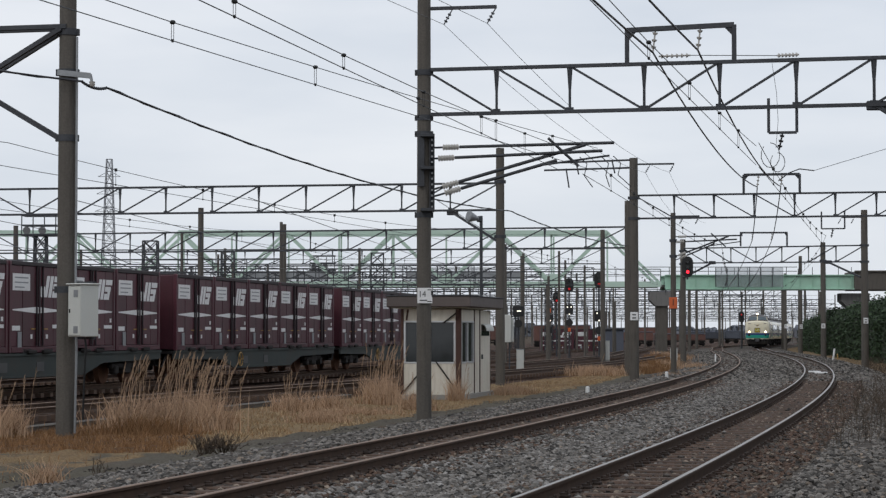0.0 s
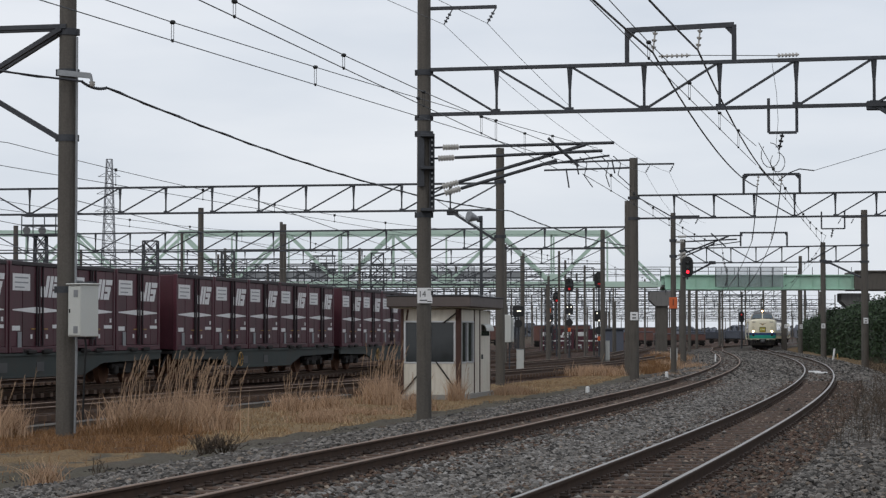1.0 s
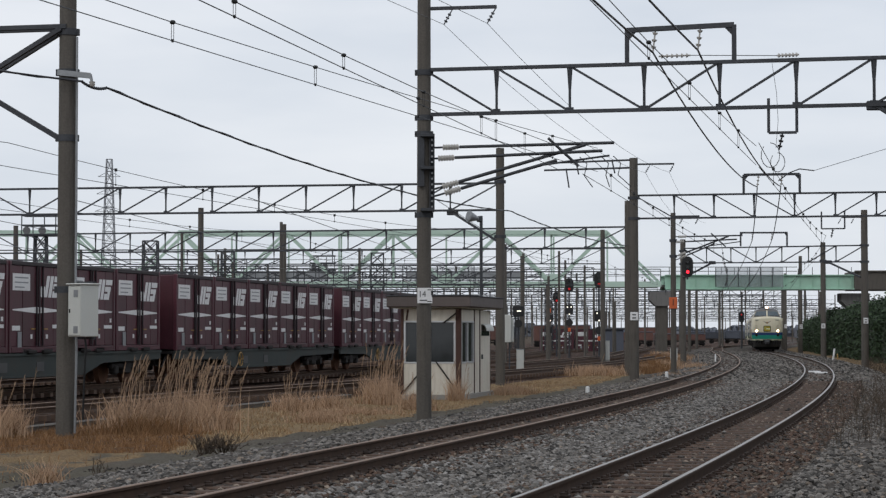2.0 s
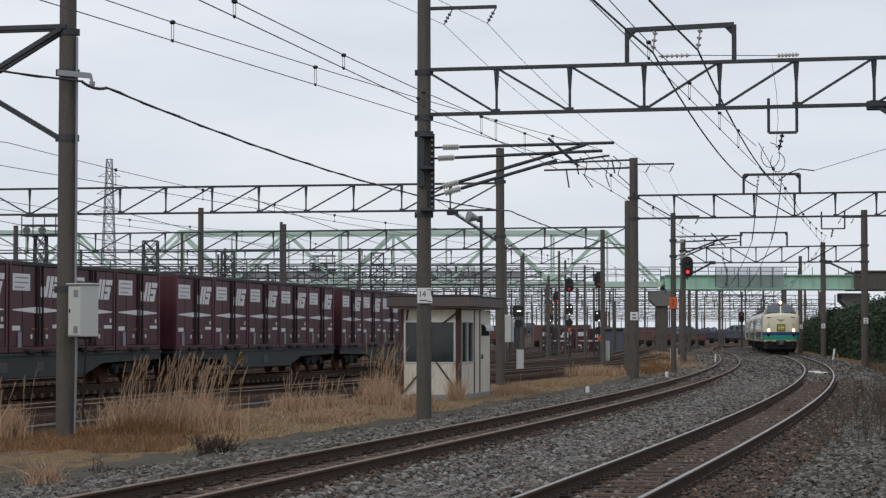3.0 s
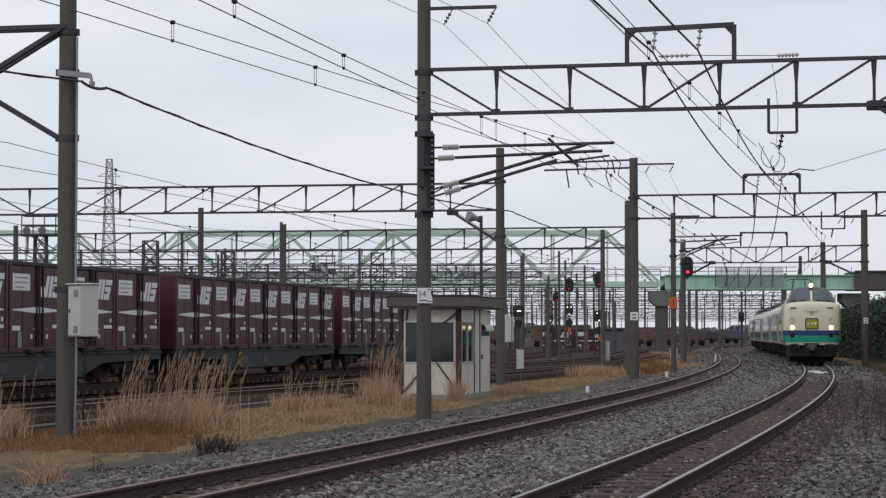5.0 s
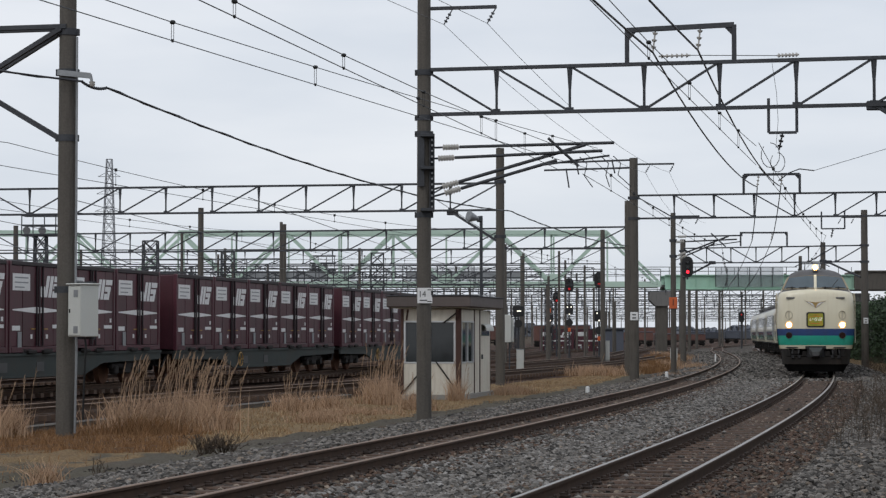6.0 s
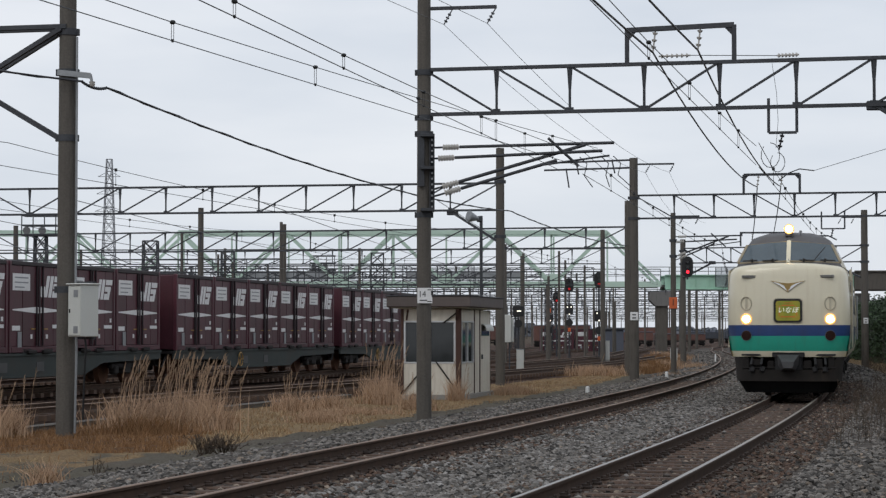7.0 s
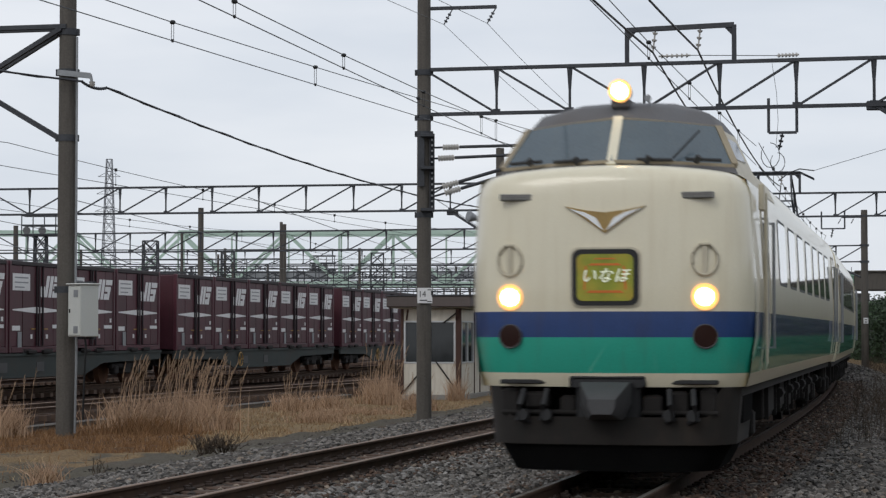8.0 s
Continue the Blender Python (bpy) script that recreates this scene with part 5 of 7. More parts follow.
def girder_bridge():
    b = thing("girder_bridge", "pale green plate-girder bridge with steel railing", "bridge")
    x0, x1, zb, zt = 19.6, 36.3, 5.32, 6.55
    for d in (BD - 0.3, BD + 3.7):
        g = Geo()
        g.box(((x0 + x1) / 2, d, (zb + zt) / 2), (x1 - x0, 0.06, zt - zb))
        part("web_plate", g, GREEN, b)
        for z in (zb, zt):
            g = Geo()
            g.box(((x0 + x1) / 2, d - 0.1, z), (x1 - x0, 0.36, 0.09), bevel=0.01)
            part("flange", g, GREEN, b)
    for k in range(15):
        g = Geo()
        g.box((x0 + 0.4 + k * 1.15, BD - 0.37, (zb + zt) / 2), (0.05, 0.1, zt - zb - 0.1))
        part("stiffener", g, GREEN, b)
        g = Geo()
        g.bar((x0 + 0.4 + k * 1.15, BD - 0.3, zt), (x0 + 0.4 + k * 1.15, BD - 0.3, zt + 0.72), 0.05)
        part("railing_post", g, STEEL, b)
    for z in (0.35, 0.72):
        g = Geo()
        g.bar((x0 - 2, BD - 0.3, zt + z), (x1 - 5, BD - 0.3, zt + z), 0.06)
        part("handrail", g, STEEL, b)
    g = Geo()
    g.box(((x0 + x1) / 2, BD + 1.7, zb + 0.25), (x1 - x0, 3.9, 0.3))
    part("deck", g, CONCRETE, b)
    for k in range(6):
        g = Geo()
        g.box((24.55 + k * 1.0, BD - 0.62, 6.35), (0.96, 0.03, 1.75))
        s = part("safety_screen", g, SCREEN_PANEL, b)
        g = Geo()
        g.bar((24.05 + k * 1.0, BD - 0.64, 5.5), (24.05 + k * 1.0, BD - 0.64, 7.22), 0.06)
        part("screen_post", g, STEEL, s)


SCREEN_PANEL = bpy.data.materials.new("grey_translucent_screen")
SCREEN_PANEL.use_nodes = True
b_ = SCREEN_PANEL.node_tree.nodes["Principled BSDF"]
b_.inputs["Base Color"].default_value = (0.30, 0.33, 0.35, 1)
b_.inputs["Roughness"].default_value = 0.4
b_.inputs["Alpha"].default_value = 0.32
girder_bridge()

ap = thing("bridge_approach", "grey concrete approach span of the overbridge", "bridge")
g_ = Geo()
g_.box((48.3, BD + 1.7, 6.05), (24.0, 4.6, 1.65), bevel=0.05)
part("span", g_, CONCRETE, ap)
g_ = Geo()
g_.box((48.3, BD - 0.7, 6.9), (24.0, 0.2, 0.12), bevel=0.02)
part("parapet_cap", g_, CONCRETE, ap)


def pier(x, d, top, w, label="grey concrete bridge pier with a flared cap"):
    p = thing("bridge_pier", label, "bridge pier", pose(x, d, GROUND_Z + grade(d)), group="bridge piers")
    h = top - GROUND_Z
    g = Geo()
    g.box((0, 0, h / 2 - 0.4), (w, w * 1.3, h - 0.6), bevel=0.08)
    part("column", g, CONCRETE, p)
    g = Geo()
    prof = [(-w * 0.6, h - 1.25), (w * 0.6, h - 1.25), (w * 1.15, h - 0.7), (w * 1.15, h), (-w * 1.15, h), (-w * 1.15, h - 0.7)]
    g.loft([[(a, -w * 0.9, b) for a, b in prof], [(a, w * 0.9, b) for a, b in prof]], caps=(True, True))
    part("cap", g, BRIDGE_CONCRETE, p)


pier(19.3, BD, 5.3, 0.95)
pier(36.6, BD + 1.5, 5.2, 1.1)
pier(46.0, BD + 1.5, 5.2, 1.1)
pier(-9.2, BD + 2, 5.5, 1.0)
pier(-37.5, BD + 2, 5.5, 1.0)


# ---- lattice towers, far portals, distance ----
def lattice_tower(name, label, x, d, top, w0, w1, panels, r, material, arms=()):
    t = thing(name, label, "lattice tower", pose(x, d, GROUND_Z + grade(d)))
    def corner(i, z):
        w = w0 + (w1 - w0) * (z / top)
        return Vector((w / 2 * (1 if i in (0, 1) else -1), w / 2 * (1 if i in (1, 2) else -1), z))
    for i in range(4):
        g = Geo()
        g.bar(corner(i, 0), corner(i, top), r * 1.5)
        part("leg", g, material, t)
    for k in range(panels):
        z0, z1 = top * k / panels, top * (k + 1) / panels
        g = Geo()
        for i in range(4):
            g.bar(corner(i, z0), corner((i + 1) % 4, z1), r)
            g.bar(corner((i + 1) % 4, z0), corner(i, z1), r)
            g.bar(corner(i, z1), corner((i + 1) % 4, z1), r)
        part("bracing", g, material, t)
    for z, reach in arms:
        g = Geo()
        for s in (-1, 1):
            g.bar((0, 0, z), (s * reach, 0, z), r)
            g.bar((0, 0, z + 1.6), (s * reach, 0, z), r)
        part("crossarm", g, material, t)
    return t


lattice_tower("transmission_pylon", "pale grey lattice transmission pylon far beyond the yard", -96.0, 600.0, 52.0, 5.2, 1.5, 15, 0.15, PYLON, ((37.0, 4.0), (42.0, 3.6), (47.0, 3.2)))


def flood_tower(x, d, top, w):
    t = lattice_tower("floodlight_tower", "grey lattice floodlight mast with a caged platform", x, d, top, w, w * 0.7, 9, 0.07, STEEL)
    for z in (top, top + 0.7, top + 1.4):
        g = Geo()
        for a, b in (((-1.2, -0.8), (1.2, -0.8)), ((1.2, -0.8), (1.2, 0.8)), ((1.2, 0.8), (-1.2, 0.8)), ((-1.2, 0.8), (-1.2, -0.8))):
            g.bar((*a, z), (*b, z), 0.09)
        part("platform_rail", g, STEEL, t)
    for px in (-1.2, -0.4, 0.4, 1.2):
        g = Geo()
        g.bar((px, -0.8, top), (px, -0.8, top + 1.4), 0.07)
        part("platform_post", g, STEEL, t)
    for px in (-0.8, 0.3):
        g = Geo()
        g.tube((px, -0.8, top + 0.4), (px, -1.1, top + 0.3), 0.2, 12, r2=0.28)
        part("floodlight", g, STEEL_PALE, t)
    g = Geo()
    g.box((0, 0, top), (2.5, 1.7, 0.1))
    part("platform", g, STEEL, t)


flood_tower(-28.5, 148.0, 8.9, 1.1)
flood_tower(-11.8, 205.0, 8.2, 1.0)

rng_ = random.Random(8)
for d_, xl, xr, z_, h_ in ((122, -36, -9.45, 5.0, 0.8), (134, -38, 4.0, 4.6, 0.8), (156, -40, 6.0, 5.6, 0.9), (162, -42, 9.0, 4.4, 0.8), (177, -42, 12.0, 5.0, 0.9), (194, -46, 14.0, 6.6, 0.9)):
    lattice_beam((xr, d_, z_), (xl, d_ + 4, z_), h_, int((xr - xl) / 1.9), 0.07, 0.05, split=rng_.random(), gusset=False)
    for q_ in (xr, (xl + xr) * 0.5, xl):
        mast(q_, d_ + 4 * (xr - q_) / (xr - xl), 7.4 + rng_.uniform(-0.5, 0.6), 0.10)
for x_, d_ in ((-25.2, 205), (-21.0, 150), (-17.5, 170), (-5.4, 172)):
    lattice_tower("lattice_column", "slim dark lattice column of a yard portal", x_, d_, 8.6, 1.2, 1.0, 9, 0.06, STEEL)
for d_, xl, xr, z_ in ((168, -40, 4.5, 5.9), (205, -48, 12, 6.0), (225, -50, 25.5, 5.9), (262, -40, 35, 5.9), (300, -44, 46, 5.9), (345, -40, 62, 5.9), (400, -46, 75, 6.0), (470, -40, 92, 6.0)):
    lattice_beam((xr, d_, z_), (xl, d_ + 5, z_), 1.0, int((xr - xl) / 2.4), 0.10, 0.07, split=rng_.random(), gusset=False)
    x_ = xr
    while x_ > xl - 1:
        mast(x_, d_ + 5 * (xr - x_) / (xr - xl), 8.2 + rng_.uniform(-0.6, 0.5), 0.12)
        x_ -= rng_.uniform(9, 15)
    x_ = xr - 2.0
    while x_ > max(xl, xr - 60):
        y_ = d_ + 5 * (xr - x_) / (xr - xl)
        h_ = thing("wire_hanger", "slim steel drop tube with an insulator under a yard portal", "wire hanger", group="wire hangers")
        g_ = Geo()
        g_.bar((x_, y_, z_ + 1.0), (x_, y_, z_ - 0.75), 0.08)
        g_.bar((x_, y_, z_ - 0.7), (x_ + 1.3, y_, z_ - 0.62), 0.05)
        part("drop_tube", g_, STEEL, h_)
        g_ = Geo()
        insulator(g_, (x_ + 0.1, y_, z_ - 0.2), (x_ + 0.75, y_, z_ - 0.55), 4, 0.09)
        part("insulator", g_, PORCELAIN, h_)
        x_ -= rng_.uniform(4.0, 7.0)
    wire("cross_wire", "thin cross-span wire between yard masts", [(xr, d_ + 0.3, z_ - 0.95), (xl, d_ + 5.3, z_ - 0.95)], 0.05, 0.018, WIRE_THIN, 4, 4)
    wire("cross_wire", "thin cross-span wire between yard masts", [(xr, d_ + 0.3, z_ + 1.7), (xl, d_ + 5.3, z_ + 1.7)], 0.2, 0.018, WIRE_THIN, 6, 4)
for d_, a_, b_ in ((225, 26.5, 38.2), (268, 32.5, 43.5), (310, 41, 53.5), (350, 50, 63)):
    lattice_beam((a_, d_, 6.0), (b_, d_ - 2, 6.0), 0.95, 8, 0.09, 0.07, gusset=False)
    for q_ in (a_, b_):
        mast(q_, d_ - (1 if q_ == b_ else 0), 8.3, 0.18)
for d_, xl, xr in ((540, -30, 108), (610, -20, 122), (700, 0, 138), (800, 10, 156), (900, 20, 172)):
    lattice_beam((xr, d_, 6.2), (xl, d_ + 6, 6.2), 1.1, int((xr - xl) / 5.0), 0.14, 0.10, split=rng_.random(), gusset=False)
    x_ = xr
    while x_ > xl - 1:
        mast(x_, d_ + 6 * (xr - x_) / (xr - xl), 8.6 + rng_.uniform(-1.0, 0.8), 0.17)
        x_ -= rng_.uniform(8, 17)
for k_ in range(10):
    x_ = -42 + k_ * 5.3
    wire("yard_wire", "thin overhead wire above the yard", [(x_ - 6, 60, 5.4), (x_ + 4, 150, 5.5), (x_ + 13, 225, 5.5), (x_ + 22, 300, 5.5)], 0.3, 0.012, WIRE_THIN, 6, 4)


def far_house(x, d, w, dep, h, pitched=True):
    b = thing("distant_house", "distant grey building with dark roof beyond the yard", "building", pose(x, d, GROUND_Z + grade(d)), group="distant buildings")
    g = Geo()
    g.box((0, 0, h / 2), (w, dep, h))
    part("wall", g, HOUSE, b)
    g = Geo()
    if pitched:
        g.add([(-w / 2 - .3, -dep / 2 - .3, h), (w / 2 + .3, -dep / 2 - .3, h), (w / 2 + .3, dep / 2 + .3, h), (-w / 2 - .3, dep / 2 + .3, h), (-w / 2, 0, h + 2), (w / 2, 0, h + 2)],
              [(0, 1, 5, 4), (2, 3, 4, 5), (0, 4, 3), (1, 2, 5), (3, 2, 1, 0)])
    else:
        g.box((0, 0, h + 0.2), (w + 0.4, dep + 0.4, 0.5))
    part("roof", g, HOUSE_ROOF, b)
    n = max(2, int(w / 3.5))
    for k in range(n):
        for fl in range(max(1, int(h / 3))):
            g = Geo()
            g.box((-w / 2 + (k + 0.5) * w / n, -dep / 2 - 0.03, 1.7 + fl * 3), (1.5, 0.08, 1.2))
            part("window", g, GLASS, b)


for k_ in range(20):
    d_ = rng_.uniform(700, 980)
    x_ = -70 + k_ * 11.0 + rng_.uniform(-5, 5)
    far_house(x_ * d_ / 500, d_, rng_.uniform(4, 8), 8, rng_.choice((2.4, 2.8, 3.2, 4.2)), rng_.random() < 0.7)


def far_wagon(x, d, length, h, paint, label):
    w = thing("freight_wagon", label, "wagon", pose(x, d, GROUND_Z + grade(d)), group="distant wagons")
    g = Geo()
    g.box((0, 0, 1.0 + h / 2), (length, 2.5, h), bevel=0.08)
    part("body", g, paint, w)
    g = Geo()
    g.box((0, 0, 1.03 + h), (length + 0.1, 2.6, 0.12), bevel=0.05)
    part("roof", g, HOUSE_ROOF, w)
    n = max(2, int(length / 2.4))
    for k in range(n - 1):
        g = Geo()
        g.box((-length / 2 + (k + 1) * length / n, -1.27, 1.0 + h / 2), (0.12, 0.06, h - 0.2))
        part("side_rib", g, paint, w)
    g = Geo()
    g.box((0, 0, 0.88), (length, 2.3, 0.2))
    part("underframe", g, DARK_IRON, w)
    for e in (-0.33, 0.33):
        g = Geo()
        for k in (-0.9, 0.9):
            g.tube((e * length + k, -0.7, 0.45), (e * length + k, 0.7, 0.45), 0.43, 12)
        g.box((e * length, 0, 0.55), (2.6, 2.0, 0.25), bevel=0.05)
        part("bogie", g, DARK_IRON, w)


BROWN_WAGON = mat("faded_brown_wagon_paint", (0.10, 0.045, 0.035), 0.7, vary=0.3, scale=0.8, random_tint=0.3, streak=(0.04, 0.03, 0.03), streak_amount=0.5)
BLUE_WAGON = mat("faded_blue_wagon_paint", (0.055, 0.062, 0.078), 0.7, vary=0.3, scale=0.8, random_tint=0.3, streak=(0.05, 0.05, 0.06), streak_amount=0.5)
for x_, d_, l_, h_, m_, c_ in ((29.0, 330, 8.0, 1.3, BROWN_WAGON, "faded brown"), (37.5, 332, 8.0, 1.0, BROWN_WAGON, "faded brown"), (17.0, 300, 8.0, 2.2, BROWN_WAGON, "faded brown"),
                               (52.0, 420, 8.5, 1.3, BLUE_WAGON, "faded blue-grey"), (61.0, 422, 8.5, 1.5, BLUE_WAGON, "faded blue-grey"),
                               (5.0, 350, 9.0, 2.3, BROWN_WAGON, "faded brown"), (22.0, 380, 9.0, 2.2, BLUE_WAGON, "faded blue-grey"), (46.0, 460, 9.0, 2.3, BROWN_WAGON, "faded brown")):
    far_wagon(x_, d_, l_, h_, m_, c_ + " freight wagon parked far off in the yard")
for k_, (x_, d_) in enumerate(((12.8, 236), (16.7, 236), (25.0, 330))):
    copy_thing(first_box, Matrix.Translation((x_, d_, GROUND_Z + grade(d_) + 0.03)))
shed = thing("yard_shed", "dark open-fronted yard shed", "shed", pose(18.6, 228, GROUND_Z + grade(228)))
g_ = Geo()
g_.box((0, 0, 1.2), (1.9, 3, 2.4), bevel=0.05)
part("wall", g_, HOUSE_ROOF, shed)
g_ = Geo()
g_.box((0, 0, 2.5), (2.2, 3.4, 0.2), bevel=0.05)
part("roof", g_, STEEL, shed)
for k_ in range(16):
    d_ = rng_.uniform(148, 240)
    x_ = (rng_.uniform(905, 1100) - 784) * d_ / 3700
    if k_ % 4 == 0:
        lattice_tower("lattice_column", "slim dark lattice column of a yard portal", x_, d_, rng_.uniform(5, 7.5), 0.7, 0.6, 9, 0.05, STEEL)
    else:
        mast(x_, d_, rng_.uniform(3.0, 6.5), rng_.uniform(0.05, 0.11), label="slim grey yard mast among the sidings")


def far_trees():
    """A low line of distant woods and scrub, with haze put into its colour."""
    rng = np.random.default_rng(17)
    n = 14000
    x = rng.uniform(-260, 330, n)
    h = 3.2 + 1.0 * np.sin(x * 0.05) + 0.9 * np.sin(x * 0.17 + 1) + 0.6 * np.sin(x * 0.5)
    z = h * rng.random(n) ** 0.7
    d = 1010 + rng.normal(0, 6, n)
    w = thing("distant_woods", "low line of distant winter trees, coloured blue-grey for haze", "trees", kind="stuff")
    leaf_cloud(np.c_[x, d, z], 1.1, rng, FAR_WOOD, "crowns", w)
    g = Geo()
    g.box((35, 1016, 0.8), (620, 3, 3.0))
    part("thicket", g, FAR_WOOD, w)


# The blue-grey base colour carries the haze of distance over the trees.
FAR_WOOD = mat("hazed_distant_scrub", (0.15, 0.165, 0.195), 0.95, vary=0.3, random_tint=0.5, island=True)
far_trees()
hb = thing("relay_house", "white relay box raised on steel legs beside the siding", "cabinet", pose(2.86, 95.0, GROUND_Z + grade(95.0)))
g_ = Geo()
g_.box((0, 0, 2.15), (0.44, 0.5, 1.25), bevel=0.02)
part("body", g_, CABINET, hb)
g_ = Geo()
g_.box((0.29, 0.1, 2.1), (0.12, 0.3, 1.1), bevel=0.02)
part("side_box", g_, CABINET, hb)
for s_ in (-1, 1):
    g_ = Geo()
    g_.bar((s_ * 0.16, 0, 0), (s_ * 0.16, 0, 1.55), 0.07)
    part("leg", g_, STEEL, hb)


# ---- the express train ----
CAR = 20.0
SIDE = [(1.36, 0.98), (1.40, 1.12), (1.445, 1.48), (1.45, 1.74), (1.45, 2.08), (1.4305, 2.5), (1.412, 2.9), (1.375, 3.08), (1.29, 3.25), (1.10, 3.40), (0.75, 3.52), (0.35, 3.58), (0.0, 3.6)]
SIDE_SLOT = [0, 2, 1, 0, 0, 0, 0, 0, 3, 3, 3, 3]


def body_ring(x, drop=0.0):
    right = [(x, -y, z - (drop if z > 3.3 else 0)) for y, z in SIDE]
    left = [(x, y, z - (drop if z > 3.3 else 0)) for y, z in reversed(SIDE[:-1])]
    return right + left


def body_slot(a, j):
    n = len(SIDE) - 1
    if j < n:
        return SIDE_SLOT[j]
    if j < 2 * n:
        return SIDE_SLOT[2 * n - 1 - j]
    return 3


PAINT = [CREAM, NAVY, TEAL, ROOF_GREY]


def bogie(parent, x, label=""):
    b = Geo()
    for s in (-1, 1):
        b.box((x, s * 0.98, 0.52), (2.9, 0.14, 0.24), bevel=0.04)
        b.box((x, s * 0.98, 0.72), (0.9, 0.22, 0.3), bevel=0.05)
        for k in (-1.05, 1.05):
            b.box((x + k, s * 1.02, 0.45), (0.34, 0.2, 0.34), bevel=0.05)
            b.tube((x + k * 0.72, s * 0.98, 0.55), (x + k * 0.72, s * 0.98, 0.9), 0.1, 10)
    b.box((x, 0, 0.6), (0.6, 2.0, 0.22), bevel=0.04)
    f = part("bogie", b, DARK_IRON, parent)
    for k in (-1.05, 1.05):
        for s in (-1, 1):
            w = Geo()
            w.tube((x + k, s * 0.54, 0.43), (x + k, s * 0.66, 0.43), 0.43, 24)
            w.tube((x + k, s * 0.52, 0.43), (x + k, s * 0.54, 0.43), 0.455, 24)
            w.tube((x + k, 0, 0.43), (x + k, s * 0.75, 0.43), 0.08, 10)
            part("wheel", w, DARK_IRON, f)


def side_y(z):
    return float(np.interp(z, [b for _, b in SIDE], [a for a, _ in SIDE]))


def skin_plate(g, x, w, z0, z1, s, proud, r=0.0, slot=0):
    """A plate that follows the leaning body side, with rounded corners of radius r."""
    pts = []
    for cx, cz, a0 in ((w / 2 - r, z0 + r, -90), (w / 2 - r, z1 - r, 0), (-w / 2 + r, z1 - r, 90), (-w / 2 + r, z0 + r, 180)):
        for k in range(4 if r else 1):
            a = radians(a0 + k * 30)
            pts.append((x + cx + r * math.cos(a), cz + r * math.sin(a)))
    if s < 0:
        pts = pts[::-1]
    n = len(pts)
    g.add([(px, s * (side_y(pz) + proud), pz) for px, pz in pts] + [(px, s * (side_y(pz) - 0.02), pz) for px, pz in pts],
          [tuple(range(n - 1, -1, -1)), tuple(range(n, 2 * n))] + [(i, (i + 1) % n, n + (i + 1) % n, n + i) for i in range(n)], slot)


def side_window(parent, x, w, z0, z1, s):
    r = Geo()
    skin_plate(r, x, w + 0.07, z0 - 0.035, z1 + 0.035, s, 0.004, 0.11)
    f = part("window_frame", r, BLACK, parent)
    g = Geo()
    skin_plate(g, x, w, z0, z1, s, 0.008, 0.08)
    part("window_pane", g, COACH_GLASS, f)


def side_door(parent, x, s):
    d = Geo()
    for z0, z1, k in ((1.12, 1.48, 2), (1.48, 1.74, 1), (1.74, 2.08, 0), (2.08, 2.9, 0)):
        skin_plate(d, x, 0.78, z0, z1, s, 0.004, slot=k)
    dd = part("door", d, PAINT, parent)
    g = Geo()
    for a in (-1, 1):
        for z0, z1 in ((1.12, 1.48), (1.48, 2.08), (2.08, 2.93)):
            skin_plate(g, x + a * 0.405, 0.03, z0, z1, s, 0.014)
    skin_plate(g, x, 0.84, 2.91, 2.94, s, 0.014)
    part("door_frame", g, CREAM_DIRTY, dd)
    g = Geo()
    skin_plate(g, x, 0.40, 2.14, 2.74, s, 0.009, 0.06)
    part("door_window", g, COACH_GLASS, dd)
    for a in (-1, 1):
        g = Geo()
        g.tube((x + a * 0.52, s * 1.49, 1.35), (x + a * 0.52, s * 1.49, 2.75), 0.018, 6)
        for z in (1.36, 2.74):
            g.tube((x + a * 0.52, s * 1.49, z), (x + a * 0.52, s * 1.44, z), 0.014, 6)
        part("grab_rail", g, STEEL_PALE, dd)


def equipment(parent, x0, x1):
    rng = random.Random(int(-x0 * 10))
    x = x0
    while x > x1:
        w = rng.uniform(0.9, 1.9)
        for s in (-1, 1):
            g = Geo()
            h = rng.uniform(0.35, 0.6)
            g.box((x - w / 2, s * 0.86, 0.9 - h / 2), (w, 0.55, h), bevel=0.03)
            g.box((x - w / 2, s * 1.145, 0.9 - h / 2), (w * 0.8, 0.03, h * 0.7), bevel=0.01)
            for e in (0.12, 0.88):
                g.bar((x - w * e, s * 1.16, 0.95), (x - w * e, s * 1.16, 0.9 - h), 0.06)
            g.tube((x - w, s * 1.2, 0.72), (x - w - 0.35, s * 1.2, 0.72), 0.07, 8)
            part("equipment_box", g, DARK_IRON, parent)
        x -= w + rng.uniform(0.15, 0.5)


def roof_units(parent, xs):
    for x in xs:
        g = Geo()
        g.box((x, 0, 3.7), (2.6, 1.5, 0.34), bevel=0.1)
        u = part("air_conditioner", g, ROOF_GREY, parent)
        g = Geo()
        for k in range(7):
            g.box((x - 0.9 + k * 0.3, 0, 3.878), (0.06, 1.1, 0.016))
        part("vent_grille", g, DARK_IRON, u)


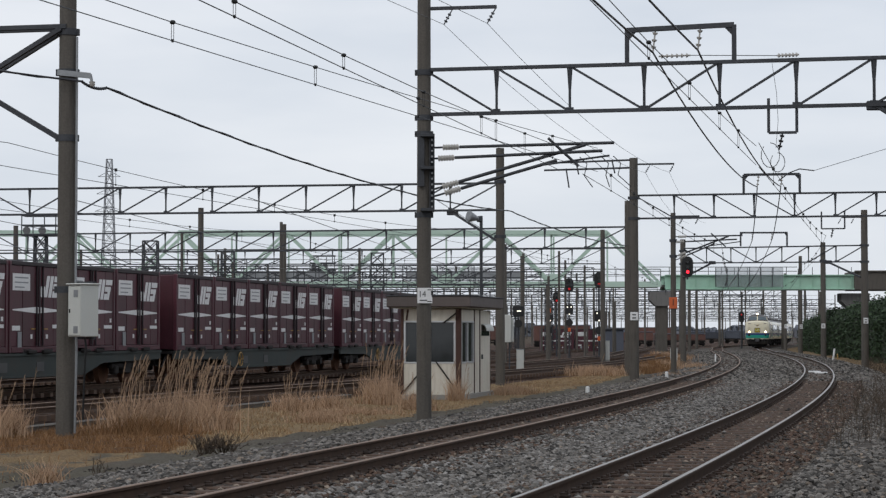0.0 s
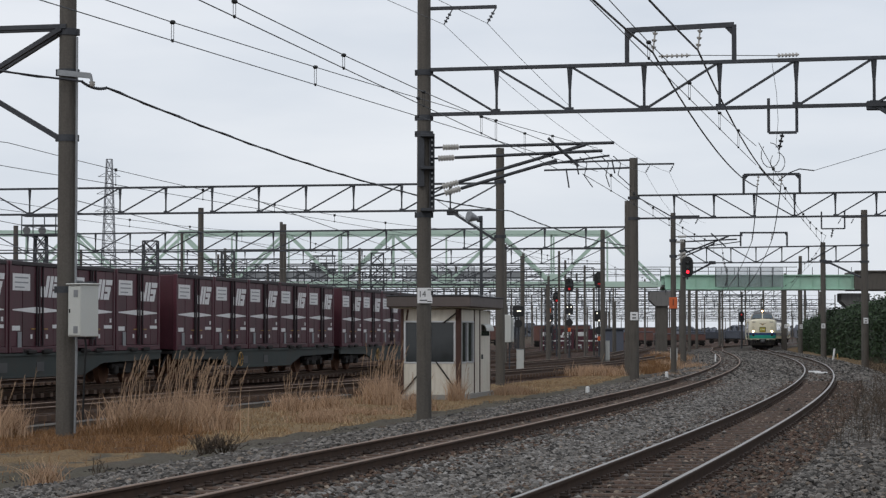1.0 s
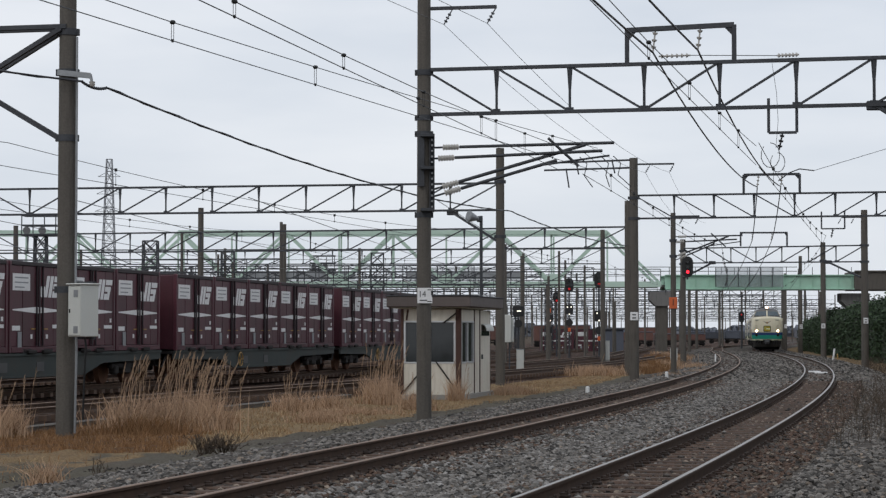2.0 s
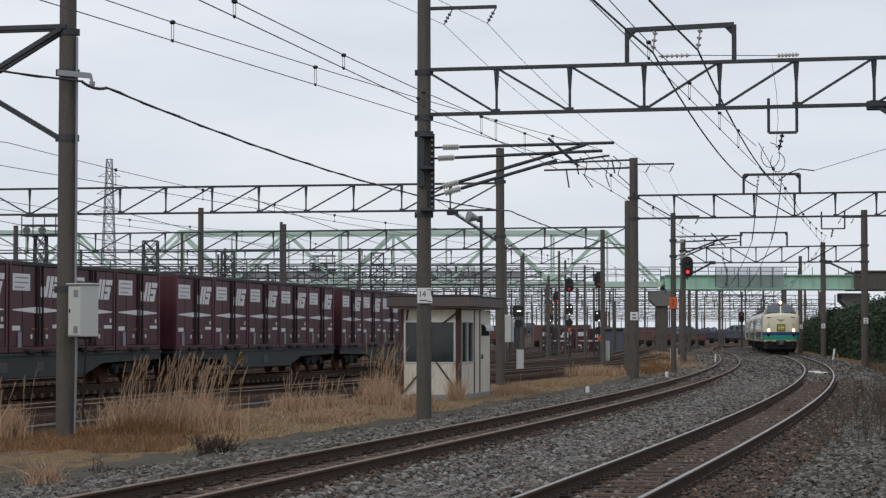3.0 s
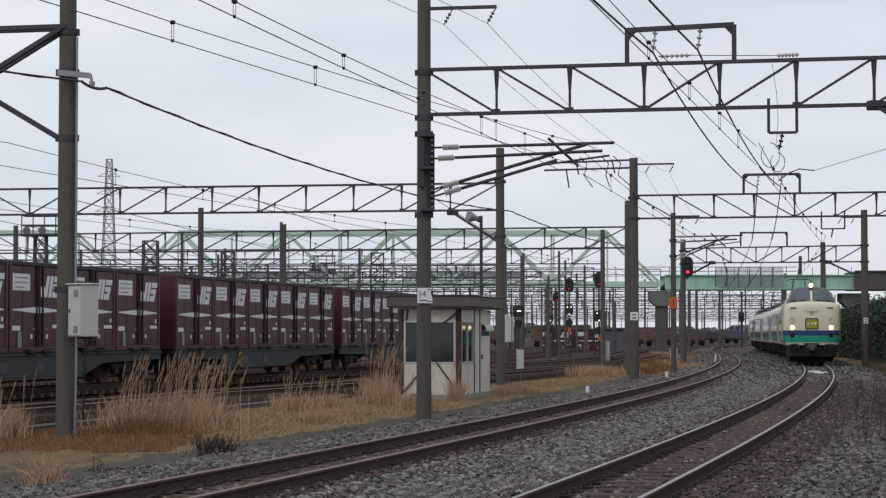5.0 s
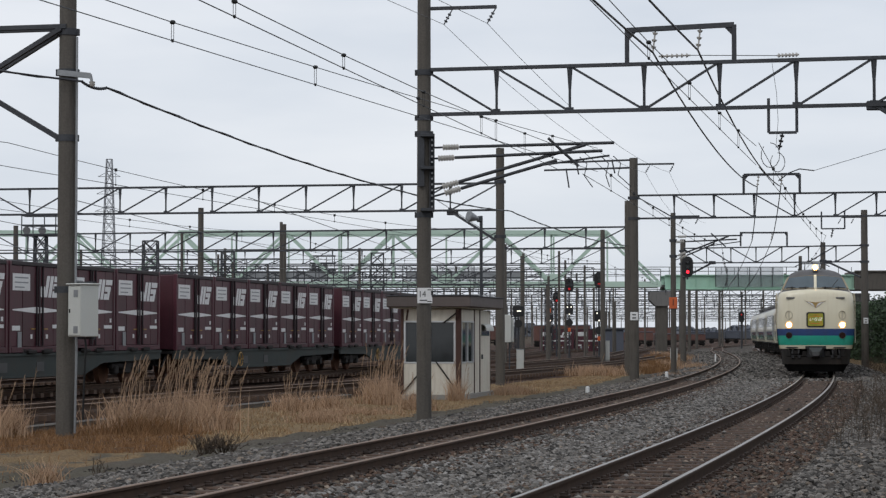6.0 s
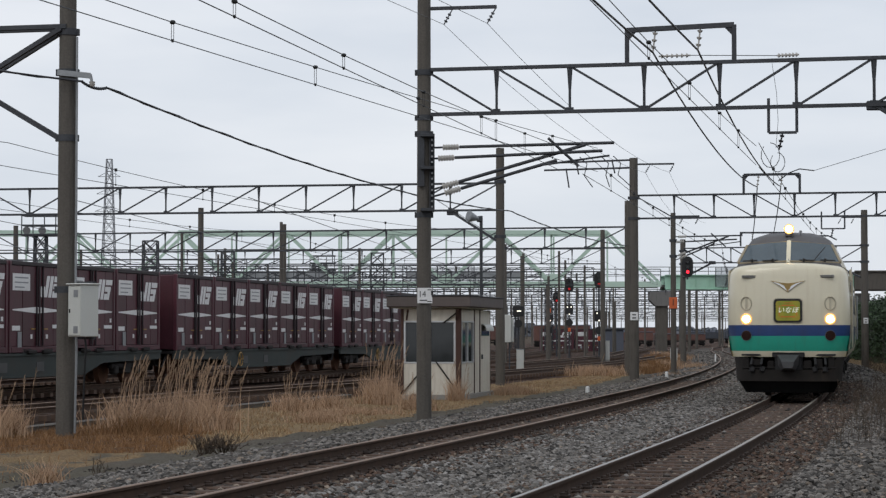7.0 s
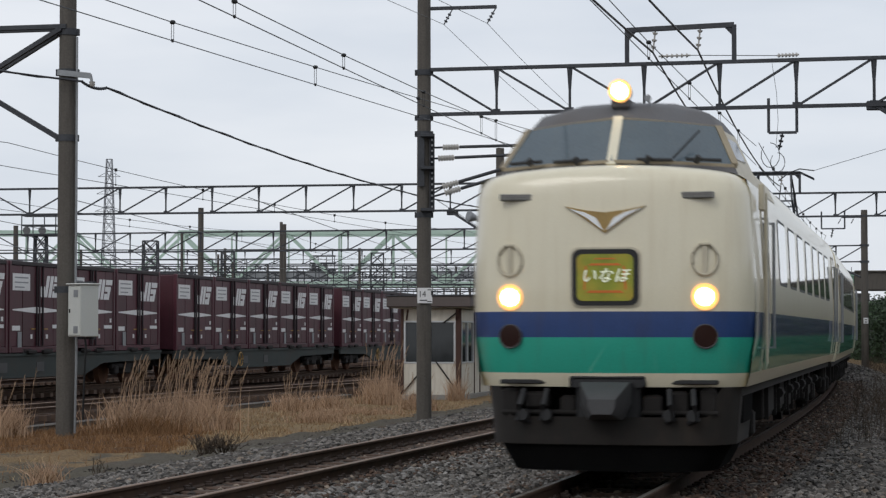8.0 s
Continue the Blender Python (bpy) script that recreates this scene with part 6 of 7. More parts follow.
def pantograph(parent, x):
    g = Geo()
    for s in (-1, 1):
        g.bar((x - 0.9, s * 0.55, 3.75), (x + 0.9, s * 0.55, 3.75), 0.06)
        for k in (-0.9, 0.9):
            insulator(g, (x + k, s * 0.55, 3.55), (x + k, s * 0.55, 3.75), 2, 0.07)
        for k in (-1, 1):
            g.tube((x + k * 0.7, s * 0.5, 3.78), (x + k * 1.05, s * 0.42, 4.35), 0.025, 6)
            g.tube((x + k * 1.05, s * 0.42, 4.35), (x + k * 0.12, s * 0.35, 5.0), 0.02, 6)
    for k in (-1, 1):
        g.tube((x + k * 1.05, -0.42, 4.35), (x + k * 1.05, 0.42, 4.35), 0.02, 6)
        g.tube((x + k * 0.14, -0.55, 5.03), (x + k * 0.14, 0.55, 5.03), 0.025, 6)
        for s in (-1, 1):
            g.tube((x + k * 0.14, s * 0.55, 5.03), (x + k * 0.14, s * 0.85, 4.88), 0.02, 6)
    part("pantograph", g, STEEL, parent)


def coach(label, panto=False, green=False):
    c = thing("railway_coach", label, "railway coach", group="express train")
    g = Geo()
    g.loft([body_ring(-0.2), body_ring(-CAR)], slots=body_slot, caps=(True, True))
    part("body", g, PAINT, c)
    for s in (-1, 1):
        for i in range(8):
            side_window(c, -3.0 - i * 1.98, 1.45, 2.12, 2.82, s)
        side_door(c, -1.4, s)
        side_door(c, -18.8, s)
    g = Geo()
    g.box((-10, 0, 0.93), (19.6, 2.6, 0.1))
    part("underframe", g, DARK_IRON, c)
    equipment(c, -5.6, -14.6)
    bogie(c, -3.3)
    bogie(c, -17.0)
    roof_units(c, (-4.5, -9.9, -15.3) if not panto else (-9.0, -14.5))
    if panto:
        pantograph(c, -4.2)
    g = Geo()
    g.box((0.05, 0, 2.0), (0.5, 1.3, 2.0), bevel=0.05)
    part("gangway_bellows", g, BLACK, c)
    return c


def face_plan(hw, fwd, n=27):
    """Outline of the rounded front at one height: y and x, from one side to the other."""
    out = []
    for i in range(n):
        u = -1 + 2 * i / (n - 1)
        u = math.copysign(abs(u) ** 0.6, u)
        y = hw * u
        x = fwd - 0.15 * u * u - 0.35 * abs(u) ** 12
        out.append((x, y))
    return out


FACE = [(0.98, 1.35, -0.10), (1.12, 1.385, -0.04), (1.48, 1.435, 0.02), (1.74, 1.45, 0.04), (2.08, 1.45, 0.05), (2.5, 1.4305, 0.05), (2.9, 1.412, 0.04), (3.05, 1.39, 0.022),
        (3.13, 1.36, -0.005), (3.19, 1.32, -0.06), (3.228, 1.26, -0.17), (3.25, 1.18, -0.5)]
FACE_SLOT = [0, 2, 1, 0, 0, 0, 0, 0, 0, 0, 0]


def face_x(z, y):
    """How far forward the front skin lies at a height and offset."""
    hw = float(np.interp(z, [a for a, _, _ in FACE], [b for _, b, _ in FACE]))
    fw = float(np.interp(z, [a for a, _, _ in FACE], [c for _, _, c in FACE]))
    u = min(1.0, abs(y) / hw)
    return fw - 0.15 * u * u - 0.35 * u ** 12


def disc(g, y, z, r, proud, thick, n=24, slot=0, r2=None):
    pts = [(y + r * math.cos(2 * math.pi * i / n), z + r * math.sin(2 * math.pi * i / n)) for i in range(n)]
    front = [(face_x(b, a) + proud, a, b) for a, b in pts]
    back = [(face_x(b, a) - thick, a, b) for a, b in pts]
    g.add(front + back + [(face_x(z, y) + proud * 1.25, y, z)], [(i, (i + 1) % n, 2 * n) for i in range(n)] + [(n + i, n + (i + 1) % n, (i + 1) % n, i) for i in range(n)], slot)


def lead_car():
    c = thing("express_train_cab_car", "cream express cab car with navy and green bands and lit headlamps", "railway coach", group="express train")
    g = Geo()
    low = [(x, y, min(z, 3.13)) for x, y, z in body_ring(-0.45)]
    back = [(x - 3.2, y, z) for x, y, z in low]
    g.loft([low, back, body_ring(-3.9), body_ring(-CAR - 0.6)], slots=lambda a, j: 0 if a == 0 and body_slot(a, j) == 3 else body_slot(a, j), caps=(False, True))
    part("body", g, PAINT, c)
    # rounded front
    g = Geo()
    rings = []
    for z, hw, fw in FACE:
        arch = 0.09 * max(0.0, (z - 2.9) / 0.35)
        rings.append([(-0.47, -hw if z < 3.1 else -min(hw, 1.30), z - arch)] + [(x, y, z - arch * (y / hw) ** 2) for x, y in face_plan(hw, fw)] + [(-0.47, hw if z < 3.1 else min(hw, 1.30), z - arch)])
    g.loft(rings, closed=False, slots=lambda a, j: FACE_SLOT[a])
    part("nose", g, PAINT, c)
    # raised cab
    base = [(-0.36, 0.0, 3.22), (-0.50, 0.66, 3.205), (-0.80, 1.27, 3.14), (-2.2, 1.385, 3.06), (-4.4, 1.385, 3.06)]
    sill = [(-0.40, 0.0, 3.275), (-0.57, 0.62, 3.27), (-0.84, 1.215, 3.25), (-2.2, 1.29, 3.27), (-4.4, 1.30, 3.26)]
    head = [(-0.92, 0.0, 3.765), (-1.05, 0.53, 3.73), (-1.22, 1.01, 3.685), (-2.3, 1.10, 3.68), (-4.4, 1.15, 3.38)]
    brow = [(-1.12, 0.0, 3.925), (-1.24, 0.48, 3.91), (-1.42, 0.90, 3.86), (-2.3, 0.97, 3.84), (-4.4, 1.0, 3.44)]
    crown = [(-1.7, 0.0, 4.03), (-1.75, 0.5, 4.01), (-1.9, 0.75, 3.95), (-2.6, 0.7, 3.95), (-4.4, 0.5, 3.55)]
    def both(row):
        return [(x, -y, z) for x, y, z in reversed(row[1:])] + row
    g = Geo()
    g.loft([both(r) for r in (base, sill, head, brow, crown)], closed=False, slots=lambda a, j: 1 if a < 2 and j in (0, 1, 6, 7) else 0)
    k = len(g.v)
    g.face([k - 9 + i for i in range(9)], 0)
    part("cab_roof", g, [ROOF_GREY, CREAM_DIRTY], c)
    def pane(a, b, cc, d, inset, name="windscreen", mats=SCREEN):
        a, b, cc, d = (Vector(p) for p in (a, b, cc, d))
        mid = (a + b + cc + d) / 4
        nrm = (b - a).cross(d - a).normalized()
        pts = [p.lerp(mid, inset) for p in (a, b, cc, d)]
        w = Geo()
        w.add([p + nrm * 0.012 for p in pts] + [p - nrm * 0.02 for p in pts], [(0, 1, 2, 3), (7, 6, 5, 4), (0, 4, 5, 1), (1, 5, 6, 2), (2, 6, 7, 3), (3, 7, 4, 0)])
        return part(name, w, mats, c), nrm
    for s in (-1, 1):
        def m(p):
            return (p[0], s * p[1], p[2])
        order = (lambda *q: q) if s > 0 else (lambda a, b, cc, d: (b, a, d, cc))
        rows_ = [[Vector(m(q)) + Vector((0.016, 0, 0.016)) for q in row[:3]] for row in (sill, head)]
        rows_ += [[q - Vector((0.03, 0, 0.03)) for q in row] for row in (rows_[1], rows_[0])]
        w = Geo()
        w.loft([[row[k] for row in rows_] for k in (range(3) if s > 0 else range(2, -1, -1))], caps=(True, True))
        part("windscreen", w, SCREEN, c)
        pane(*order(m(sill[2]), m(sill[3]), m(head[3]), m(head[2])), 0.45, "cab_side_window", GLASS)
        g = Geo()
        g.bar(m(sill[2]), m(head[2]), 0.07)
        g.bar(m((-0.38, 0.03, 3.28)), m(sill[1]), 0.035)
        g.bar(m(sill[1]), m(sill[2]), 0.035)
        g.bar(m((-0.92, 0.03, 3.77)), m(head[1]), 0.04)
        g.bar(m(head[1]), m(head[2]), 0.04)
        part("windscreen_trim", g, ALU_WARM, c)
        for y0, y1 in ((0.25, 0.62), (0.75, 1.1)):
            w = Geo()
            w.tube((-0.44 - 0.22 * (y0 / 1.2) ** 2, s * y0, 3.305), (-0.42 - 0.28 * (y1 / 1.2) ** 2, s * y1, 3.295), 0.02, 6)
            w.tube((-0.42 - 0.24 * (y0 / 1.2) ** 2, s * (y0 + 0.1), 3.27), (-0.40 - 0.22 * (y0 / 1.2) ** 2, s * (y0 + 0.14), 3.33), 0.035, 6)
            part("wiper", w, BLACK, c)
    w = Geo()
    w.tube((-0.53, 0.62, 3.32), (-0.80, 0.86, 3.62), 0.011, 6)
    part("wiper", w, BLACK, c)
    g = Geo()
    g.bar((-0.37, 0, 3.24), (-0.93, 0, 3.785), 0.10, 0.05)
    part("centre_pillar", g, CREAM, c)
    # roof lamp
    g = Geo()
    g.tube((-1.2, 0, 4.08), (-1.02, 0, 4.08), 0.11, 24, r2=0.125)
    g.box((-1.16, 0, 3.95), (0.24, 0.2, 0.12), bevel=0.03)
    h = part("roof_headlamp", g, ROOF_GREY, c)
    g = Geo()
    g.tube((-1.02, 0, 4.08), (-1.0, 0, 4.08), 0.122, 24)
    part("reflector", g, LAMP_RIM, h)
    g = Geo()
    g.tube((-1.0, 0, 4.08), (-0.985, 0, 4.08), 0.085, 24)
    part("lens", g, HEAD_LAMP, h)
    g = Geo()
    g.tube((-1.35, 0.27, 3.86), (-1.35, 0.27, 4.03), 0.012, 6)
    g.tube((-1.35, 0.27, 4.02), (-1.22, 0.27, 4.02), 0.02, 8, r2=0.04)
    part("horn", g, STEEL_PALE, c)
    # lamps on the face
    for s in (-1, 1):
        y = s * 0.99
        g = Geo()
        disc(g, y, 1.885, 0.135, 0.018, 0.06)
        rim = part("headlamp", g, LAMP_RIM, c, "round headlamp glowing warm white")
        g = Geo()
        disc(g, y, 1.885, 0.09, 0.028, 0.03)
        part("lens", g, HEAD_LAMP, rim)
        g = Geo()
        disc(g, y, 1.49, 0.115, 0.02, 0.06)
        t = part("tail_lamp", g, TAIL_LAMP, c, "unlit dark red tail lamp")
        g = Geo()
        xx = face_x(1.49, y) + 0.02
        g.line([(face_x(1.49, y + 0.118 * math.cos(a * math.pi / 12)) + 0.02, y + 0.118 * math.cos(a * math.pi / 12), 1.49 + 0.118 * math.sin(a * math.pi / 12)) for a in range(25)], 0.008, 6)
        part("rim", g, COUPLER, t)
        g = Geo()
        x = face_x(2.25, y)
        n = 28
        ring = []
        for i in range(n + 1):
            a = 2 * math.pi * i / n
            ring.append((face_x(2.26 + 0.155 * math.sin(a), y + 0.125 * math.cos(a)) + 0.012, y + 0.125 * math.cos(a), 2.26 + 0.155 * math.sin(a)))
        g.line(ring, 0.018, 6)
        g.bar((x + 0.012, y, 2.12), (x + 0.012, y, 2.40), 0.03, 0.05)
        g.box((x + 0.02, y, 2.41), (0.04, 0.12, 0.035), bevel=0.01)
        part("blanked_lamp_ring", g, CREAM_DIRTY, c)
        g = Geo()
        x = face_x(2.90, s * 0.88)
        g.box((x + 0.0, s * 0.88, 2.90), (0.07, 0.42, 0.068), bevel=0.008, rz=-s * 0.19)
        gr = part("intake_grille", g, GRILLE_GREY, c)
        g = Geo()
        for k in range(3):
            g.box((x + 0.037, s * 0.88, 2.878 + k * 0.022), (0.004, 0.38, 0.004), rz=-s * 0.19)
        part("slat", g, COUPLER, gr)
        g = Geo()
        g.box((face_x(1.03, s * 0.86) + 0.01, s * 0.86, 1.03), (0.10, 0.5, 0.045), bevel=0.01, rz=-s * 0.17)
        part("step_slot", g, BLACK, c)
    # emblem
    x = face_x(2.75, 0) + 0.012
    def plate(name, pts, m, lift, parent=c):
        g = Geo()
        n = len(pts)
        f_ = [(face_x(z, y) + lift, y, z) for y, z in pts]
        bk = [(face_x(z, y) - 0.02, y, z) for y, z in pts]
        g.add(f_ + bk, [tuple(range(n)), tuple(range(2 * n - 1, n - 1, -1))] + [(i, n + i, n + (i + 1) % n, (i + 1) % n) for i in range(n)])
        return part(name, g, m, parent)
    em = plate("emblem", [(-0.41, 2.80), (-0.18, 2.755), (0.0, 2.735), (0.18, 2.755), (0.41, 2.80), (0.22, 2.68), (0.0, 2.525), (-0.22, 2.68)], GOLD, 0.02)
    for s in (-1, 1):
        pts = [(s * 0.37, 2.778), (s * 0.2, 2.735), (s * 0.09, 2.68), (s * 0.012, 2.55), (s * 0.2, 2.69)]
        plate("wing", pts if s < 0 else pts[::-1], CHROME, 0.032, em)
    # destination display
    def rounded(y0, y1, z0, z1, r):
        pts = []
        for cy, cz, a0 in ((y1 - r, z0 + r, -90), (y1 - r, z1 - r, 0), (y0 + r, z1 - r, 90), (y0 + r, z0 + r, 180)):
            for k in range(5):
                a = radians(a0 + k * 22.5)
                pts.append((cy + r * math.cos(a), cz + r * math.sin(a)))
        return pts
    sg = plate("destination_display", rounded(-0.355, 0.355, 1.785, 2.385, 0.09), CREAM_DIRTY, 0.02)
    plate("display_bezel", rounded(-0.335, 0.335, 1.80, 2.365, 0.085), BLACK, 0.032, sg)
    plate("display_roll", rounded(-0.285, 0.285, 1.845, 2.315, 0.06), SIGN_FACE, 0.038, sg)
    for z0, z1, yy in ((2.20, 2.222, 0.17), (1.925, 1.95, 0.19), (2.262, 2.275, 0.12)):
        plate("display_line", [(-yy, z0), (yy, z0), (yy - 0.03, z1), (-yy + 0.03, z1)], SIGN_ORANGE, 0.0395, sg)
    for sy in (-1, 1):
        pts = [(sy * 0.20, 1.95), (sy * 0.218, 1.97), (sy * 0.2, 2.2), (sy * 0.18, 2.19)]
        plate("display_line", pts if sy > 0 else pts[::-1], SIGN_ORANGE, 0.0395, sg)
    cu = bpy.data.curves.new("display_lettering", "FONT")
    cu.body, cu.size, cu.extrude, cu.align_x, cu.align_y, cu.shear = "いなほ", 0.16, 0.003, "CENTER", "CENTER", 0.26
    cu.offset, cu.space_character = 0.0022, 1.08
    txt = new("display_lettering", cu)
    dg = bpy.context.evaluated_depsgraph_get()
    me = bpy.data.meshes.new_from_object(txt.evaluated_get(dg))
    bpy.data.objects.remove(txt)
    me.materials.clear()
    me.materials.append(SIGN_TEXT)
    part("display_lettering", me, None, sg, "slanted white train name", at=Matrix.Translation((face_x(2.08, 0) + 0.043, 0, 2.09)) @ Matrix.Rotation(radians(90), 4, "Z") @ Matrix.Rotation(radians(90), 4, "X"))
    # skirt, plough, coupler
    def apron(name, z0, z1, w0, w1, f0, f1, m, rise=lambda y: 0.0):
        g = Geo()
        lo = [(x, y, z0) for x, y in face_plan(w0, f0, 41)]
        hi = [(x, y, z1 + rise(y)) for x, y in face_plan(w1, f1, 41)]
        li = [(x - 0.06, y * 0.96, z0) for x, y in face_plan(w0, f0, 41)]
        g.loft([hi, lo, li], closed=False)
        for s, i in ((1, -1), (-1, 0)):
            a, b = lo[i], hi[i]
            g.add([a, b, (-2.0, b[1], b[2]), (-2.0, a[1], z0)], [(0, 1, 2, 3) if s < 0 else (3, 2, 1, 0)])
        return part(name, g, m, c)
    apron("skirt", 0.40, 0.68, 1.25, 1.30, -0.06, -0.04, SKIRT, lambda y: 0.30 * max(0.0, min(1.0, (abs(y) - 1.0) / 0.12)))
    # Black apron painting the shade of the recess behind the skirt.
    apron("skirt_back", 0.60, 0.99, 1.29, 1.30, -0.35, -0.35, UNDER_BLACK)
    apron("snow_plough", 0.13, 0.40, 1.05, 1.20, -0.12, -0.10, UNDER_BLACK)
    for s in (-1, 1):
        for k, y in enumerate((0.86, 0.62)):
            g = Geo()
            g.line([(-0.1, s * y, 0.95), (0.02, s * (y + 0.02), 0.8), (-0.02, s * (y + 0.05), 0.66), (-0.12, s * (y - 0.05), 0.62)], 0.03, 8)
            g.tube((-0.1, s * y, 0.7), (0.0, s * y, 0.7), 0.06, 10)
            part("brake_hose", g, BLACK, c)
    for s, y, z, w, h in ((-1, 0.42, 0.78, 0.16, 0.22), (1, 0.44, 0.8, 0.2, 0.2), (1, 0.7, 0.82, 0.2, 0.24), (-1, 0.74, 0.84, 0.24, 0.18), (1, 1.0, 0.84, 0.16, 0.26), (-1, 1.02, 0.82, 0.18, 0.28)):
        g = Geo()
        g.box((-0.24, s * y, z), (0.16, w, h), bevel=0.03)
        part("valve_box", g, DARK_IRON, c)
    g = Geo()
    g.tube((-0.17, -1.1, 0.72), (-0.17, 1.1, 0.72), 0.025, 8)
    part("air_pipe", g, DARK_IRON, c)
    cp = Geo()
    prof = [(-0.25, 1.03), (0.25, 1.03), (0.24, 0.82), (0.17, 0.66), (-0.17, 0.66), (-0.24, 0.82)]
    cp.loft([[(-0.5, y, z) for y, z in prof], [(0.12, y, z) for y, z in prof], [(0.34, y * 0.55, 0.80 + (z - 0.86) * 0.4) for y, z in prof]], caps=(True, True))
    cpl = part("coupler_cover", cp, COUPLER, c, "grey angular coupler cover")
    g = Geo()
    g.box((-0.3, 0, 0.84), (0.4, 0.66, 0.46), bevel=0.06)
    part("coupler_pocket", g, BLACK, cpl)
    g = Geo()
    x = face_x(1.03, 0)
    for y0, y1, z in ((-0.38, 0.38, 1.075), ):
        g.box((x - 0.02, 0, z), (0.10, y1 - y0, 0.03), bevel=0.01)
    for s in (-1, 1):
        g.box((x - 0.02, s * 0.37, 1.03), (0.10, 0.03, 0.1), bevel=0.01)
    g.box((x - 0.03, 0, 1.02), (0.09, 0.72, 0.09))
    part("coupler_recess", g, BLACK, c)
    # sides
    for s in (-1, 1):
        side_door(c, -2.1, s)
        side_door(c, -19.3, s)
        for i in range(7):
            side_window(c, -4.9 - i * 1.98, 1.3, 2.12, 2.84, s)
        g = Geo()
        g.tube((-1.45, s * 1.49, 1.2), (-1.45, s * 1.49, 3.0), 0.02, 6)
        g.box((-1.3, s * 1.46, 2.95), (0.12, 0.06, 0.3), bevel=0.02)
        part("grab_rail", g, CREAM_DIRTY, c)
    g = Geo()
    g.box((-10.3, 0, 0.93), (19.4, 2.6, 0.1))
    part("underframe", g, DARK_IRON, c)
    equipment(c, -5.6, -14.8)
    bogie(c, -3.4)
    bogie(c, -17.4)
    roof_units(c, (-7.5, -12.0, -16.5))
    return c


SIGN_ORANGE = mat("orange_display_print", (0.5, 0.13, 0.02), 0.5, emit=0.12)
# Near-black, hardly any sheen: the black plough, and painted shade behind the skirt.
UNDER_BLACK = mat("black_plough_and_recess_shade", (0.004, 0.004, 0.004), 1.0, vary=0.3, spec=0.05)
ALU_WARM = mat("tan_window_trim", (0.30, 0.25, 0.17), 0.6, vary=0.2)
CREAM_DIRTY = mat("grimy_cream_paint", (0.50, 0.45, 0.34), 0.5, vary=0.15)

# arc length along the express track, and the train's run along it
ARC_D = np.arange(-40.0, 430.0, 0.5)
ARC_S = np.concatenate([[0], np.cumsum([math.hypot(0.5, line_x(b) - line_x(a)) for a, b in zip(ARC_D[:-1], ARC_D[1:])])])


def front_d(t):
    return 254.9 - 29.68 * t + 0.0557 * t * t


def rail_point(s):
    d = float(np.interp(s, ARC_S, ARC_D))
    return off(d, blend(d, [(18, 0.0), (36, -0.13), (70, -0.14), (120, -0.05), (200, 0.0)]))


def car_pose(t, behind, b1=3.4, b2=17.4):
    s = float(np.interp(front_d(t), ARC_D, ARC_S)) + behind
    p1, p2 = rail_point(s + b1), rail_point(s + b2)
    f = (p1 - p2)
    f.z = 0.0
    f.normalize()
    o = p1 + f * b1
    return Matrix(((f.x, -f.y, 0, o.x), (f.y, f.x, 0, o.y), (0, 0, 1, o.z), (0, 0, 0, 1)))


TRAIN = [lead_car()]
for k in range(5):
    TRAIN.append(coach("cream express coach with navy and green bands" + (" and raised pantograph" if k in (0, 2) else ""), panto=k in (0, 2)))


def motions():
    """The express runs along its track for the whole clip."""
    for i, car in enumerate(TRAIN):
        behind = 0.0 if i == 0 else 20.9 + (i - 1) * 20.5
        walk(car, [(0.25 * k, car_pose(0.25 * k, behind, 3.4 if i == 0 else 3.3, 17.4 if i == 0 else 17.0)) for k in range(33)])


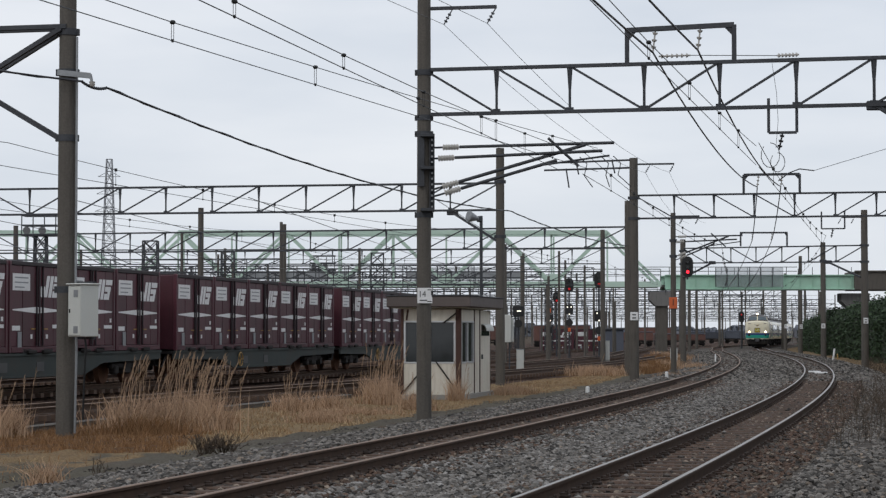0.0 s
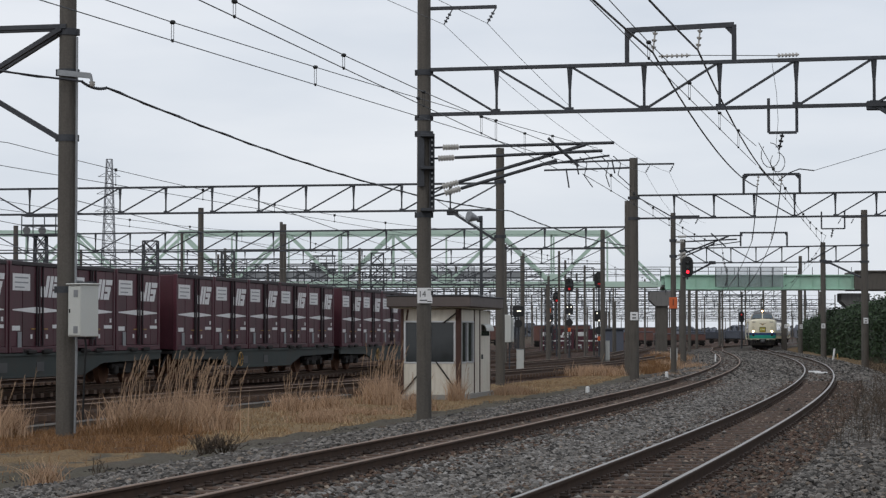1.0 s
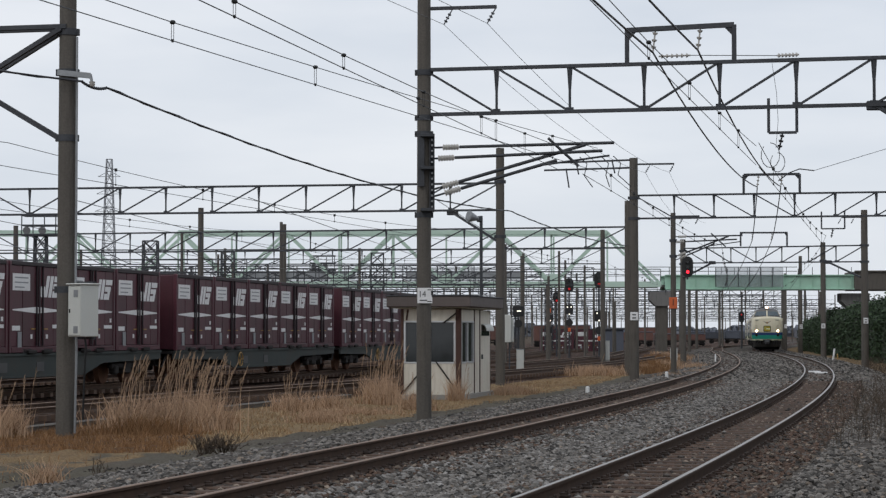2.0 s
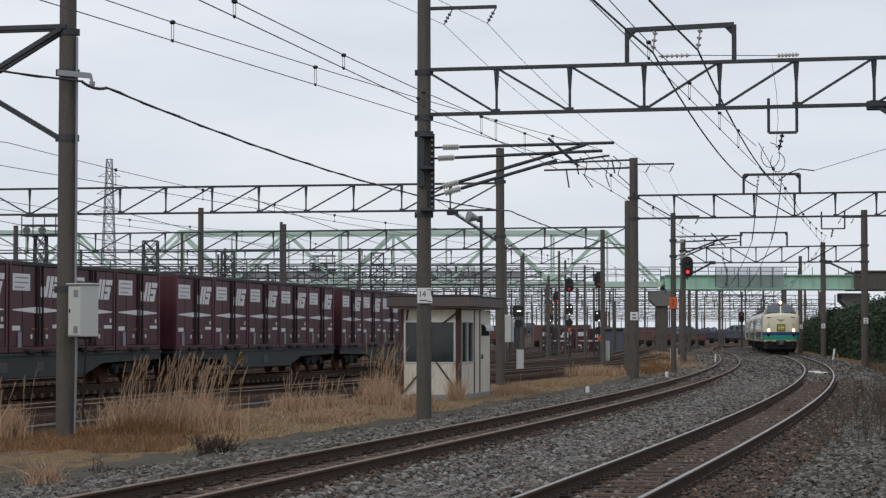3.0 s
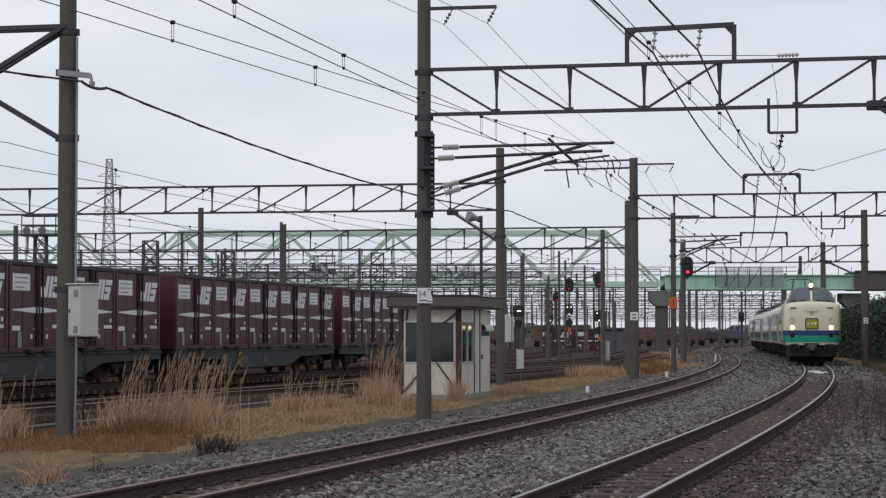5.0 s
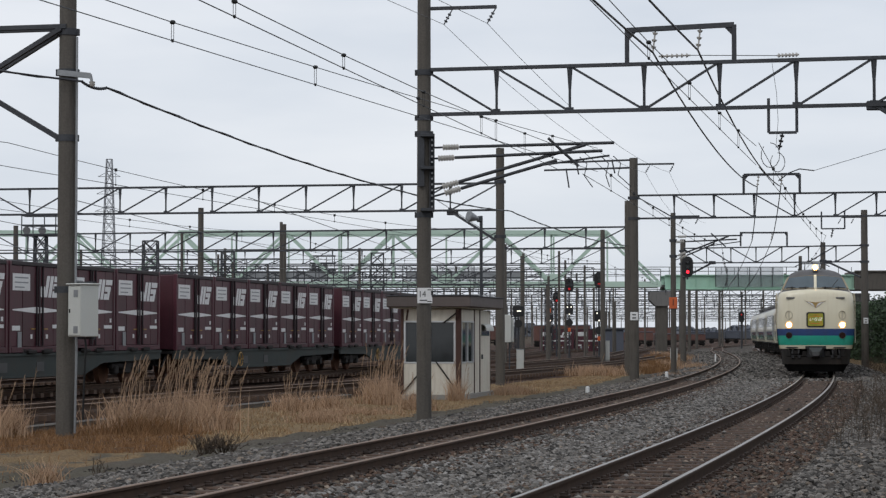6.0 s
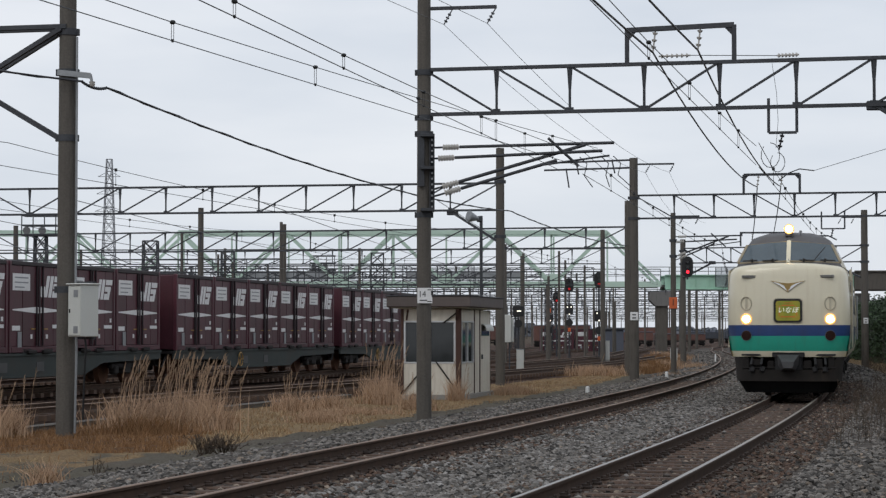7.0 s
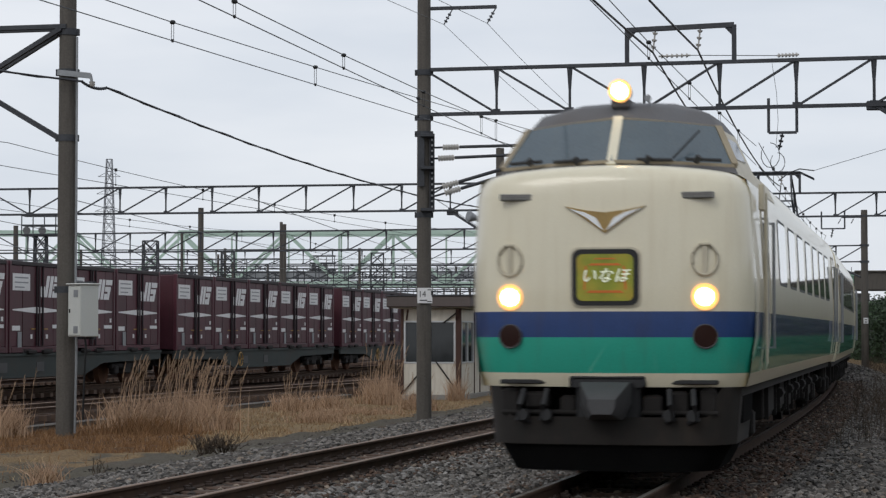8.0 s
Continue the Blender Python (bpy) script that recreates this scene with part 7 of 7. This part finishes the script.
# ---- hedge ----
def hedge():
    rng = np.random.default_rng(5)
    h = thing("conifer_hedge", "tall dark green clipped hedge beside the railway", "hedge")
    g = Geo()
    ds = np.arange(-14, 330, 2.0)
    rings = []
    def mid(d):
        return 6.6
    def width(d):
        return 0.9 + 0.25 * math.sin(d * 0.7) + 0.2 * math.sin(d * 1.9)
    def height(d):
        return blend(d, [(55, 2.15), (100, 3.7), (150, 3.6), (200, 3.3), (260, 2.7)]) + 0.22 * math.sin(d * 0.5 + 1) + 0.15 * math.sin(d * 1.7)
    # Dark hull behind the leaves; its colour stands in for the shade between them.
    for d in ds:
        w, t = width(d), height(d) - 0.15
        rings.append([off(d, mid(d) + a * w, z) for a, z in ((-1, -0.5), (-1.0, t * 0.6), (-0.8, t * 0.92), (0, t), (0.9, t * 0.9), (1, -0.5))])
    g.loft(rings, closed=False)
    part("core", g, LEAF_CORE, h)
    n = 80000
    d = 96 + 233 * rng.random(n) ** 1.5
    k = rng.random(n)
    pts = np.zeros((n, 3))
    for i in range(n):
        w, t = width(d[i]), height(d[i])
        lump = 0.22 * math.sin(d[i] * 2.3 + k[i] * 5) + 0.18 * math.sin(d[i] * 5.1 - k[i] * 9)
        if k[i] < 0.72:
            z = -0.4 + (t + 0.3) * k[i] / 0.72
            o = mid(d[i]) - w - 0.12 - lump * 0.8 + 0.5 * max(0, z / t - 0.75)
        else:
            z = t + rng.normal(0, 0.13) + lump * 0.7
            o = mid(d[i]) + w * (-1 + 2 * (k[i] - 0.72) / 0.28)
        p = off(d[i], o + rng.normal(0, 0.1), z)
        pts[i] = p
    leaf_cloud(pts, 0.10, rng, LEAF, "foliage", h)
    n = 22000
    near = np.zeros((n, 3))
    for i in range(n):
        dd, kk = rng.uniform(-14, 97), rng.random()
        w, t = width(dd), height(dd)
        side = rng.choice((-1, 1))
        if kk < 0.7:
            o, z = mid(dd) + side * (w + rng.normal(0.05, 0.08)), -0.4 + (t + 0.3) * kk / 0.7
        else:
            o, z = mid(dd) + w * rng.uniform(-1, 1), t + rng.normal(0, 0.1)
        near[i] = off(dd, o, z)
    leaf_cloud(near, 0.16, rng, LEAF, "near_foliage", h)


hedge()


# ---- dead grass, reeds and weeds ----
def blades(specs, material, name, parent=None, label="", seg=3):
    """specs: (x, y, z, height, lean x, lean y, width). Each blade bends over along its length."""
    v, f = [], []
    for x, y, z, h, lx, ly, w in specs:
        k = len(v)
        px, py = (1.0, 0.15)
        for s in range(seg):
            t = s / seg
            b = t * t
            ww = w * (1 - 0.7 * t) / 2
            v.append((x + lx * b - px * ww, y + ly * b - py * ww, z + h * t))
            v.append((x + lx * b + px * ww, y + ly * b + py * ww, z + h * t))
        v.append((x + lx, y + ly, z + h * (1 - 0.12 * (abs(lx) + abs(ly)))))
        for s in range(seg - 1):
            f.append((k + 2 * s, k + 2 * s + 1, k + 2 * s + 3, k + 2 * s + 2))
        f.append((k + 2 * seg - 2, k + 2 * seg - 1, k + 2 * seg))
    me = bpy.data.meshes.new(name)
    me.from_pydata(v, [], f)
    me.materials.append(material)
    ob = part(name, me, None, parent, label, kind="stuff")
    return ob


def reed_clump(x, d, w, dep, h, n_leaf, n_stalk, seed, leaf=STRAW_PALE, blade=1.0, label="clump of tall dry reed grass with feathery plumes"):
    rng = random.Random(seed)
    base = GROUND_Z + grade(d)
    c = thing("reed_clump", label, "dry grass", group="reed clumps")
    sp = []
    for _ in range(n_leaf):
        a, b = rng.gauss(0, 0.42) * w, rng.gauss(0, 0.42) * dep
        hh = h * rng.uniform(0.18, 0.62)
        sp.append((x + a, d + b, base, hh, rng.gauss(0.0, 0.4) * hh, rng.gauss(0, 0.25) * hh, blade * rng.uniform(0.008, 0.017)))
    blades(sp, leaf, "foliage", c)
    sp = []
    for _ in range(n_leaf // 3):
        a, b = rng.gauss(0, 0.45) * w, rng.gauss(0, 0.45) * dep
        hh = h * rng.uniform(0.12, 0.4)
        sp.append((x + a, d + b, base, hh, rng.gauss(0.0, 0.5) * hh, rng.gauss(0, 0.3) * hh, blade * rng.uniform(0.008, 0.016)))
    blades(sp, STRAW_RED, "withered_foliage", c)
    st, pl = [], []
    for _ in range(n_stalk):
        a, b = rng.gauss(0, 0.38) * w, rng.gauss(0, 0.38) * dep
        hh = h * rng.uniform(0.7, 1.08)
        lx = rng.gauss(0.12, 0.1) * hh
        st.append((x + a, d + b, base, hh, lx, 0, 0.012))
        tx, tz = x + a + lx, base + hh * (1 - 0.12 * abs(lx))
        for k in range(9):
            t = k / 8
            pl.append((tx - lx * 0.4 * (1 - t), d + b + rng.gauss(0, 0.01), tz - 0.26 + 0.24 * t, rng.uniform(0.07, 0.12), rng.uniform(0.0, 0.07), rng.gauss(0, 0.02), 0.013))
    blades(st, STRAW_PALE, "reed_straw", c)
    blades(pl, PLUME, "seed_fluff", c, seg=2)


reed_clump(-5.9, 40.5, 0.9, 0.8, 1.4, 520, 26, 1)
reed_clump(-5.1, 41.0, 0.9, 0.8, 1.45, 560, 44, 2)
reed_clump(-4.5, 40.2, 0.6, 0.7, 1.4, 480, 32, 3)
reed_clump(-5.5, 39.0, 0.9, 0.5, 0.7, 700, 4, 4, STRAW_RED)
reed_clump(-1.75, 56.5, 0.6, 0.7, 1.6, 420, 34, 5)
reed_clump(-1.5, 55.0, 0.5, 0.6, 1.2, 380, 12, 6)
reed_clump(-2.9, 52.5, 0.6, 0.6, 0.8, 420, 12, 7)
reed_clump(-3.7, 51.0, 0.6, 0.6, 0.9, 400, 10, 8)
reed_clump(-0.6, 51.5, 0.5, 0.3, 0.9, 420, 5, 9)
reed_clump(-7.9, 37.5, 0.5, 0.7, 1.2, 600, 8, 10)
reed_clump(-4.85, 25.6, 0.22, 0.25, 0.62, 240, 0, 11, label="small tuft of pale dry grass")
reed_clump(0.35, 58.7, 0.3, 0.3, 1.3, 220, 6, 12)
reed_clump(6.9, 95.0, 1.5, 1.0, 0.95, 1300, 2, 13, blade=2.2, label="broad tuft of pale dry grass beside the siding")
reed_clump(-2.1, 48.0, 1.4, 0.4, 0.45, 700, 0, 14, label="low band of dry grass at the path edge")
reed_clump(-2.6, 44.5, 0.7, 0.4, 0.5, 500, 0, 15, label="low band of dry grass at the path edge")


def dead_shrub(x, d, w, h, n, seed, z=GROUND_Z, r=0.005, spread=1.0, label="leafless dark dead shrub"):
    rng = random.Random(seed)
    c = thing("dead_shrub", label, "shrub", group="dead shrubs")
    g = Geo()
    for _ in range(n):
        a, b = rng.gauss(0, 0.3) * w, rng.gauss(0, 0.3) * w
        hh = h * rng.uniform(0.5, 1.1)
        p0 = Vector((x + a * 0.5, d + b * 0.5, z + grade(d) - 0.03))
        p1 = p0 + Vector((a * 0.8 * spread + rng.gauss(0, 0.05), b * 0.5, hh * 0.6))
        p2 = p1 + Vector((a * 0.5 * spread + rng.gauss(0, 0.08), 0, hh * 0.4))
        g.line([p0, p1, p2], r, 4)
        for _ in range(4):
            q = p0.lerp(p2, rng.uniform(0.35, 0.95))
            g.line([q, q + Vector((rng.gauss(0, 0.14) * h, rng.gauss(0, 0.05), rng.uniform(0.05, 0.25) * h))], r * 0.7, 3)
    part("twiggy_growth", g, TWIG, c, kind="stuff")


dead_shrub(-3.72, 32.5, 0.26, 0.34, 46, 21)
dead_shrub(-3.42, 32.7, 0.24, 0.32, 40, 23)
dead_shrub(-4.5, 27.2, 0.12, 0.3, 7, 22, spread=0.4)
for k_ in range(22):
    d_, o_ = 30.5 + k_ * 1.05, 1.75 + (k_ * 37 % 11) * 0.09
    dead_shrub(off(d_, o_).x, off(d_, o_).y, 1.1, 0.5 + 0.06 * (k_ % 6), 9, 30 + k_, z=ground_z(d_, o_), r=0.0038, spread=0.2, label="thin dark dead weed stems standing on the ballast shoulder")
for k_ in range(12):
    d_, o_ = 56 + k_ * 5.0, 2.6 + (k_ * 37 % 10) * 0.1
    dead_shrub(off(d_, o_).x, off(d_, o_).y, 1.6, 0.7, 24, 60 + k_, z=ground_z(d_, o_), r=0.004, spread=0.3, label="tangle of dark dead weed stems beside the track")
for x_, d_, h_ in ((11.4, 93.2, 0.7), (12.6, 107.0, 0.9), (13.6, 112.0, 0.8), (9.6, 88.0, 0.6), (2.3, 66.0, 0.6), (1.9, 64.5, 0.5)):
    reed_clump(x_, d_, 0.7, 1.2, h_, 420, 2, int(x_ * 10), label="dry brown weeds along the siding")


rng_ = random.Random(77)
for k_ in range(26):
    d_ = 96 + k_ * 3.6
    p_ = off(d_, local_off(d_) - 3.3 - rng_.uniform(0.0, 2.2))
    reed_clump(p_.x, p_.y, 1.0, 1.6, rng_.uniform(0.45, 0.95), 260, 0, 200 + k_, leaf=STRAW_RED if k_ % 3 else STRAW_PALE, blade=2.4, label="dry brown weeds along the siding")


def meadow():
    """Short dead grass between the path and the siding."""
    rng = np.random.default_rng(9)
    groups = {"meadow_straw": (STRAW, []), "meadow_red": (STRAW_RED, [])}
    n = 62000
    d = 24 + 80 * rng.random(n) ** 2.0
    for i in range(n):
        lo, yo = path_off(d[i]) + 0.5 * noise.noise(Vector((d[i] * 0.4, 3, 0))), yard_off(d[i]) + 1.9
        o = yo + (lo - yo) * rng.random()
        e = (o - yo) / max(0.1, lo - yo)
        red = (30.5 < d[i] < 43.0 and off(d[i], o).x < -4.3 and rng.random() < 0.93) or rng.random() < 0.12
        if d[i] < 30.5 and rng.random() < 0.82:
            continue
        if noise.noise(Vector((o * 0.5, d[i] * 0.25, 0))) < -0.22 and not red:
            continue
        p = off(d[i], o, GROUND_Z)
        if -2.2 < p.x < 2.6 and 58.5 < p.y < 66:
            continue
        h = rng.uniform(0.05, 0.12) * 1.3 if red else rng.uniform(0.03, 0.09)
        groups["meadow_red" if red else "meadow_straw"][1].append((p.x, p.y, p.z - 0.02, h, rng.normal(0, 0.05), rng.normal(0, 0.04), rng.uniform(0.007, 0.017)))
    for nm, (m, sp) in groups.items():
        tagged(blades(sp, m, nm, None, seg=2), "short dead grass covering the ground beside the path", "dry grass", kind="stuff")


meadow()


# ---- ballast stones ----
def stones(name, label, count, region, material, size, seed):
    """Loose angular stones, each a distorted octahedron, as one mesh."""
    rng = np.random.default_rng(seed)
    base = np.array([(1, 0, 0), (-1, 0, 0), (0, 1, 0), (0, -1, 0), (0, 0, 1), (0, 0, -1), (0.62, 0.62, 0.55), (-0.62, 0.58, 0.5)], float)
    tri = np.array([(0, 6, 4), (0, 2, 6), (2, 7, 6), (6, 7, 4), (7, 2, 1), (7, 1, 4), (1, 3, 4), (3, 0, 4), (2, 0, 5), (1, 2, 5), (3, 1, 5), (0, 3, 5)])
    vs = np.zeros((count, 8, 3))
    for i in range(count):
        d, o = region(rng)
        p = off(d, o)
        z = ground_z(d, o) + p.z
        s = size * rng.uniform(0.55, 1.35)
        q = base * rng.uniform(0.7, 1.3, (8, 1)) * np.array((1.25, 0.95, 0.75)) * s
        a, b = rng.uniform(0, 6.28), rng.uniform(-0.6, 0.6)
        ca, sa, cb_, sb = math.cos(a), math.sin(a), math.cos(b), math.sin(b)
        rot = np.array([[ca, -sa, 0], [sa, ca, 0], [0, 0, 1]]) @ np.array([[1, 0, 0], [0, cb_, -sb], [0, sb, cb_]])
        vs[i] = q @ rot.T + np.array((p.x, p.y, z + s * rng.uniform(-0.1, 0.55)))
    faces = (tri[None] + (np.arange(count) * 8)[:, None, None]).reshape(-1, 3)
    me = bpy.data.meshes.new(name)
    me.from_pydata(vs.reshape(-1, 3).tolist(), [], faces.tolist())
    me.materials.append(material)
    tagged(new(name, me), label, "ballast", kind="stuff")


def spread(d0, d1, o_pick):
    def pick(rng):
        d = d0 + (d1 - d0) * rng.random() ** 1.35
        return d, o_pick(d, rng)
    return pick


stones("centre_ballast", "loose grey crushed-stone ballast between the two tracks", 34000, spread(16, 85, lambda d, r: local_off(d) / 2 + (local_off(d) / 2 + 1.05) * max(-1.0, min(1.0, r.normal(0, 0.6)))), STONE, 0.036, 41)
stones("shoulder_ballast", "loose grey crushed-stone ballast on the outer shoulder", 17000, spread(17, 90, lambda d, r: 1.6 + 1.5 * r.random()), STONE, 0.036, 42)
stones("path_side_ballast", "loose grey crushed-stone ballast beside the path", 16000, spread(17, 75, lambda d, r: local_off(d) - 0.95 - 2.4 * r.random()), STONE, 0.038, 43)
stones("rusty_ballast", "rust-brown ballast packed between the rails", 9000, spread(16, 60, lambda d, r: r.uniform(-0.46, 0.46) + (local_off(d) if r.random() < 0.4 else 0.0)), STONE_BROWN, 0.024, 44)
stones("rail_side_ballast", "brown-stained ballast along the outsides of the rails", 16000, spread(16, 75, lambda d, r: (r.choice((-1, 1)) * r.uniform(0.66, 1.5)) + (local_off(d) if r.random() < 0.45 else 0.0)), STONE_BROWN, 0.032, 45)
stones("buff_ballast", "buff and pale stones scattered through the grey ballast", 14000, spread(16, 90, lambda d, r: r.uniform(local_off(d) - 3.1, 3.0)), STONE_WARM, 0.034, 46)
stones("dark_ballast", "dark stones scattered through the grey ballast", 20000, spread(16, 90, lambda d, r: r.uniform(local_off(d) - 3.1, 3.0)), STONE_DARK, 0.036, 49)
stones("pale_ballast", "pale grey stones scattered through the ballast", 9000, spread(16, 90, lambda d, r: local_off(d) / 2 + (local_off(d) / 2 + 1.0) * max(-1.6, min(1.0, r.normal(0, 0.65)))), STONE_PALE, 0.036, 50)
stones("far_ballast", "grey ballast stretching along the curve", 12000, spread(75, 215, lambda d, r: r.uniform(local_off(d) - 2.2, 2.8)), STONE, 0.07, 47)
stones("path_gravel", "loose gravel on the cinder path", 2500, spread(20, 60, lambda d, r: r.uniform(path_off(d), local_off(d) - 3.2)), STONE_DARK, 0.016, 48)


# ---- concrete cable trough along the siding ----
def cable_trough():
    t = thing("cable_trough", "low grey concrete cable trough beside the siding", "cable trough", kind="structure")
    seg = Geo()
    seg.box((0, 0, 0.03), (0.26, 1.96, 0.16), bevel=0.015)
    seg.box((0, 0, 0.115), (0.3, 1.92, 0.03), bevel=0.01)
    me = seg.mesh("trough_segment", CONCRETE)
    d = 30.0
    while d < 58:
        p = off(d, yard_off(d) + 1.85, GROUND_Z)
        u = line_dir(d)
        part("trough_segment", me, None, t, at=Matrix.Translation(p) @ Matrix.Rotation(-math.atan2(u.x, u.y) + 0.01 * math.sin(d * 3), 4, "Z"))
        d += 1.95


cable_trough()


motions()
